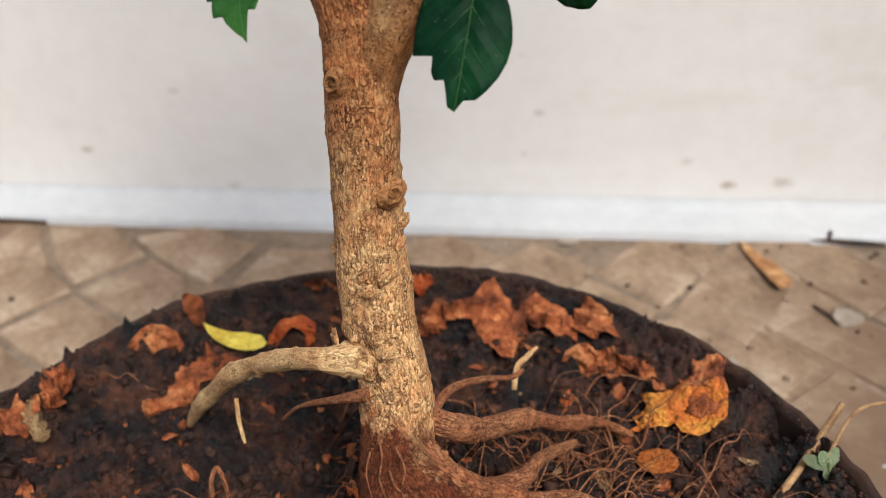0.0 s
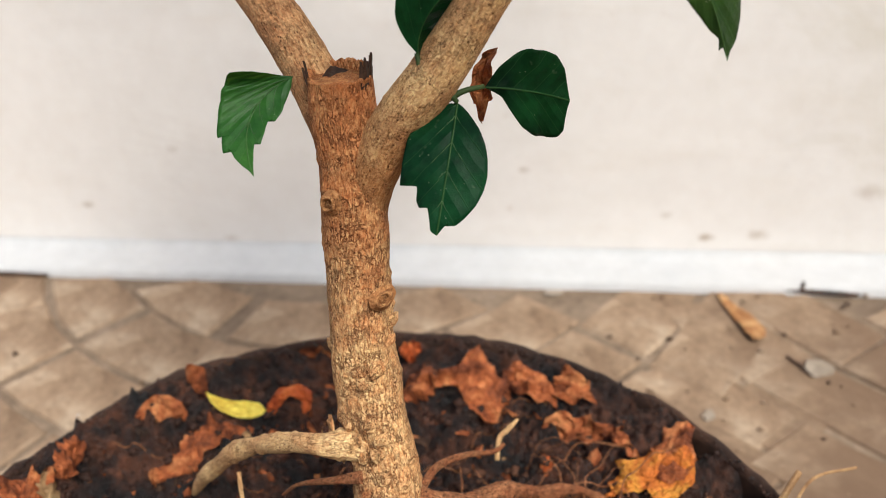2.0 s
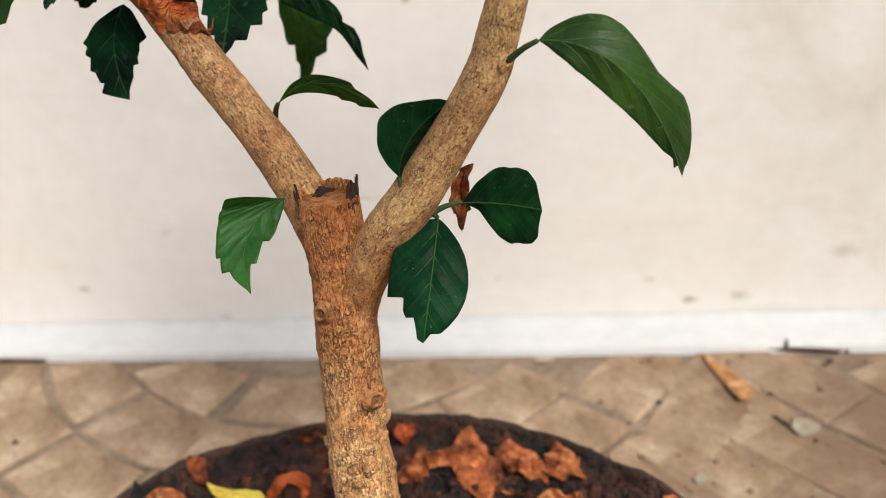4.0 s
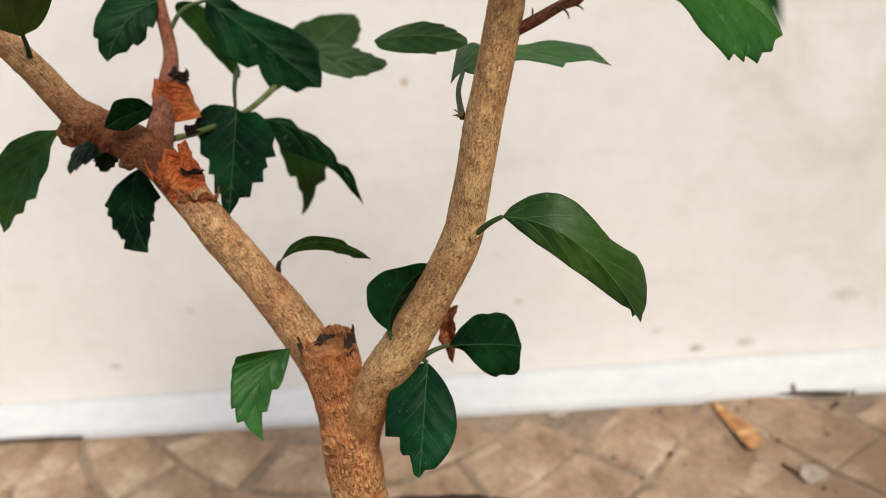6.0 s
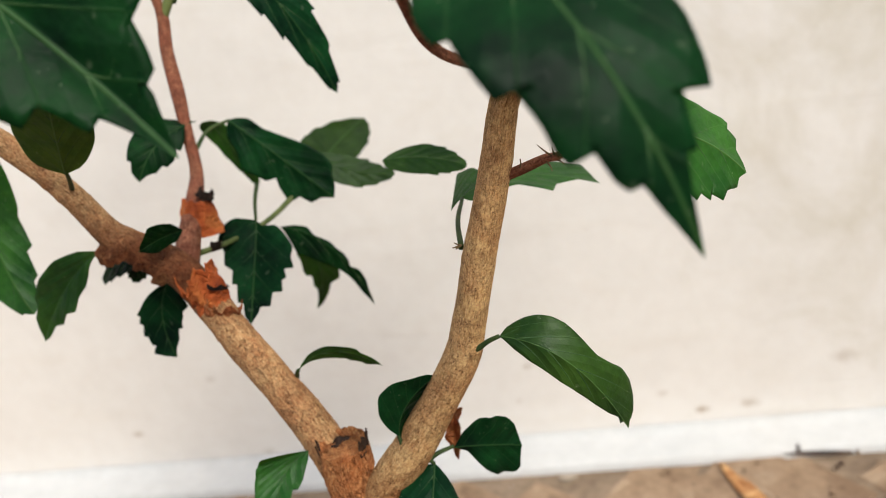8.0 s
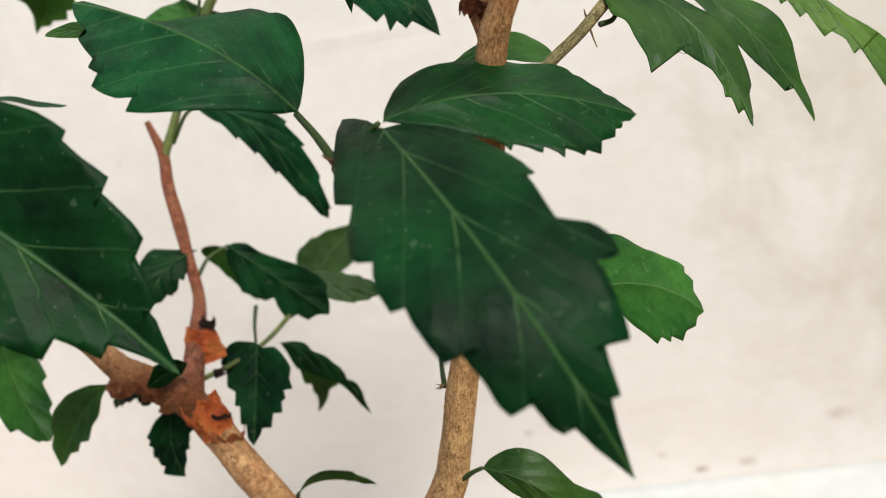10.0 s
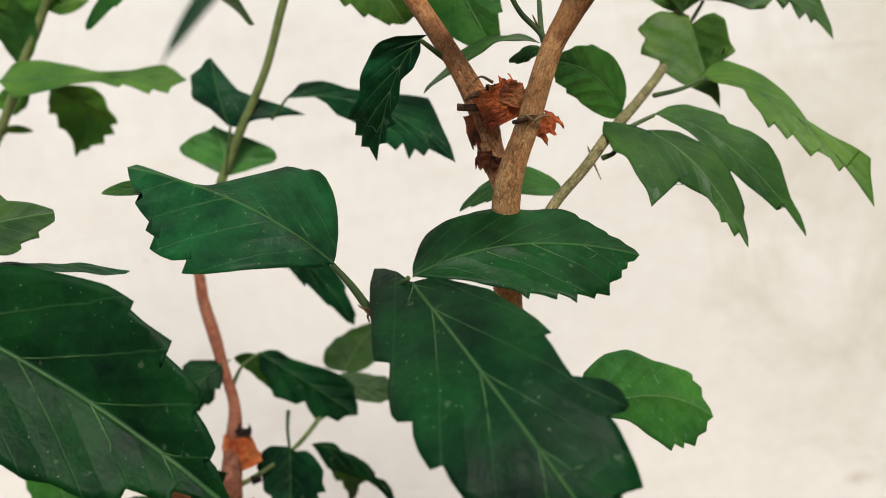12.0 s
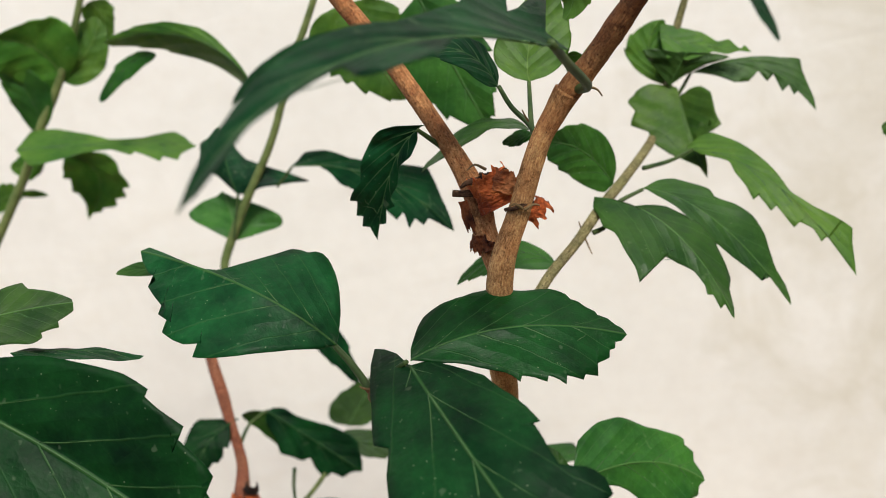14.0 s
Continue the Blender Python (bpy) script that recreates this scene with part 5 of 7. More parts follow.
leaf((-0.1279, 0.46, 0.7053), (-0.1237, 0.462, 0.6987), (-0.1232, 0.464, 0.6831), (-0.1151, 0.462, 0.7005), (-0.1338, 0.462, 0.6952), teeth=3, start=0.4, amp=0.12, blunt=0.6, mat='LEAF_YOUNG_LIT')
leaf((-0.1849, 0.46, 0.629), (-0.1976, 0.46, 0.624), (-0.2106, 0.46, 0.6242), (-0.1961, 0.46, 0.6316), (-0.1982, 0.46, 0.6147), teeth=3, start=0.4, amp=0.12, mat='LEAF_YOUNG_LIT')
leaf((-0.2377, 0.46, 0.6039), (-0.2206, 0.46, 0.6074), (-0.2065, 0.46, 0.6086), (-0.2211, 0.46, 0.6157), (-0.2218, 0.46, 0.5995), teeth=3, start=0.4, amp=0.15, mat='LEAF_YOUNG_LIT')
leaf((-0.2096, 0.455, 0.6078), (-0.2024, 0.46, 0.6061), (-0.193, 0.46, 0.6024), (-0.2016, 0.46, 0.6081), (-0.2035, 0.46, 0.6034), teeth=0, mat='LEAF_YOUNG_LIT')

# leaves of the side shoot
leaf((0.1364, 0.323, 0.5611), (0.126, 0.315, 0.58), (0.1096, 0.3, 0.5902), (0.1328, 0.318, 0.5882), (0.1182, 0.312, 0.5715), stalk=[(0.1347, 0.315, 0.5587), (0.1364, 0.323, 0.5611)], teeth=3, start=0.5, amp=0.08, blunt=0.5, mat='LEAF_MID')
leaf((0.1758, 0.385, 0.5894), (0.1704, 0.387, 0.6065), (0.1786, 0.388, 0.6209), (0.1596, 0.387, 0.6111), (0.1811, 0.387, 0.608), teeth=3, start=0.3, amp=0.08, blunt=0.5, mat='LEAF_YOUNG_LIT')
leaf((0.1572, 0.165, 0.6466), (0.1622, 0.156, 0.6322), (0.1634, 0.15, 0.6243), (0.1641, 0.158, 0.632), (0.1602, 0.153, 0.6322), teeth=0)
leaf((0.275, 0.34, 0.5602), (0.2651, 0.34, 0.5562), (0.2556, 0.34, 0.556), (0.2657, 0.34, 0.5611), (0.2642, 0.34, 0.5475), teeth=3, start=0.5, amp=0.12, mat='LEAF_YOUNG_LIT')
leaf((0.1255, 0.303, 0.5618), (0.1515, 0.288, 0.5459), (0.1673, 0.275, 0.5086), (0.164, 0.302, 0.5452), (0.1402, 0.276, 0.5429), stalk=[(0.1222, 0.292, 0.5506), (0.1272, 0.295, 0.5511), (0.1301, 0.298, 0.5546)], left=[(0, 0.0), (0.125, 0.0), (0.242, 0.0), (0.255, 0.0), (0.273, 0.31), (0.357, 0.72), (0.444, 0.79), (0.534, 0.85), (0.659, 0.86), (0.768, 0.75), (0.86, 0.59), (0.89, 0.39), (0.965, 0.22), (1.0, 0.0)], right=[(0, 0.0), (0.057, 0.4), (0.141, 0.69), (0.221, 1.04), (0.292, 1.14), (0.389, 1.42), (0.507, 1.68), (0.583, 1.9), (0.537, 1.26), (0.516, 0.83), (0.563, 0.8), (0.647, 0.55), (0.732, 0.29), (0.81, 0.27), (0.847, 0.37), (0.865, 0.21), (0.93, 0.22), (0.924, 0.06), (0.987, 0.03), (1.0, 0.0)], mat='LEAF_MID')
leaf((0.1472, 0.313, 0.5587), (0.172, 0.303, 0.5409), (0.1949, 0.297, 0.5004), (0.1852, 0.312, 0.5433), (0.163, 0.296, 0.5418), stalk=[(0.1297, 0.305, 0.5554), (0.1385, 0.31, 0.5572), (0.1472, 0.313, 0.5587)], left=[(-0.009, 0.0), (0.001, 0.47), (0.078, 0.71), (0.184, 0.79), (0.313, 0.86), (0.377, 0.72), (0.482, 0.88), (0.592, 0.91), (0.696, 0.8), (0.76, 0.6), (0.847, 0.35), (0.928, 0.28), (0.982, 0.13), (1.0, 0.0)], right=[(0, 0.0), (0.155, 0.33), (0.335, 0.64), (0.481, 0.91), (0.622, 1.2), (0.606, 0.89), (0.716, 0.69), (0.79, 0.53), (0.862, 0.4), (0.836, 0.03), (0.902, 0.0), (0.968, 0.0), (1.0, 0.0)], mat='LEAF_MID')
leaf((0.1764, 0.35, 0.5629), (0.2037, 0.328, 0.5448), (0.2252, 0.305, 0.504), (0.2094, 0.332, 0.5478), (0.1966, 0.324, 0.5422), stalk=[(0.1514, 0.335, 0.5627), (0.1645, 0.343, 0.5616), (0.1764, 0.35, 0.5629)], left=[(-0.041, 0.0), (-0.031, 1.1), (0.028, 1.6), (0.158, 1.5), (0.297, 1.22), (0.418, 0.92), (0.527, 0.52), (0.59, 0.31), (0.706, 0.69), (0.831, 1.5), (0.881, 1.8), (0.915, 1.19), (0.975, 0.39), (1.0, 0.0)], right=[(0, 0.0), (0.078, 0.3), (0.245, 0.2), (0.32, 0.7), (0.42, 1.08), (0.499, 1.51), (0.483, 1.1), (0.591, 1.29), (0.574, 0.86), (0.71, 1.01), (0.695, 0.67), (0.767, 0.29), (0.825, 0.4), (0.813, 0.0), (0.902, 0.0), (0.972, 0.0), (1.0, 0.0)], mat='LEAF_YOUNG_LIT')
leaf((0.1881, 0.386, 0.5925), (0.2185, 0.382, 0.5887), (0.24, 0.374, 0.5626), (0.2228, 0.384, 0.592), (0.2135, 0.38, 0.5855), stalk=[(0.1731, 0.382, 0.5769), (0.1819, 0.384, 0.5858), (0.1881, 0.386, 0.5925)], left=[(0, 0.0), (0.112, 0.24), (0.299, 0.5), (0.452, 0.9), (0.599, 1.5), (0.721, 2.28), (0.782, 1.61), (0.866, 1.08), (0.946, 0.6), (1.0, 0.0)], right=[(0, 0.0), (0.232, 1.23), (0.445, 1.89), (0.53, 1.41), (0.521, 0.31), (0.637, 0.8), (0.614, 0.0), (0.765, 0.8), (0.763, 0.1), (0.835, 0.41), (0.827, 0.0), (0.928, 0.0), (1.0, 0.0)], mat='LEAF_MID')
leaf((0.1769, 0.385, 0.6141), (0.195, 0.38, 0.6044), (0.2143, 0.372, 0.5971), (0.1956, 0.384, 0.6106), (0.1915, 0.374, 0.5991), left=[(0, 0.0), (0.025, 0.8), (0.246, 1.07), (0.503, 1.1), (0.668, 0.5), (0.797, 0.8), (0.894, 0.2), (0.949, 0.5), (1.0, 0.0)], right=[(0, 0.0), (0.06, 0.87), (0.136, 1.5), (0.248, 0.98), (0.354, 1.29), (0.494, 0.8), (0.613, 0.29), (0.75, 0.3), (0.876, 0.0), (1.0, 0.0)], mat='LEAF_YOUNG_LIT')
leaf((0.1761, 0.38, 0.5899), (0.1814, 0.378, 0.5975), (0.1861, 0.376, 0.6041), (0.1688, 0.378, 0.6033), (0.1941, 0.376, 0.5959), left=[(0, 0.0), (0.275, 0.58), (0.797, 1.42), (0.916, 1.04), (0.849, 0.61), (1.0, 0.0)], right=[(0, 0.0), (0.271, 0.45), (0.53, 0.99), (0.686, 1.69), (0.886, 0.77), (0.952, 0.29), (1.0, 0.0)], mat='LEAF_MID')
leaf((0.1795, 0.378, 0.5837), (0.1793, 0.365, 0.5665), (0.181, 0.35, 0.5485), (0.1624, 0.368, 0.5771), (0.1903, 0.36, 0.5728), left=[(-0.137, 0.0), (-0.127, 0.15), (-0.046, 0.71), (0.119, 1.14), (0.356, 1.45), (0.432, 1.32), (0.652, 1.57), (0.493, 1.06), (0.74, 1.17), (0.79, 1.07), (0.857, 0.78), (0.876, 0.39), (0.891, 0.09), (1.0, 0.0)], right=[(-0.017, 0.0), (-0.007, 0.5), (0.055, 0.89), (0.216, 1.18), (0.458, 1.13), (0.595, 1.18), (0.465, 0.9), (0.594, 0.73), (0.689, 0.31), (0.88, 0.19), (1.0, 0.0)], mat='LEAF_YOUNG_LIT')
leaf((-0.1867, 0.433, 0.6344), (-0.1339, 0.441, 0.6241), (-0.0875, 0.45, 0.6106), (-0.1344, 0.445, 0.6279), (-0.1329, 0.436, 0.6203), left=[(0, 0.0), (0.075, 2.4), (0.213, 2.42), (0.355, 1.8), (0.5, 0.8), (0.679, 0.9), (0.869, 1.9), (0.931, 1.2), (0.968, 0.4), (1.0, 0.0)], right=[(0, 0.0), (0.088, 2.4), (0.22, 1.71), (0.357, 0.9), (0.5, 0.7), (0.608, 1.5), (0.632, 1.1), (0.772, 2.3), (0.792, 1.6), (0.878, 1.9), (0.899, 1.1), (1.0, 0.0)], mat='LEAF_YOUNG_LIT')
leaf((-0.1745, 0.46, 0.624), (-0.1617, 0.467, 0.6053), (-0.1795, 0.47, 0.5802), (-0.1763, 0.465, 0.6054), (-0.146, 0.465, 0.6038), left=[(0, 0.0), (0.223, 0.97), (0.394, 1.4), (0.424, 1.12), (0.598, 1.19), (0.651, 0.9), (0.8, 0.51), (0.896, 0.3), (1.0, 0.0)], right=[(-0.036, 0.0), (-0.026, 1.03), (0.115, 1.3), (0.465, 1.03), (0.69, 1.32), (0.662, 0.98), (0.806, 1.27), (0.763, 0.76), (0.893, 0.99), (0.84, 0.38), (0.931, 0.44), (0.93, 0.07), (1.0, 0.0)], mat='LEAF_YOUNG_LIT')
leaf((-0.0544, 0.4, 0.584), (-0.0569, 0.405, 0.6003), (-0.0598, 0.42, 0.6193), (-0.0725, 0.41, 0.6055), (-0.0319, 0.4, 0.5904), stalk=[(-0.0633, 0.397, 0.5608), (-0.0577, 0.398, 0.5744), (-0.0544, 0.4, 0.584)], left=[(0, 0.0), (0.281, 0.51), (0.448, 1.17), (0.8, 1.12), (0.873, 0.56), (0.976, 0.21), (1.0, 0.0)], right=[(0, 0.0), (0.027, 0.15), (0.234, 0.6), (0.415, 1.13), (0.6, 1.58), (0.621, 1.22), (0.623, 0.76), (0.656, 0.43), (0.865, 0.17), (1.0, 0.0)], cup=0.25)
leaf((-0.021, 0.4, 0.5918), (0.0274, 0.372, 0.5797), (0.0613, 0.345, 0.5505), (0.0306, 0.38, 0.5861), (0.0235, 0.366, 0.572), stalk=[(-0.032, 0.4, 0.5832), (-0.021, 0.4, 0.5918)], left=[(0, 0.0), (0.045, 0.91), (0.15, 1.0), (0.318, 0.67), (0.502, 0.92), (0.681, 1.63), (0.765, 1.86), (0.83, 1.42), (0.88, 1.0), (0.954, 0.49), (1.0, 0.0)], right=[(0, 0.0), (0.141, 0.0), (0.224, 0.3), (0.303, 0.82), (0.37, 0.9), (0.504, 1.13), (0.668, 1.48), (0.692, 0.98), (0.752, 1.5), (0.766, 0.91), (0.822, 0.91), (0.838, 0.45), (0.922, 0.22), (1.0, 0.0)])
leaf((0.0673, 0.256, 0.6119), (0.0534, 0.262, 0.5989), (0.0397, 0.27, 0.5724), (0.0434, 0.265, 0.6011), (0.0611, 0.258, 0.5994), stalk=[(0.0745, 0.26, 0.6028), (0.0706, 0.258, 0.6077), (0.0673, 0.256, 0.6119)], left=[(-0.104, 0.0), (-0.094, 0.99), (0.041, 1.3), (0.259, 1.33), (0.45, 1.19), (0.596, 1.01), (0.687, 1.19), (0.754, 1.28), (0.743, 0.99), (0.86, 0.98), (0.842, 0.7), (0.923, 0.66), (0.913, 0.4), (1.0, 0.0)], right=[(0, 0.0), (0.228, 0.7), (0.393, 0.9), (0.478, 0.42), (0.647, 0.61), (0.734, 0.39), (0.8, 0.69), (0.814, 0.28), (0.902, 0.42), (0.883, 0.02), (0.951, 0.0), (1.0, 0.0)], wave=0.12)

leaf((0.105, 0.285, 0.543), (0.0872, 0.29, 0.5505), (0.0638, 0.286, 0.5438), (0.0875, 0.296, 0.5535), (0.0822, 0.282, 0.5462), stalk=[(0.1089, 0.278, 0.5465), (0.105, 0.285, 0.543)], teeth=3, start=0.5, amp=0.1, mat='LEAF_MID')

# dry husks and curled scraps caught in the forks
def husk(at, axis, face, r0, r1, height, arc, mat, label, ruffle=0.25, ragged=0.35):
    """A papery scrap curled round an axis: radius r0 at its foot and r1 at its ragged top, open to the back."""
    COUNT[0] += 1
    seed = COUNT[0] * 3.7
    axis = Vector(axis).normalized()
    face = Vector(face)
    face = (face - axis * face.dot(axis)).normalized()
    side = axis.cross(face)
    rows, cols = 16, 30
    skins = ([], [])
    uvs = []
    for i in range(rows):
        v = i / (rows - 1)
        for j in range(cols):
            u = j / (cols - 1)
            a = radians(arc) * (u - 0.5)
            q = Vector((math.cos(a) * 1.3, math.sin(a) * 1.3, v * 1.5 + seed))
            tear = 1 - ragged * (0.5 + 0.9 * noise.noise(Vector((a * 2.3, seed, 0))) + 0.35 * noise.noise(Vector((a * 8, seed, 3))))
            r = (r0 + (r1 - r0) * v) * (1 + ruffle * noise.noise(q * 1.6) + 0.4 * ruffle * noise.noise(q * 4.5))
            p = Vector(at) + axis * (height * v * (tear if v > 0.4 else 1 - (1 - tear) * v / 0.4)) + (face * math.cos(a) + side * math.sin(a)) * r
            skins[0].append(p)
            skins[1].append(p - (face * math.cos(a) + side * math.sin(a)) * 0.0003)
            uvs.append((u, v))
    m = rows * cols
    faces = []
    for i in range(rows - 1):
        for j in range(cols - 1):
            a = i * cols + j
            faces.append((a, a + 1, a + cols + 1, a + cols))
            faces.append((m + a, m + a + cols, m + a + cols + 1, m + a + 1))
    edge = [(i * cols, (i + 1) * cols) for i in range(rows - 1)] + [(i * cols + cols - 1, (i + 1) * cols + cols - 1) for i in range(rows - 1)]
    edge += [(j, j + 1) for j in range(cols - 1)] + [((rows - 1) * cols + j, (rows - 1) * cols + j + 1) for j in range(cols - 1)]
    faces += [(a, b, m + b, m + a) for a, b in edge]
    return mesh_object("husk", skins[0] + skins[1], faces, mat, plant, label, uvs + uvs)


husk((-0.0850, 0.351, 0.4175), (0.05, 0.1, 1), (0.1, -1, 0.1), 0.0100, 0.0062, 0.0195, 215, DRY_ORANGE, "orange cup-shaped dry husk", 0.18, 0.25)
husk((-0.0800, 0.352, 0.4345), (0.5, 0, 1), (0.3, -1, 0.3), 0.0042, 0.0030, 0.0045, 280, DRY_DARK, "black withered tip", 0.3, 0.3)
husk((-0.0725, 0.3125, 0.3955), (-0.25, 0.1, 1), (0.25, -1, 0.1), 0.0078, 0.0092, 0.0225, 170, DRY_ORANGE, "crumpled orange-brown husk", 0.3, 0.45)
husk((-0.0695, 0.311, 0.3935), (0.3, -0.1, 1), (0.4, -1, -0.2), 0.0070, 0.0085, 0.0100, 140, DRY_RED, "folded rust-brown husk", 0.3, 0.5)
husk((-0.0690, 0.312, 0.4055), (0.2, 0.2, 1), (0.4, -1, 0.2), 0.0058, 0.0068, 0.0030, 110, DRY_DARK, "dark fold of a husk", 0.3, 0.5)
husk((-0.075, 0.333, 0.4165), (1, 0.1, 0.1), (0, -1, 0.4), 0.0022, 0.0016, 0.0062, 260, DRY_DARK, "black withered scrap", 0.4, 0.4)
husk((0.0905, 0.247, 0.5800), (-0.25, 0.15, 1), (0.0, -1, 0.25), 0.0066, 0.0072, 0.0150, 190, DRY_ORANGE, "curled orange-brown papery husk", 0.22, 0.3)
husk((0.0925, 0.246, 0.5860), (0.55, 0, 1), (0.35, -1, 0.4), 0.0060, 0.0052, 0.0085, 170, DRY_RED, "curled rust-brown papery husk", 0.25, 0.35)
husk((0.0905, 0.2475, 0.5905), (0.1, 0, 1), (0.1, -1, 0.5), 0.0052, 0.0046, 0.0034, 200, DRY_DARK, "dark curled rim of a husk", 0.3, 0.5)
husk((0.1000, 0.247, 0.5795), (0.45, 0.1, -1), (0.3, -1, 0.1), 0.0040, 0.0058, 0.0085, 150, DRY_ORANGE, "flared orange scrap of husk", 0.3, 0.55)
husk((0.0780, 0.2470, 0.5850), (0.05, 0, -1), (-0.2, -1, 0), 0.0016, 0.0020, 0.0125, 160, DRY_RED, "hanging rust-brown strip", 0.3, 0.3)
husk((0.0815, 0.2405, 0.5735), (-0.2, 0, -1), (-0.2, -1, 0), 0.0026, 0.0036, 0.0075, 150, DRY_RED, "hanging ragged strip of husk", 0.35, 0.5)
husk((0.0870, 0.2405, 0.5700), (-0.4, 0, -1), (0.1, -1, 0), 0.0042, 0.0048, 0.0040, 170, DRY_RED, "rust-brown scaly collar", 0.35, 0.6)
stem("snag", DARK_BARK, [(0.0845, 0.249, 0.5862, 0.0017), (0.0795, 0.247, 0.5872, 0.0012), (0.0752, 0.246, 0.5885, 0.0011)], rough=1.2)
stem("snag", DARK_BARK, [(0.0850, 0.247, 0.5905, 0.0016), (0.0812, 0.245, 0.5912, 0.0010), (0.0785, 0.244, 0.5902, 0.0005)], rough=1.2)
stem("stipule", DARK_BARK, [(0.0925, 0.2335, 0.5815, 0.0007), (0.0955, 0.2295, 0.5822, 0.0008), (0.0990, 0.2300, 0.5826, 0.0007), (0.1022, 0.2325, 0.5822, 0.0004)], rough=0.6, sides=6, rings=16)
COUNT[0] -= 2

# stipules and bristles at the nodes
stem("stipule", HAIR, [(0.0791, 0.247, 0.465, 0.0004), (0.0771, 0.245, 0.4674, 0.0003), (0.0748, 0.243, 0.4705, 0.0001)], rough=0, sides=5, rings=8)
stem("stipule", HAIR, [(0.0801, 0.247, 0.4646, 0.0004), (0.0795, 0.245, 0.4671, 0.0003), (0.0793, 0.244, 0.469, 0.0001)], rough=0, sides=5, rings=8)
stem("stipule", HAIR, [(0.0769, 0.249, 0.4635, 0.0004), (0.0783, 0.247, 0.4617, 0.0003), (0.0786, 0.246, 0.4602, 0.0001)], rough=0, sides=5, rings=8)
stem("stipule", HAIR, [(0.0681, 0.257, 0.4579, 0.0004), (0.0688, 0.256, 0.4609, 0.0003), (0.0688, 0.256, 0.4627, 0.0002)], rough=0, sides=5, rings=8)
stem("stipule", HAIR, [(0.0802, 0.247, 0.4639, 0.0004), (0.0817, 0.245, 0.4635, 0.0003), (0.0827, 0.244, 0.4625, 0.0001)], rough=0, sides=5, rings=8)
stem("stipule", HAIR, [(0.0439, 0.266, 0.4305, 0.0004), (0.0426, 0.264, 0.432, 0.0003), (0.0418, 0.263, 0.433, 0.0002)], rough=0, sides=5, rings=8)
stem("stipule", HAIR, [(0.0439, 0.266, 0.4305, 0.0004), (0.0429, 0.264, 0.4306, 0.0003), (0.0422, 0.263, 0.4305, 0.0002)], rough=0, sides=5, rings=8)
stem("stipule", HAIR, [(0.0439, 0.266, 0.4305, 0.0004), (0.0423, 0.264, 0.4309, 0.0003), (0.0411, 0.263, 0.4311, 0.0002)], rough=0, sides=5, rings=8)
stem("stipule", HAIR, [(0.1180, 0.2885, 0.5518, 0.0005), (0.1191, 0.286, 0.5463, 0.0003), (0.1197, 0.285, 0.544, 0.0002)], rough=0, sides=5, rings=8)
stem("stipule", HAIR, [(0.1186, 0.29, 0.5513, 0.0005), (0.1177, 0.29, 0.5546, 0.0004), (0.1173, 0.29, 0.5571, 0.0002)], rough=0, sides=5, rings=8)
stem("stipule", HAIR, [(0.1240, 0.2310, 0.6160, 0.0005), (0.1290, 0.228, 0.6146, 0.0004), (0.1304, 0.226, 0.612, 0.0002)], rough=0, sides=5, rings=8)
stem("stipule", HAIR, [(0.0983, 0.228, 0.5818, 0.0006), (0.0963, 0.226, 0.5843, 0.0004), (0.0944, 0.225, 0.5842, 0.0002)], rough=0, sides=5, rings=8)
stem("stipule", HAIR, [(0.0987, 0.228, 0.5813, 0.0006), (0.1022, 0.228, 0.5824, 0.0004), (0.1041, 0.228, 0.5816, 0.0002)], rough=0, sides=5, rings=8)
stem("stipule", HAIR, [(0.0375, 0.2064, 0.539, 0.0006), (0.0358, 0.205, 0.5404, 0.0004), (0.035, 0.204, 0.5419, 0.0002)], rough=0, sides=5, rings=8)
stem("stipule", HAIR, [(0.0377, 0.2064, 0.5385, 0.0006), (0.0367, 0.205, 0.5373, 0.0004), (0.0371, 0.204, 0.5357, 0.0002)], rough=0, sides=5, rings=8)
stem("stipule", HAIR, [(0.1063, 0.24, 0.6078, 0.0004), (0.1055, 0.239, 0.6104, 0.0003), (0.1051, 0.238, 0.6122, 0.0002)], rough=0, sides=5, rings=8)
stem("stipule", HAIR, [(0.0882, 0.25, 0.5934, 0.0006), (0.0849, 0.248, 0.5963, 0.0004), (0.0818, 0.247, 0.5951, 0.0002)], rough=0, sides=5, rings=8)

STUB_TOP, STUB_AXIS = (-0.0181, 0.274, 0.3451), (-0.032, 0.066, 0.997)


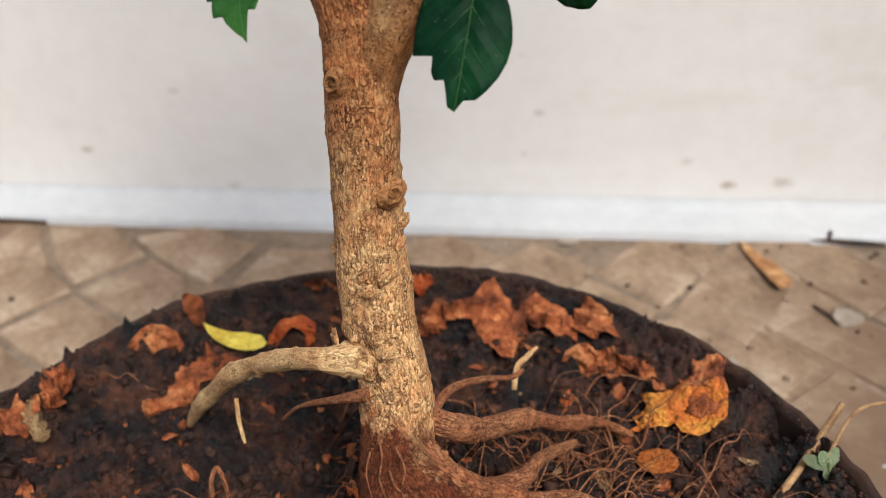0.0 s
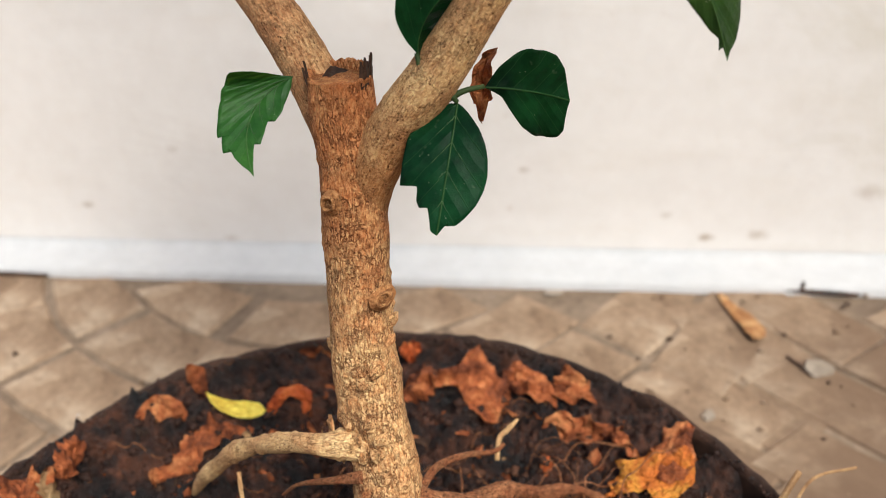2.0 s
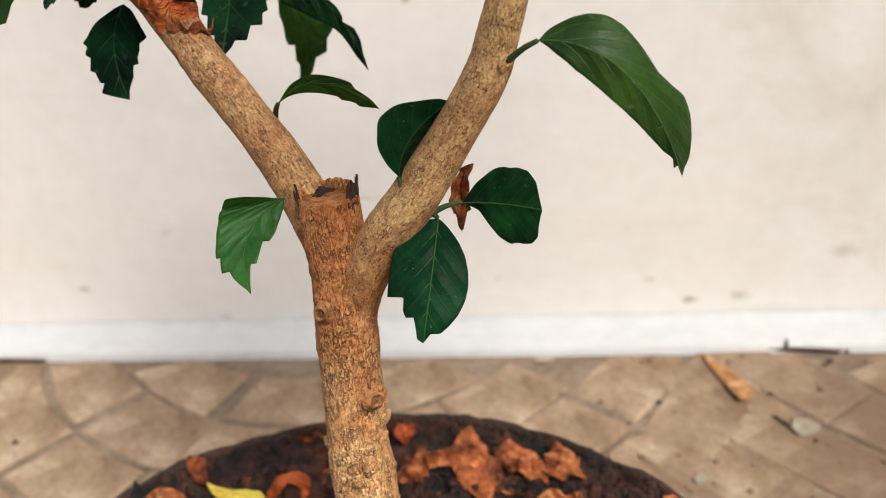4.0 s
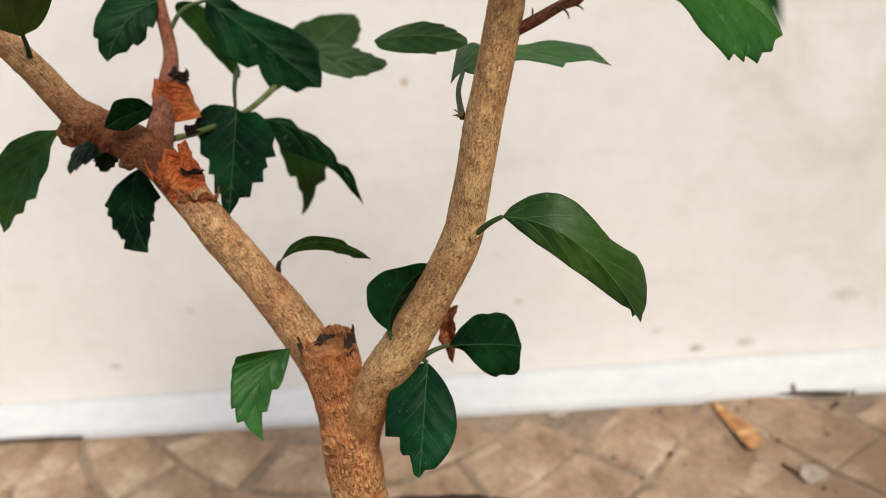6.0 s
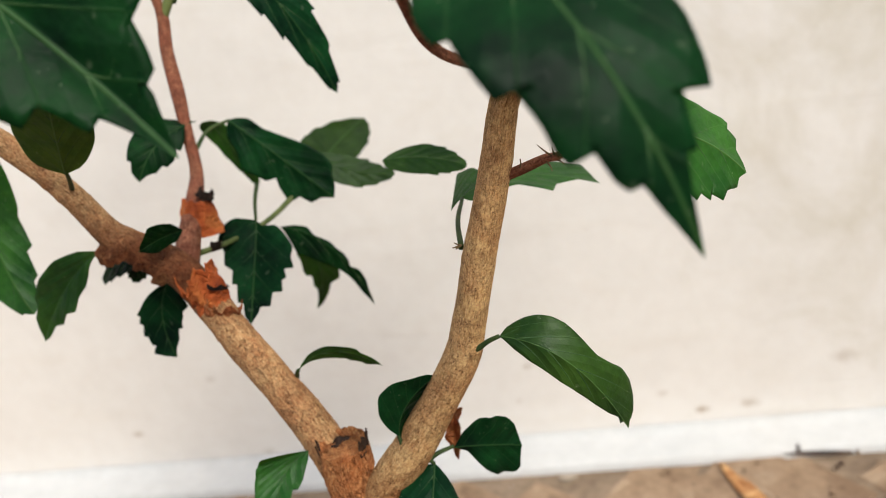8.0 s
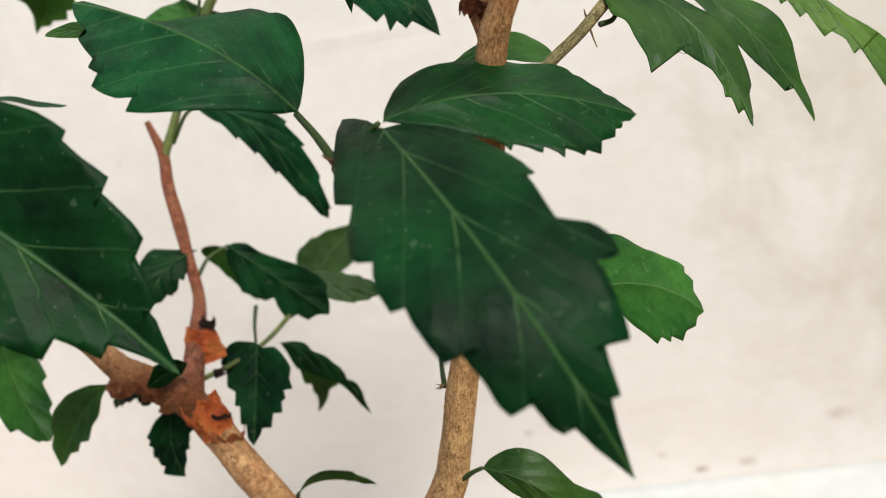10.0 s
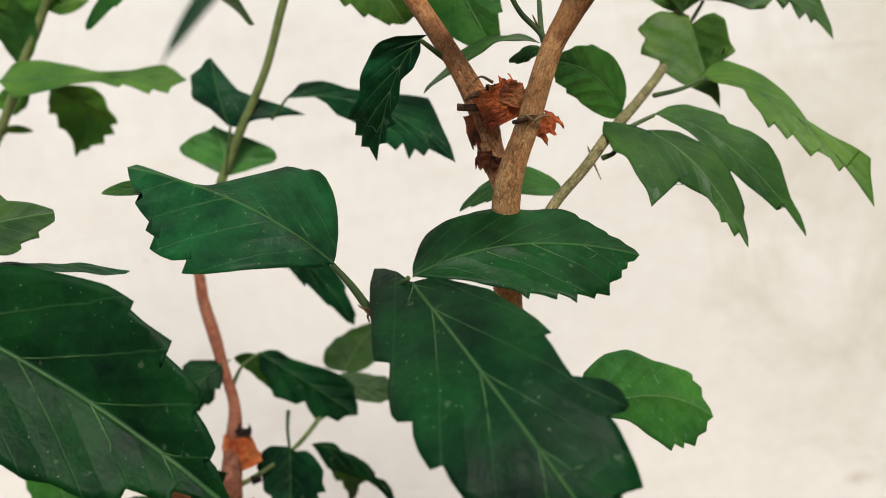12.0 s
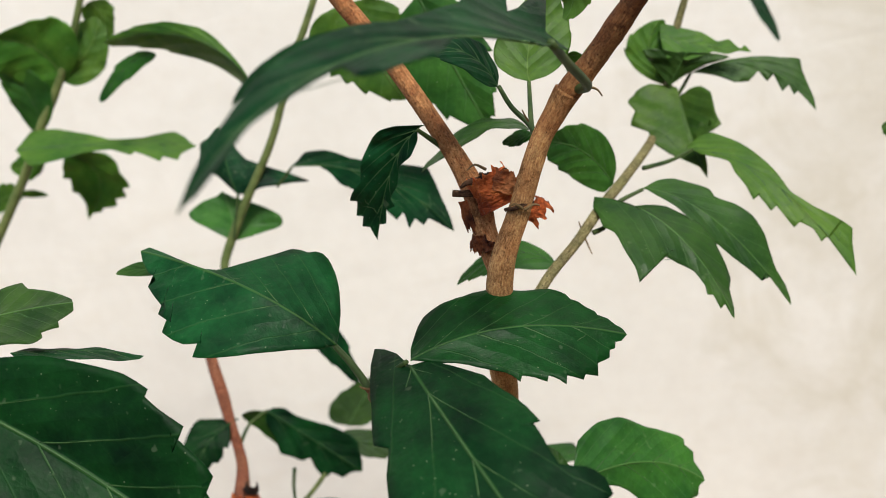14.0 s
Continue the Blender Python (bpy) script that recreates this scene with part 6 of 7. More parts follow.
# ---- knots, the sawn stub and fine roots ----
def knot(at, out, radius, parent, mat=BARK, ringed=False):
    """A healed leaf scar: a raised ring round a hollow; ringed: a branch scar, a round lip about a button of old wood."""
    out = Vector(out).normalized()
    a = out.orthogonal().normalized()
    b = out.cross(a)
    deep = 0.5 + 0.5 * noise.noise(Vector(at) * 400)
    profile = [(1.7, -0.40), (1.2, -0.02), (0.88, 0.22), (0.66, 0.22 - 0.05 * deep), (0.50, 0.16 - 0.28 * deep), (0.36, 0.12 - 0.10 * deep), (0.0, 0.10)]
    if ringed:
        profile = [(1.9, -0.60), (1.35, 0.05), (1.12, 0.62), (0.92, 0.78), (0.76, 0.50), (0.64, 0.02), (0.50, 0.0), (0.38, 0.34), (0.20, 0.42), (0.0, 0.30)]
    rough = 0.4 if ringed else 1.0
    sides = 26
    verts, faces, uvs = [], [], []
    for k, (r, h) in enumerate(profile):
        for j in range(sides):
            t = 2 * math.pi * j / sides
            uneven = rough * noise.noise(Vector((math.cos(t) * 1.4, math.sin(t) * 1.4, 0.5 * k + at[2] * 900)))
            w = radius * r * (1 + 0.45 * uneven)
            p = Vector(at) + a * (w * math.cos(t) * 1.15) + b * (w * math.sin(t) * 0.85) + out * (radius * (0.62 * h * (1 + uneven) + 0.10 * uneven))
            verts.append(p)
            uvs.append((k * radius * 0.25, t * radius))
    for k in range(len(profile) - 1):
        for j in range(sides):
            p, q = k * sides + j, k * sides + (j + 1) % sides
            faces.append((p, q, q + sides, p + sides))
    return mesh_object("knot", verts, faces, mat, parent, uvs=uvs)


trunk = WOODY[0]
knot((-0.0072, 0.2566, 0.2722), (0.45, -1, 0.15), 0.0025, trunk, BARK_LIGHT, True)
knot((-0.0228, 0.2597, 0.3067), (-0.65, -1, 0.1), 0.0026, trunk, BARK_LIGHT, True)
knot((-0.0238, 0.2476, 0.2277), (-1.14, -1, 0.35), 0.0031, trunk)
knot((-0.0296, 0.25, 0.2201), (-1.69, -1, 0.35), 0.0026, trunk)
knot((-0.0277, 0.2484, 0.2133), (-1.61, -1, 0.35), 0.0025, trunk)
knot((-0.0331, 0.249, 0.2155), (-2.10, -1, 0.35), 0.0019, trunk)
knot((-0.0202, 0.2424, 0.2157), (-1.06, -1, 0.35), 0.0020, trunk)
knot((-0.0187, 0.2412, 0.2223), (-0.88, -1, 0.35), 0.0018, trunk)
knot((-0.0133, 0.2391, 0.2304), (-0.32, -1, 0.35), 0.0016, trunk)
knot((-0.0087, 0.2375, 0.2256), (0.05, -1, 0.35), 0.0016, trunk)
knot((-0.0104, 0.2358, 0.2196), (-0.22, -1, 0.35), 0.0018, trunk)
knot((-0.0169, 0.2384, 0.216), (-0.84, -1, 0.35), 0.0016, trunk)
knot((-0.0263, 0.2471, 0.2096), (-1.53, -1, 0.35), 0.0017, trunk)
knot((-0.0037, 0.2302, 0.2048), (0.22, -1, 0.35), 0.0016, trunk)
knot((-0.0088, 0.2316, 0.2128), (-0.22, -1, 0.35), 0.0016, trunk)
knot((-0.0008, 0.2314, 0.2098), (0.57, -1, 0.35), 0.0014, trunk)
knot((-0.0178, 0.2488, 0.2468), (-0.41, -1, 0.35), 0.0014, trunk)
knot((-0.0098, 0.2492, 0.2475), (0.44, -1, 0.35), 0.0019, trunk)
knot((-0.0149, 0.2456, 0.2431), (-0.21, -1, 0.35), 0.0012, trunk)
knot((-0.0296, 0.263, 0.2486), (-1.23, -1, 0.35), 0.0015, trunk)
knot((-0.0058, 0.2584, 0.254), (1.07, -1, 0.35), 0.0013, trunk)
knot((-0.0135, 0.2587, 0.2853), (0.16, -1, 0.35), 0.0008, trunk)
knot((-0.0083, 0.261, 0.2786), (0.79, -1, 0.35), 0.0009, trunk)
knot((-0.0214, 0.2608, 0.288), (-0.66, -1, 0.35), 0.0008, trunk)
knot((-0.0205, 0.2633, 0.3176), (-0.67, -1, 0.35), 0.0010, trunk)
knot((-0.0066, 0.266, 0.3124), (0.99, -1, 0.35), 0.0011, trunk)
knot((-0.0057, 0.273, 0.3168), (1.21, -1, 0.35), 0.0010, trunk)
knot((-0.0055, 0.2631, 0.2592), (1.16, -1, 0.35), 0.0016, trunk)
knot((-0.0286, 0.2661, 0.2669), (-1.17, -1, 0.35), 0.0009, trunk)
knot((0.0017, 0.2419, 0.2127), (1.11, -1, 0.35), 0.0013, trunk)
knot((-0.1120, 0.3120, 0.428), (0.0, -1, 0.2), 0.0038, WOODY[1], BRANCH)
knot((-0.1065, 0.3105, 0.4285), (0.2, -1, 0.3), 0.0030, WOODY[1], BRANCH)
knot((-0.1000, 0.3120, 0.4195), (0.2, -1, -0.3), 0.0018, WOODY[1], BRANCH)
knot((-0.0925, 0.3125, 0.4125), (0.1, -1, -0.4), 0.0028, WOODY[1], BRANCH)
knot((0.0440, 0.2590, 0.391), (0.3, -1, 0.2), 0.0014, WOODY[2], BARK_LIGHT)


def build_stub():
    """The sawn head of the trunk: a ragged ring of bark round weathered wood with a rotted hollow, and blackened splinters."""
    axis = (Vector(STUB_AXIS) + Vector((0.0, -0.16, 0.0))).normalized()
    top = Vector(STUB_TOP) - axis * 0.0004
    a = Vector((1, 0, 0)) - axis * axis.x
    a.normalize()
    b = axis.cross(a)
    rng = random.Random(3)
    sides, r = 84, 0.0098
    verts, faces, uvs = [], [], []
    for j in range(sides):
        t = 2 * math.pi * j / sides
        d = a * math.cos(t) + b * math.sin(t)
        rise = 0.0010 + 0.0010 * max(0, noise.noise(Vector((math.cos(t) * 2.2, math.sin(t) * 2.2, 4)))) + 0.0010 * rng.random()
        if d.y < -0.2:
            rise = 0.0002 + 0.0015 * rng.random()
        out = 1.03 + 0.05 * noise.noise(Vector((math.cos(t) * 3, math.sin(t) * 3, 9)))
        for w, h in ((out + 0.02, -0.012), (out + 0.03, rise * 0.3), (out - 0.02, rise), (0.90, rise * 0.8), (0.80, -0.0026)):
            verts.append(top + d * (r * w) + axis * h)
            uvs.append((t * r, h))
    for j in range(sides):
        for k in range(4):
            p, q = j * 5 + k, ((j + 1) % sides) * 5 + k
            faces.append((p, q, q + 1, p + 1))
    mesh_object("stub_rim", verts, faces, BARK, trunk, "ragged bark rim of a sawn stub", uvs)
    verts, faces = [top + axis * 0.0004], []
    for i in range(1, 13):
        for j in range(48):
            t = 2 * math.pi * j / 48
            d = a * math.cos(t) + b * math.sin(t)
            f = i / 12
            x, y = math.cos(t) * f, math.sin(t) * f
            h = 0.0022 * noise.noise(Vector((x * 2.4, y * 2.4, 2))) + 0.0010 * noise.noise(Vector((x * 7, y * 7, 5)))
            h -= 0.0100 * math.exp(-(((x - 0.25) / 0.34) ** 2 + ((y + 0.1) / 0.4) ** 2))
            h += 0.0022 * math.exp(-(((x + 0.35) / 0.3) ** 2 + ((y - 0.2) / 0.5) ** 2))
            verts.append(top + d * (r * 0.90 * f) + axis * (h - 0.0010 - 0.0020 * f**6))
    for j in range(48):
        faces.append((0, 1 + j, 1 + (j + 1) % 48))
        for i in range(11):
            p, q = 1 + i * 48 + j, 1 + i * 48 + (j + 1) % 48
            faces.append((p, p + 48, q + 48, q))
    mesh_object("heartwood", verts, faces, WEATHERED, trunk, "grey-brown weathered heartwood with a hollow", [(v.x, v.y) for v in verts])
    # splinters of bark standing round the wound: tall black ones on one side, short pale fibres in front
    for k in range(20):
        black = k < 7
        if black:
            want = Vector((1, -0.7 + 0.2 * k, 0)) if k < 5 else Vector((-1, -0.45 + 0.25 * (k - 5), 0))
            d = (want - axis * want.dot(axis)).normalized()
        else:
            t = rng.uniform(math.pi * 1.05, math.pi * 1.95)
            d = a * math.cos(t) + b * math.sin(t)
        side = axis.cross(d).normalized()
        base = top + d * r * rng.uniform(0.92, 1.02)
        tall, wide = (rng.uniform(0.0045, 0.0078) if black else rng.uniform(0.0008, 0.0020)), rng.uniform(0.0010, 0.0019)
        v = []
        for f, w in ((-0.9, 1.0), (0.35, 0.8), (0.7, 0.4), (1.0, 0.08)):
            p = base + axis * (tall * f) + d * (0.0008 * f + 0.0004 * rng.random())
            for e in (-1, 1):
                for depth in (0.0, 0.0007):
                    v.append(p + side * (wide * w * e) + d * depth)
        f = []
        for q in range(3):
            o = q * 4
            f += [(o, o + 4, o + 6, o + 2), (o + 1, o + 3, o + 7, o + 5), (o, o + 1, o + 5, o + 4), (o + 2, o + 6, o + 7, o + 3)]
        mesh_object("splinter", v, f, DRY_DARK if black else BARK, trunk, uvs=[(p.x, p.z) for p in v])


build_stub()


def build_fine_roots():
    rng = random.Random(11)
    for k in range(215):
        if k < 165:
            x, y = rng.gauss(0.055, 0.032), rng.gauss(0.268, 0.026)
        else:
            a, r = rng.uniform(0, 6.28), 0.17 * math.sqrt(rng.random())
            x, y = POT_X + r * math.cos(a), POT_Y + r * math.sin(a)
        head = rng.uniform(0, 6.28)
        size = rng.uniform(0.00012, 0.00042)
        lift = rng.uniform(0.001, 0.018 if k < 165 else 0.004)
        points = []
        steps = rng.randint(4, 9)
        for i in range(steps):
            z = soil_height(x, y) + lift * math.sin(math.pi * i / (steps - 1)) - 0.0006
            points.append((x, y, z, size * (1.2 - 0.8 * i / steps)))
            head += rng.uniform(-0.6, 0.6)
            step = rng.uniform(0.004, 0.010)
            x, y = x + step * math.cos(head), y + step * math.sin(head)
            if math.hypot(x - POT_X, y - POT_Y) > 0.18:
                break
        if len(points) < 3:
            continue
        v, f, uv = tube(points, len(points) * 4, 6, 0.0)
        mesh_object("fine_root", v, f, FINE_ROOT, plant, uvs=uv)


build_fine_roots()


# ---- litter on the earth ----
def fallen_leaf(x, y, heading, length, width, mat, label, lift=0.004, curl=0.3, name="fallen_leaf", support=None, rest=-0.0008, **shape):
    """A dead leaf lying at (x, y); heading in degrees, curl raises margins and tip."""
    COUNT[0] += 1
    under = support if support is not None else soil_height
    c, s = math.cos(radians(heading)), math.sin(radians(heading))

    def at(f, side, up):
        px, py = x + c * length * f - s * side, y + s * length * f + c * side
        return (px, py, under(px, py) + lift + up)

    points = (at(-0.5, 0, 0.0), at(0, 0, 0.1 * length * curl), at(0.5, 0, curl * length * 0.3), at(0, width / 2, curl * width * 0.5), at(0, -width / 2, curl * width * 0.35))
    verts, faces, uvs = blade(*points, seed=COUNT[0], **shape)
    low = min(v[2] - under(v[0], v[1]) for v in verts)
    verts = [(v[0], v[1], v[2] - low + rest) for v in verts]
    ob = mesh_object(name, verts, faces, mat, uvs=uvs)
    return tagged(ob, label, "leaf", "fallen leaves")


RAGGED = dict(teeth=4, start=0.15, amp=0.3, blunt=0.5, wave=0.35, crumple=0.8, cup=0.35)


def litter_leaf(mat, label, *points, **shape):
    """A fallen leaf by its midrib and margins, draped on the earth where it touches."""
    COUNT[0] += 1
    verts, faces, uvs = blade(*points, seed=COUNT[0], **shape)
    low = max(0.0, min(v[2] - soil_height(v[0], v[1]) for v in verts))
    half = len(verts) // 2
    settled = []
    for i, v in enumerate(verts):
        under = soil_height(v[0], v[1]) + (0.0006 if i < half else 0.0003)
        settled.append((v[0], v[1], max(v[2] - low, under)))
    return tagged(mesh_object("fallen_leaf", settled, faces, mat, uvs=uvs), label, "leaf", "fallen leaves")


litter_leaf(DRY_GOLD, 'lobed orange and golden fallen leaf on the soil', (0.1142, 0.3191, 0.1528), (0.0977, 0.3115, 0.1436), (0.0767, 0.3071, 0.1293), (0.1036, 0.3037, 0.1397), (0.0942, 0.3211, 0.1433), left=[(-0.009, 0.0), (0.001, 0.62), (0.201, 1.36), (0.379, 1.5), (0.529, 1.52), (0.627, 1.07), (0.615, 0.57), (0.762, 0.4), (0.865, 0.2), (1.0, 0.0)], right=[(0, 0.0), (0.124, 0.27), (0.306, 0.72), (0.467, 0.89), (0.589, 0.99), (0.725, 1.6), (0.727, 0.83), (0.884, 0.71), (0.846, 0.2), (1.0, 0.0)], crumple=0.3, wave=0.12)
litter_leaf(DRY_RED, 'folded orange-red leaf half upright on the soil', (0.1008, 0.3082, 0.1439), (0.1118, 0.3188, 0.1492), (0.1183, 0.3406, 0.1488), (0.1064, 0.3217, 0.1465), (0.1189, 0.3162, 0.1486), left=[(0, 0.0), (0.234, 1.3), (0.618, 2.4), (0.674, 1.71), (0.877, 1.8), (0.943, 0.8), (1.0, 0.0)], right=[(-0.008, 0.0), (0.002, 0.9), (0.223, 1.3), (0.503, 1.07), (0.725, 0.4), (0.953, 0.5), (1.0, 0.0)], crumple=0.45, wave=0.2)
litter_leaf(DRY_RED, 'long rust-brown crinkled leaf on the soil', (0.0509, 0.3465, 0.1368), (0.0723, 0.3429, 0.1398), (0.0924, 0.3287, 0.1418), (0.074, 0.3435, 0.146), (0.0708, 0.3416, 0.1331), left=[(-0.027, 0.0), (-0.017, 1.1), (0.124, 1.5), (0.332, 0.8), (0.457, 1.29), (0.626, 0.82), (0.806, 0.71), (1.0, 0.0)], right=[(0, 0.0), (0.062, 0.7), (0.272, 1.32), (0.409, 0.99), (0.564, 1.1), (0.745, 0.41), (0.916, 0.41), (1.0, 0.0)], crumple=0.5, wave=0.25)
litter_leaf(DRY_YELLOW, 'bright yellow narrow fallen leaf on the soil', (-0.1247, 0.355, 0.1579), (-0.1093, 0.353, 0.1486), (-0.0942, 0.356, 0.1459), (-0.1091, 0.357, 0.1501), (-0.1091, 0.3468, 0.1479), left=[(0, 0.0), (0.156, 0.4), (0.387, 0.8), (0.635, 1.11), (0.855, 1.0), (1.0, 0.0)], right=[(0, 0.0), (0.12, 0.6), (0.335, 1.0), (0.551, 1.0), (0.797, 0.8), (0.954, 0.5), (1.0, 0.0)], cup=-0.25)
litter_leaf(DRY_RED, 'rust-red curled leaf end beside a yellow leaf', (-0.1278, 0.3620, 0.1375), (-0.1327, 0.3655, 0.1488), (-0.1357, 0.3655, 0.1584), (-0.1365, 0.3651, 0.148), (-0.129, 0.3674, 0.15), left=[(0, 0.0), (0.175, 1.2), (0.514, 1.29), (0.845, 0.8), (1.0, 0.0)], right=[(0, 0.0), (0.301, 0.89), (0.623, 1.3), (0.853, 0.6), (1.0, 0.0)], crumple=0.35, wave=0.2)
litter_leaf(DRY_RED, 'tall crinkled rust-brown leaf on the soil', (0.0269, 0.3585, 0.1283), (0.0162, 0.3766, 0.1399), (0.0166, 0.3968, 0.1509), (0.0041, 0.3726, 0.1407), (0.0325, 0.3795, 0.1383), left=[(0, 0.0), (0.029, 0.45), (0.212, 0.67), (0.307, 0.7), (0.512, 0.77), (0.595, 1.59), (0.694, 1.72), (0.7, 0.85), (0.896, 0.47), (1.0, 0.0)], right=[(0, 0.0), (0.228, 0.66), (0.227, 1.01), (0.44, 1.01), (0.569, 0.65), (0.707, 0.6), (0.874, 0.24), (1.0, 0.0)], crumple=0.4, wave=0.25)
litter_leaf(DRY_RED, 'crumpled rust-brown leaf on the soil', (0.0295, 0.3835, 0.1457), (0.0441, 0.3732, 0.1425), (0.0583, 0.3628, 0.135), (0.0497, 0.3816, 0.1449), (0.0395, 0.3703, 0.1376), left=[(0, 0.0), (0.101, 0.72), (0.366, 0.83), (0.558, 1.1), (0.824, 0.61), (1.0, 0.0)], right=[(0, 0.0), (0.111, 0.81), (0.372, 0.99), (0.535, 0.63), (0.738, 0.7), (0.819, 0.0), (1.0, 0.0)], crumple=0.5, wave=0.3)
litter_leaf(DRY_RED, 'upright curled rust-brown leaf on the soil', (0.0566, 0.3667, 0.1408), (0.0649, 0.3734, 0.1436), (0.064, 0.3798, 0.1512), (0.0576, 0.3802, 0.1419), (0.0723, 0.371, 0.1405), left=[(0, 0.0), (0.045, 0.5), (0.4, 1.0), (0.629, 0.71), (0.831, 0.8), (1.0, 0.0)], right=[(0, 0.0), (0.028, 0.9), (0.262, 1.2), (0.325, 2.1), (0.607, 1.1), (0.908, 0.89), (0.919, 0.28), (1.0, 0.0)], crumple=0.5, wave=0.3)
litter_leaf(DRY_RED, 'rust-brown leaf flat against the pot wall', (-0.157, 0.3338, 0.1428), (-0.1455, 0.3427, 0.1471), (-0.1302, 0.3406, 0.1425), (-0.1477, 0.3452, 0.1519), (-0.1423, 0.3414, 0.14), left=[(0, 0.0), (0.17, 0.54), (0.377, 0.91), (0.75, 1.4), (0.978, 1.3), (1.0, 0.0)], right=[(0, 0.0), (0.171, 0.51), (0.371, 0.37), (0.36, 1.0), (0.638, 0.7), (0.768, 1.1), (1.0, 0.0)], crumple=0.5, wave=0.3)
litter_leaf(DRY_ORANGE, 'small curled orange-brown leaf behind the root', (-0.0933, 0.3543, 0.1351), (-0.0859, 0.3583, 0.1451), (-0.0697, 0.3592, 0.1397), (-0.085, 0.3662, 0.1452), (-0.0822, 0.3568, 0.1377), left=[(0, 0.0), (0.204, 0.0), (0.29, 0.87), (0.534, 0.7), (0.787, 1.0), (0.95, 0.8), (1.0, 0.0)], right=[(0, 0.0), (0.151, 0.79), (0.45, 0.6), (0.672, 0.22), (0.805, 0.5), (0.699, 1.7), (0.874, 0.98), (1.0, 0.0)], crumple=0.5, wave=0.25)
litter_leaf(DRY_RED, 'rust-red leaf spread flat on the dark soil', (-0.1218, 0.314, 0.1301), (-0.1223, 0.3202, 0.1384), (-0.1168, 0.3372, 0.138), (-0.1345, 0.3151, 0.1354), (-0.1162, 0.3175, 0.1375), left=[(0, 0.0), (0.154, 0.7), (0.169, 1.4), (0.536, 1.39), (0.612, 0.72), (1.06, 1.03), (1.0, 0.0)], right=[(0, 0.0), (0.194, 1.0), (0.5, 1.0), (0.857, 1.49), (0.954, 0.7), (1.0, 0.0)], crumple=0.4, wave=0.2)
litter_leaf(DRY_RED, 'rust-red leaf under the pale root', (-0.1231, 0.3335, 0.1374), (-0.114, 0.3375, 0.1338), (-0.1017, 0.343, 0.1339), (-0.1141, 0.3436, 0.1364), (-0.112, 0.3312, 0.1335), left=[(0, 0.0), (0.025, 0.61), (0.25, 1.2), (0.61, 1.0), (0.89, 0.4), (1.0, 0.0)], right=[(0, 0.0), (0.074, 0.5), (0.388, 1.1), (0.659, 0.9), (0.905, 0.51), (1.0, 0.0)], crumple=0.15, wave=0.15)
litter_leaf(DRY_RED, 'rust-brown leaf lying behind the trunk', (-0.0199, 0.3743, 0.1335), (-0.0121, 0.3749, 0.1375), (-0.0048, 0.3834, 0.1396), (-0.0127, 0.3771, 0.1415), (-0.0112, 0.3733, 0.1345), left=[(0, 0.0), (0.103, 1.2), (0.471, 1.2), (0.775, 0.0), (1.0, 0.0)], right=[(0, 0.0), (0.168, 0.4), (0.552, 1.0), (0.9, 0.8), (1.0, 0.0)], crumple=0.4, wave=0.2)
litter_leaf(DRY_RED, 'rust-brown leaf below the far rim', (-0.087, 0.4018, 0.1394), (-0.0773, 0.405, 0.136), (-0.0664, 0.4008, 0.137), (-0.0759, 0.4037, 0.1406), (-0.0771, 0.4029, 0.1338), left=[(0, 0.0), (0.125, 0.9), (0.468, 1.2), (0.816, 0.71), (1.0, 0.0)], right=[(0, 0.0), (0.141, 0.7), (0.5, 0.8), (0.841, 0.8), (1.0, 0.0)], crumple=0.1, wave=0.1)
litter_leaf(DRY_ORANGE, 'curled orange strip of leaf beside the trunk', (-0.0333, 0.2514, 0.1605), (-0.0258, 0.2464, 0.1592), (-0.0182, 0.2232, 0.1715), (-0.0225, 0.2487, 0.1599), (-0.0264, 0.236, 0.1673), left=[(0, 0.0), (0.088, 0.7), (0.369, 0.8), (0.793, 0.6), (1.0, 0.0)], right=[(0, 0.0), (0.147, 0.4), (0.439, 0.41), (0.786, 0.81), (1.0, 0.0)], crumple=0.3, wave=0.2)
RUST = "curled rust-brown fallen leaf lying on the soil"
fallen_leaf(-0.022, 0.398, 20, 0.012, 0.009, DRY_ORANGE, RUST, 0.002, 0.5, **RAGGED)
fallen_leaf(-0.014, 0.375, 10, 0.022, 0.014, DRY_RED, RUST, 0.006, 0.6, **RAGGED)
fallen_leaf(-0.186, 0.286, 20, 0.026, 0.016, DRY_RED, RUST, 0.004, 0.8, **RAGGED)
fallen_leaf(-0.174, 0.284, 125, 0.014, 0.008, DRY_TAN, "scrap of pale tan dry leaf on the soil", 0.002, 0.3, **RAGGED)
fallen_leaf(-0.170, 0.300, 80, 0.018, 0.008, DRY_RED, RUST, 0.004, 1.0, **RAGGED)
fallen_leaf(0.052, 0.325, 60, 0.009, 0.006, DRY_ORANGE, "small orange leaf scrap on the soil", 0.002, 0.5, **RAGGED)
fallen_leaf(0.088, 0.289, -50, 0.020, 0.012, DRY_GOLD, "small orange-yellow fallen leaf on the soil", 0.004, 0.6, teeth=0)


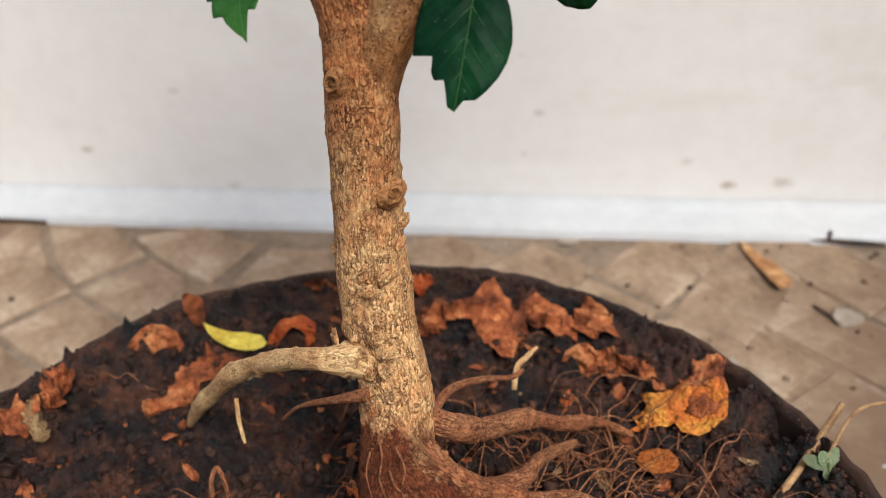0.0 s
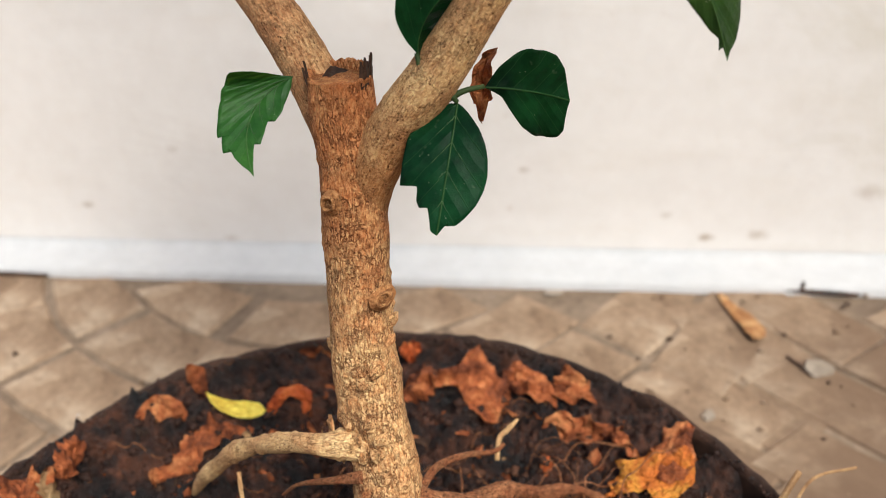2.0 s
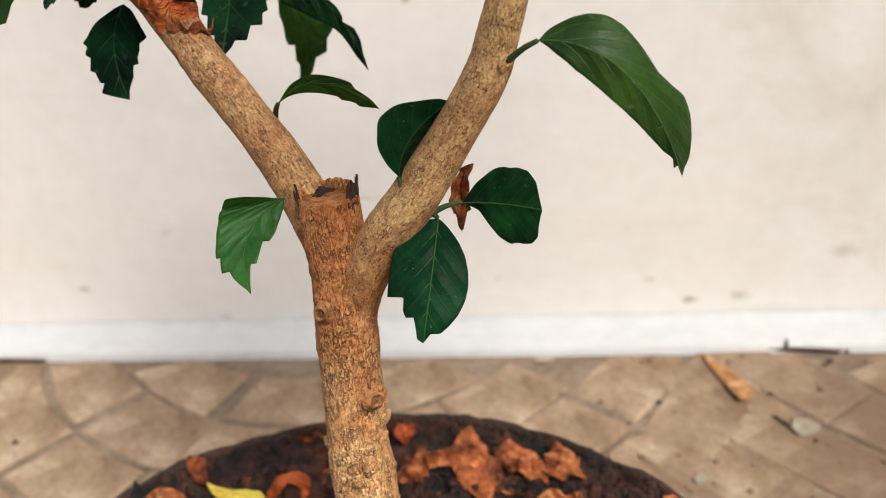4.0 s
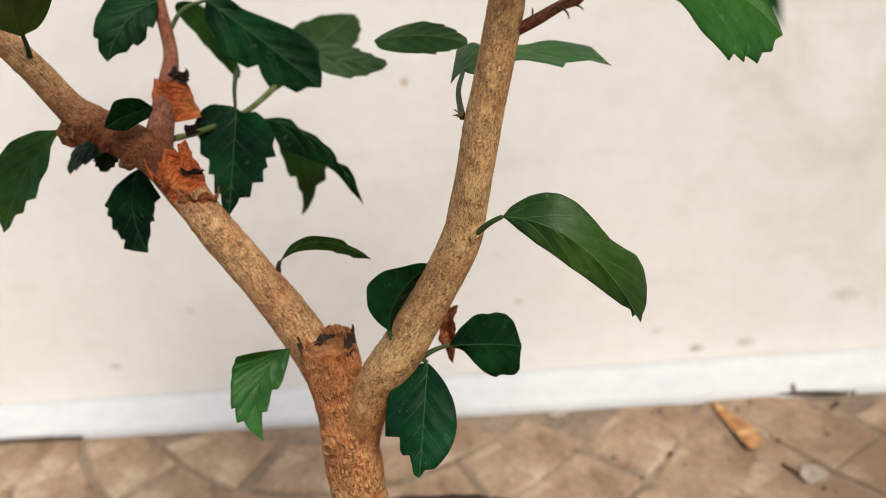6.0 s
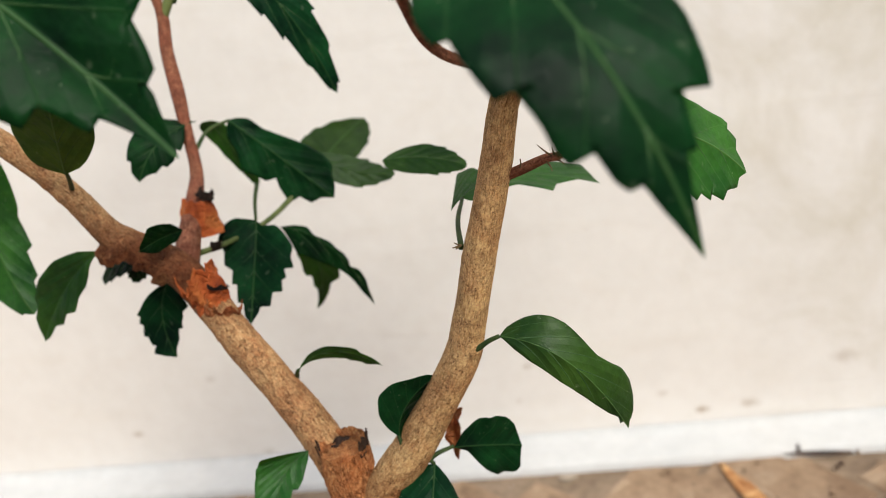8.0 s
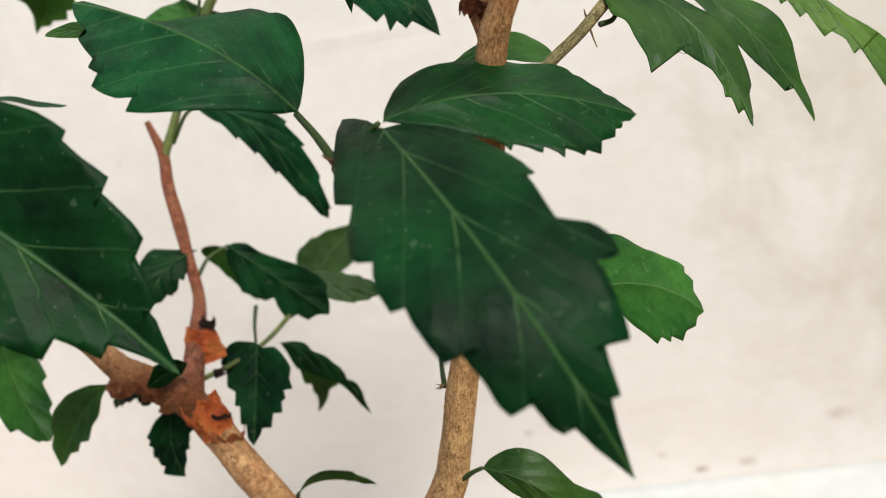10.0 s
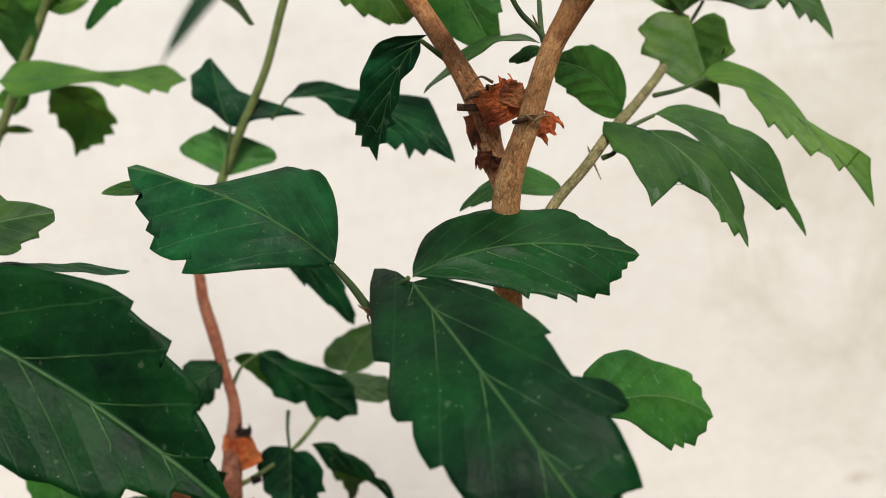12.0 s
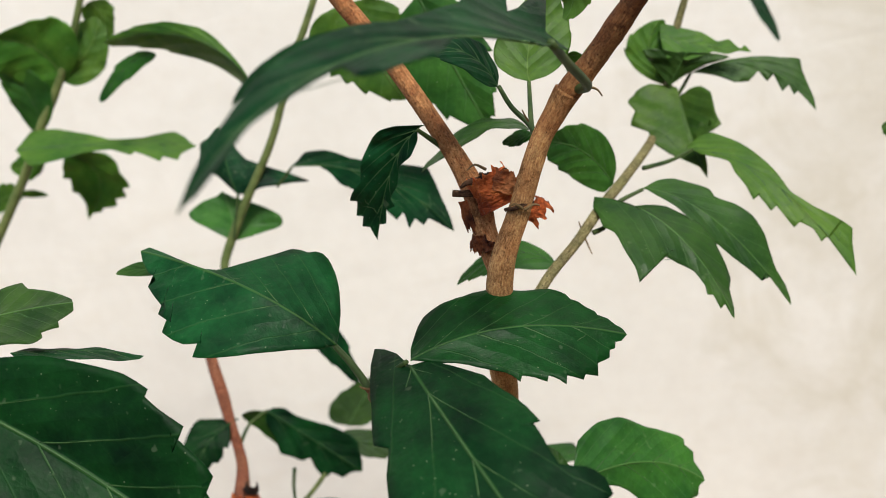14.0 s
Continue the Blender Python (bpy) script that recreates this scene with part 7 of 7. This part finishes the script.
def build_fragments(name, mat, label, count, seed):
    """Small scraps of dead leaf trodden into the earth."""
    rng = random.Random(seed)
    verts, faces, uvs = [], [], []
    for k in range(count):
        a, r = rng.uniform(0, 6.28), 0.168 * math.sqrt(rng.random())
        x, y = POT_X + r * math.cos(a), POT_Y + r * math.sin(a)
        size = 0.0012 + 0.0060 * rng.random() ** 2.5
        turn = Euler((rng.uniform(-0.7, 0.7), rng.uniform(-0.7, 0.7), rng.uniform(0, 6.28))).to_matrix()
        n, m = len(verts), 6
        z = soil_height(x, y) + size * 0.18
        ring = [Vector((math.cos(6.283 * j / m) * rng.uniform(0.5, 1.2), math.sin(6.283 * j / m) * rng.uniform(0.25, 0.7), rng.uniform(-0.2, 0.25))) for j in range(m)]
        for shift in (0.0, -0.0003):
            for p in ring:
                q = turn @ (p * size)
                verts.append((x + q.x, y + q.y, z + q.z + shift))
                uvs.append((0.5 + p.x * 0.3, 0.5 + p.y * 0.3))
        faces.append(tuple(range(n, n + m)))
        faces.append(tuple(range(n + m, n + 2 * m))[::-1])
        faces += [(n + j, n + m + j, n + m + (j + 1) % m, n + (j + 1) % m) for j in range(m)]
    ob = mesh_object(name, verts, faces, mat, uvs=uvs)
    tagged(ob, label, "leaf scraps", kind="stuff")


build_fragments("leaf_scraps", DRY_RED, "small rust-brown leaf scraps strewn over soil", 700, 4)
build_fragments("bark_scraps", DRY_DARK, "small dark bark chips strewn over soil", 420, 8)
build_fragments("straw_scraps", DRY_TAN, "tiny pale straw scraps strewn over soil", 70, 9)


def floor_at(x, y):
    return 0.0005


fallen_leaf(0.2225, 0.643, -76.8, 0.078, 0.026, DRY_STRAW, "dry orange-tan folded leaf lying on the stone paving", 0.001, 0.2, support=floor_at, left=[(0, 0.0), (0.06, 0.16), (0.3, 0.55), (0.58, 1.1), (0.74, 1.25), (0.8, 1.0), (0.95, 0.6), (1.0, 0.0)], right=[(0, 0.0), (0.05, 0.2), (0.3, 0.32), (0.8, 0.34), (0.96, 0.3), (1.0, 0.0)], wave=0.08, cup=0.25, crumple=0.12)


def flake(x, y, length, width, turn, label):
    """A thin broken chip of lime plaster lying on the paving."""
    rng = random.Random(int(1000 * (x + y)))
    n = 11
    ring = []
    for k in range(n):
        a = 2 * math.pi * k / n
        px, py = length / 2 * math.cos(a) * rng.uniform(0.7, 1.1), width / 2 * math.sin(a) * rng.uniform(0.7, 1.1)
        ring.append((x + px * math.cos(turn) - py * math.sin(turn), y + px * math.sin(turn) + py * math.cos(turn)))
    verts = [(px, py, 0.0002) for px, py in ring] + [(x + (px - x) * 0.9, y + (py - y) * 0.9, 0.0022 + 0.0008 * rng.random()) for px, py in ring]
    faces = [tuple(range(n, 2 * n))] + [(k, (k + 1) % n, n + (k + 1) % n, n + k) for k in range(n)]
    tagged(mesh_object("plaster_flake", verts, faces, FLAKE, smooth=False), label, "plaster flake", "plaster flakes")


flake(0.270, 0.576, 0.030, 0.022, 0.4, "pale broken flake of lime plaster on the paving")
flake(0.176, 0.517, 0.013, 0.010, 1.0, "small grey chip of plaster on the paving")
flake(0.067, 0.680, 0.022, 0.008, 0.1, "thin pale plaster chip near the ledge on the paving")


def twig(points, mat, label, name="twig"):
    verts, faces, uvs = tube(points, 24, 10, 0.6, 3.0)
    return tagged(mesh_object(name, verts, faces, mat, uvs=uvs), label, "twig", "twigs")


def on_soil(x, y, up):
    return (x, y, soil_height(x, y) + up)


twig([(*on_soil(0.128, 0.268, 0.001), 0.0014), (*on_soil(0.142, 0.284, 0.006), 0.0015), (*on_soil(0.160, 0.303, 0.012), 0.0014)], DRY_TAN, "short broken tan twig poking over the soil")
twig([(*on_soil(0.150, 0.282, 0.002), 0.0007), (*on_soil(0.162, 0.294, 0.010), 0.0007), (0.186, 0.309, 0.152, 0.0006)], DRY_TAN, "thin pale dry stalk leaning over the rim")
twig([(0.250, 0.590, 0.0014, 0.0010), (0.257, 0.578, 0.0020, 0.0012), (0.262, 0.566, 0.0014, 0.0008)], DRY_DARK, "thin dark twig on the stone paving")
# added dark strip in place of the dark gap under the ledge, no real twig
twig([(-0.520, 0.7035, 0.002, 0.0022), (-0.470, 0.7015, 0.002, 0.0026), (-0.425, 0.700, 0.002, 0.0016)], DRY_DARK, "dark strip standing in for the gap at the ledge's foot")
twig([(0.272, 0.688, 0.002, 0.0016), (0.300, 0.684, 0.0025, 0.0020), (0.335, 0.681, 0.002, 0.0014)], DRY_DARK, "dark crumbling twig against the wall's ledge")
twig([(0.286, 0.686, 0.002, 0.0016), (0.288, 0.687, 0.008, 0.0016), (0.287, 0.688, 0.011, 0.0009)], DRY_DARK, "dark upright chip against the ledge")


def build_seedling():
    """A pale seedling beside the broken twig."""
    root = new("seedling")
    tagged(root, "small pale green seedling sprouting near the rim", "seedling")
    x, y = 0.150, 0.279
    z = soil_height(x, y)
    root.location = (0, 0, 0)
    v, f, uv = tube([(x, y, z - 0.001, 0.0007), (x + 0.001, y + 0.001, z + 0.006, 0.0006), (x + 0.001, y + 0.002, z + 0.011, 0.0005)], 12, 8)
    mesh_object("stalk", v, f, GREEN_STEM, root, uvs=uv)
    for k, (dx, dy, dz, ln) in enumerate(((-0.010, 0.001, 0.004, 1), (0.004, 0.001, -0.008, 1), (0.003, 0.004, 0.007, 1), (-0.005, 0.003, 0.009, 0.7), (0.001, -0.003, -0.006, 0.8))):
        B = Vector((x + 0.001, y + 0.0015, z + 0.009))
        T = B + Vector((dx, dy, dz)) * ln
        M = (B + T) / 2
        side = (T - B).cross(Vector((0.2, -1, 0.5))).normalized() * 0.0026
        v, f, uv = blade(B, M, T, M + side, M - side, teeth=3, start=0.3, amp=0.1, blunt=0.5, tip=0.5, seed=k)
        mesh_object("leaf", v, f, PALE_LEAF, root, uvs=uv)


PALE_LEAF = foliage("pale_leaf", (0.16, 0.20, 0.10), (0.25, 0.29, 0.165), (0.35, 0.42, 0.28), (1.2, 1.4, 0.9), 0.6)
build_seedling()


def build_grit(name, mat, label, count, seed, most):
    """Crumbs of stone and dirt swept over the paving."""
    rng = random.Random(seed)
    verts, faces = [], []
    for _ in range(count):
        x, y = rng.uniform(-0.7, 0.6), rng.uniform(0.36, 0.69)
        if math.hypot(x - POT_X, y - POT_Y) < 0.2 or (x < 0.1 and rng.random() < 0.6):
            continue
        size = 0.0006 + most * rng.random() ** 3
        k = len(verts)
        turn = Euler((rng.uniform(0, 6), rng.uniform(0, 6), rng.uniform(0, 6))).to_matrix()
        for p in ((1, 0, 0), (-1, 0, 0), (0, 1, 0), (0, -1, 0), (0, 0, 1), (0, 0, -1)):
            q = turn @ (Vector(p) * size * rng.uniform(0.6, 1.3))
            verts.append((x + q.x, y + q.y, size * 0.3 + q.z * 0.5))
        for f in ((0, 2, 4), (2, 1, 4), (1, 3, 4), (3, 0, 4), (2, 0, 5), (1, 2, 5), (3, 1, 5), (0, 3, 5)):
            faces.append(tuple(k + i for i in f))
    tagged(mesh_object(name, verts, faces, mat), label, "grit", kind="stuff")


build_grit("pale_grit", LEDGE_PAINT, "pale lime crumbs scattered on the paving", 34, 31, 0.005)
build_grit("dark_grit", DRY_DARK, "dark dirt crumbs scattered on the paving", 260, 32, 0.0035)
build_grit("brown_grit", STONE, "brown stone grit scattered on the paving", 500, 33, 0.003)


# ---- paving stones, fan-laid in rings round points behind the wall ----
def build_paving():
    rng = random.Random(21)
    gap, step = 0.0029, 0.0718
    rest_v, rest_f = [], []
    near = 0
    for cx in (FAN.x - 1.44, FAN.x - 0.72, FAN.x, FAN.x + 0.72, FAN.x + 1.44):
        for k in range(0, 22):
            r0 = 0.0852 + step * (k - 0) + gap
            r1 = r0 + step - 2 * gap
            parts = max(6, int(2 * math.pi * (r0 + r1) / 2 / 0.105))
            off = rng.random()
            for i in range(parts):
                a0 = 2 * math.pi * (i + off + rng.uniform(-0.08, 0.08)) / parts
                a1 = 2 * math.pi * (i + 1 + off + rng.uniform(-0.08, 0.08)) / parts
                g = 0.6 * gap / ((r0 + r1) / 2)
                mid = ((a0 + a1) / 2, (r0 + r1) / 2)
                x, y = cx + mid[1] * math.cos(mid[0]), FAN.y + mid[1] * math.sin(mid[0])
                if y > 0.705 or y < -0.6 or abs(x - cx) > 0.40 or abs(x) > 1.3:
                    continue
                top = rng.uniform(-0.0012, 0.0008)
                ring = [(a0 + g + (a1 - a0 - 2 * g) * f, r1) for f in (0, 0.33, 0.67, 1)] + [(a0 + g + (a1 - a0 - 2 * g) * f, r0) for f in (1, 0.5, 0)]
                pts = []
                for a, r in ring:
                    px, py = r * math.cos(a), r * math.sin(a)
                    jit = 0.0022
                    pts.append((cx + px + rng.uniform(-jit, jit) - x, FAN.y + py + rng.uniform(-jit, jit) - y))
                n = len(pts)
                lim = wall_y(x) - 0.042 - y
                pts = [(px, min(py, lim)) for px, py in pts]
                if max(p[1] for p in pts) - min(p[1] for p in pts) < 0.006:
                    continue
                verts = [(px, py, -0.0035) for px, py in pts] + [(px, py, top - 0.0022) for px, py in pts] + [(px * 0.95, py * 0.95, top) for px, py in pts]
                faces = [tuple(range(2 * n, 3 * n))]
                for lev in (0, n):
                    faces += [(lev + j, lev + (j + 1) % n, lev + n + (j + 1) % n, lev + n + j) for j in range(n)]
                area = sum(pts[j][0] * pts[(j + 1) % n][1] - pts[(j + 1) % n][0] * pts[j][1] for j in range(n))
                if area < 0:
                    faces = [q[::-1] for q in faces]
                if -0.85 < x < 0.75 and y > 0.25 and near < 290:
                    near += 1
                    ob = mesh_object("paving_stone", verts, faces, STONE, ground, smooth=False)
                    ob.location = (x, y, 0)
                else:
                    m = len(rest_v)
                    rest_v += [(vx + x, vy + y, vz) for vx, vy, vz in verts]
                    rest_f += [tuple(q + m for q in f) for f in faces]
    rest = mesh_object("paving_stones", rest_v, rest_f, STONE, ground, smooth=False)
    rest["kind"] = "stuff"


build_paving()
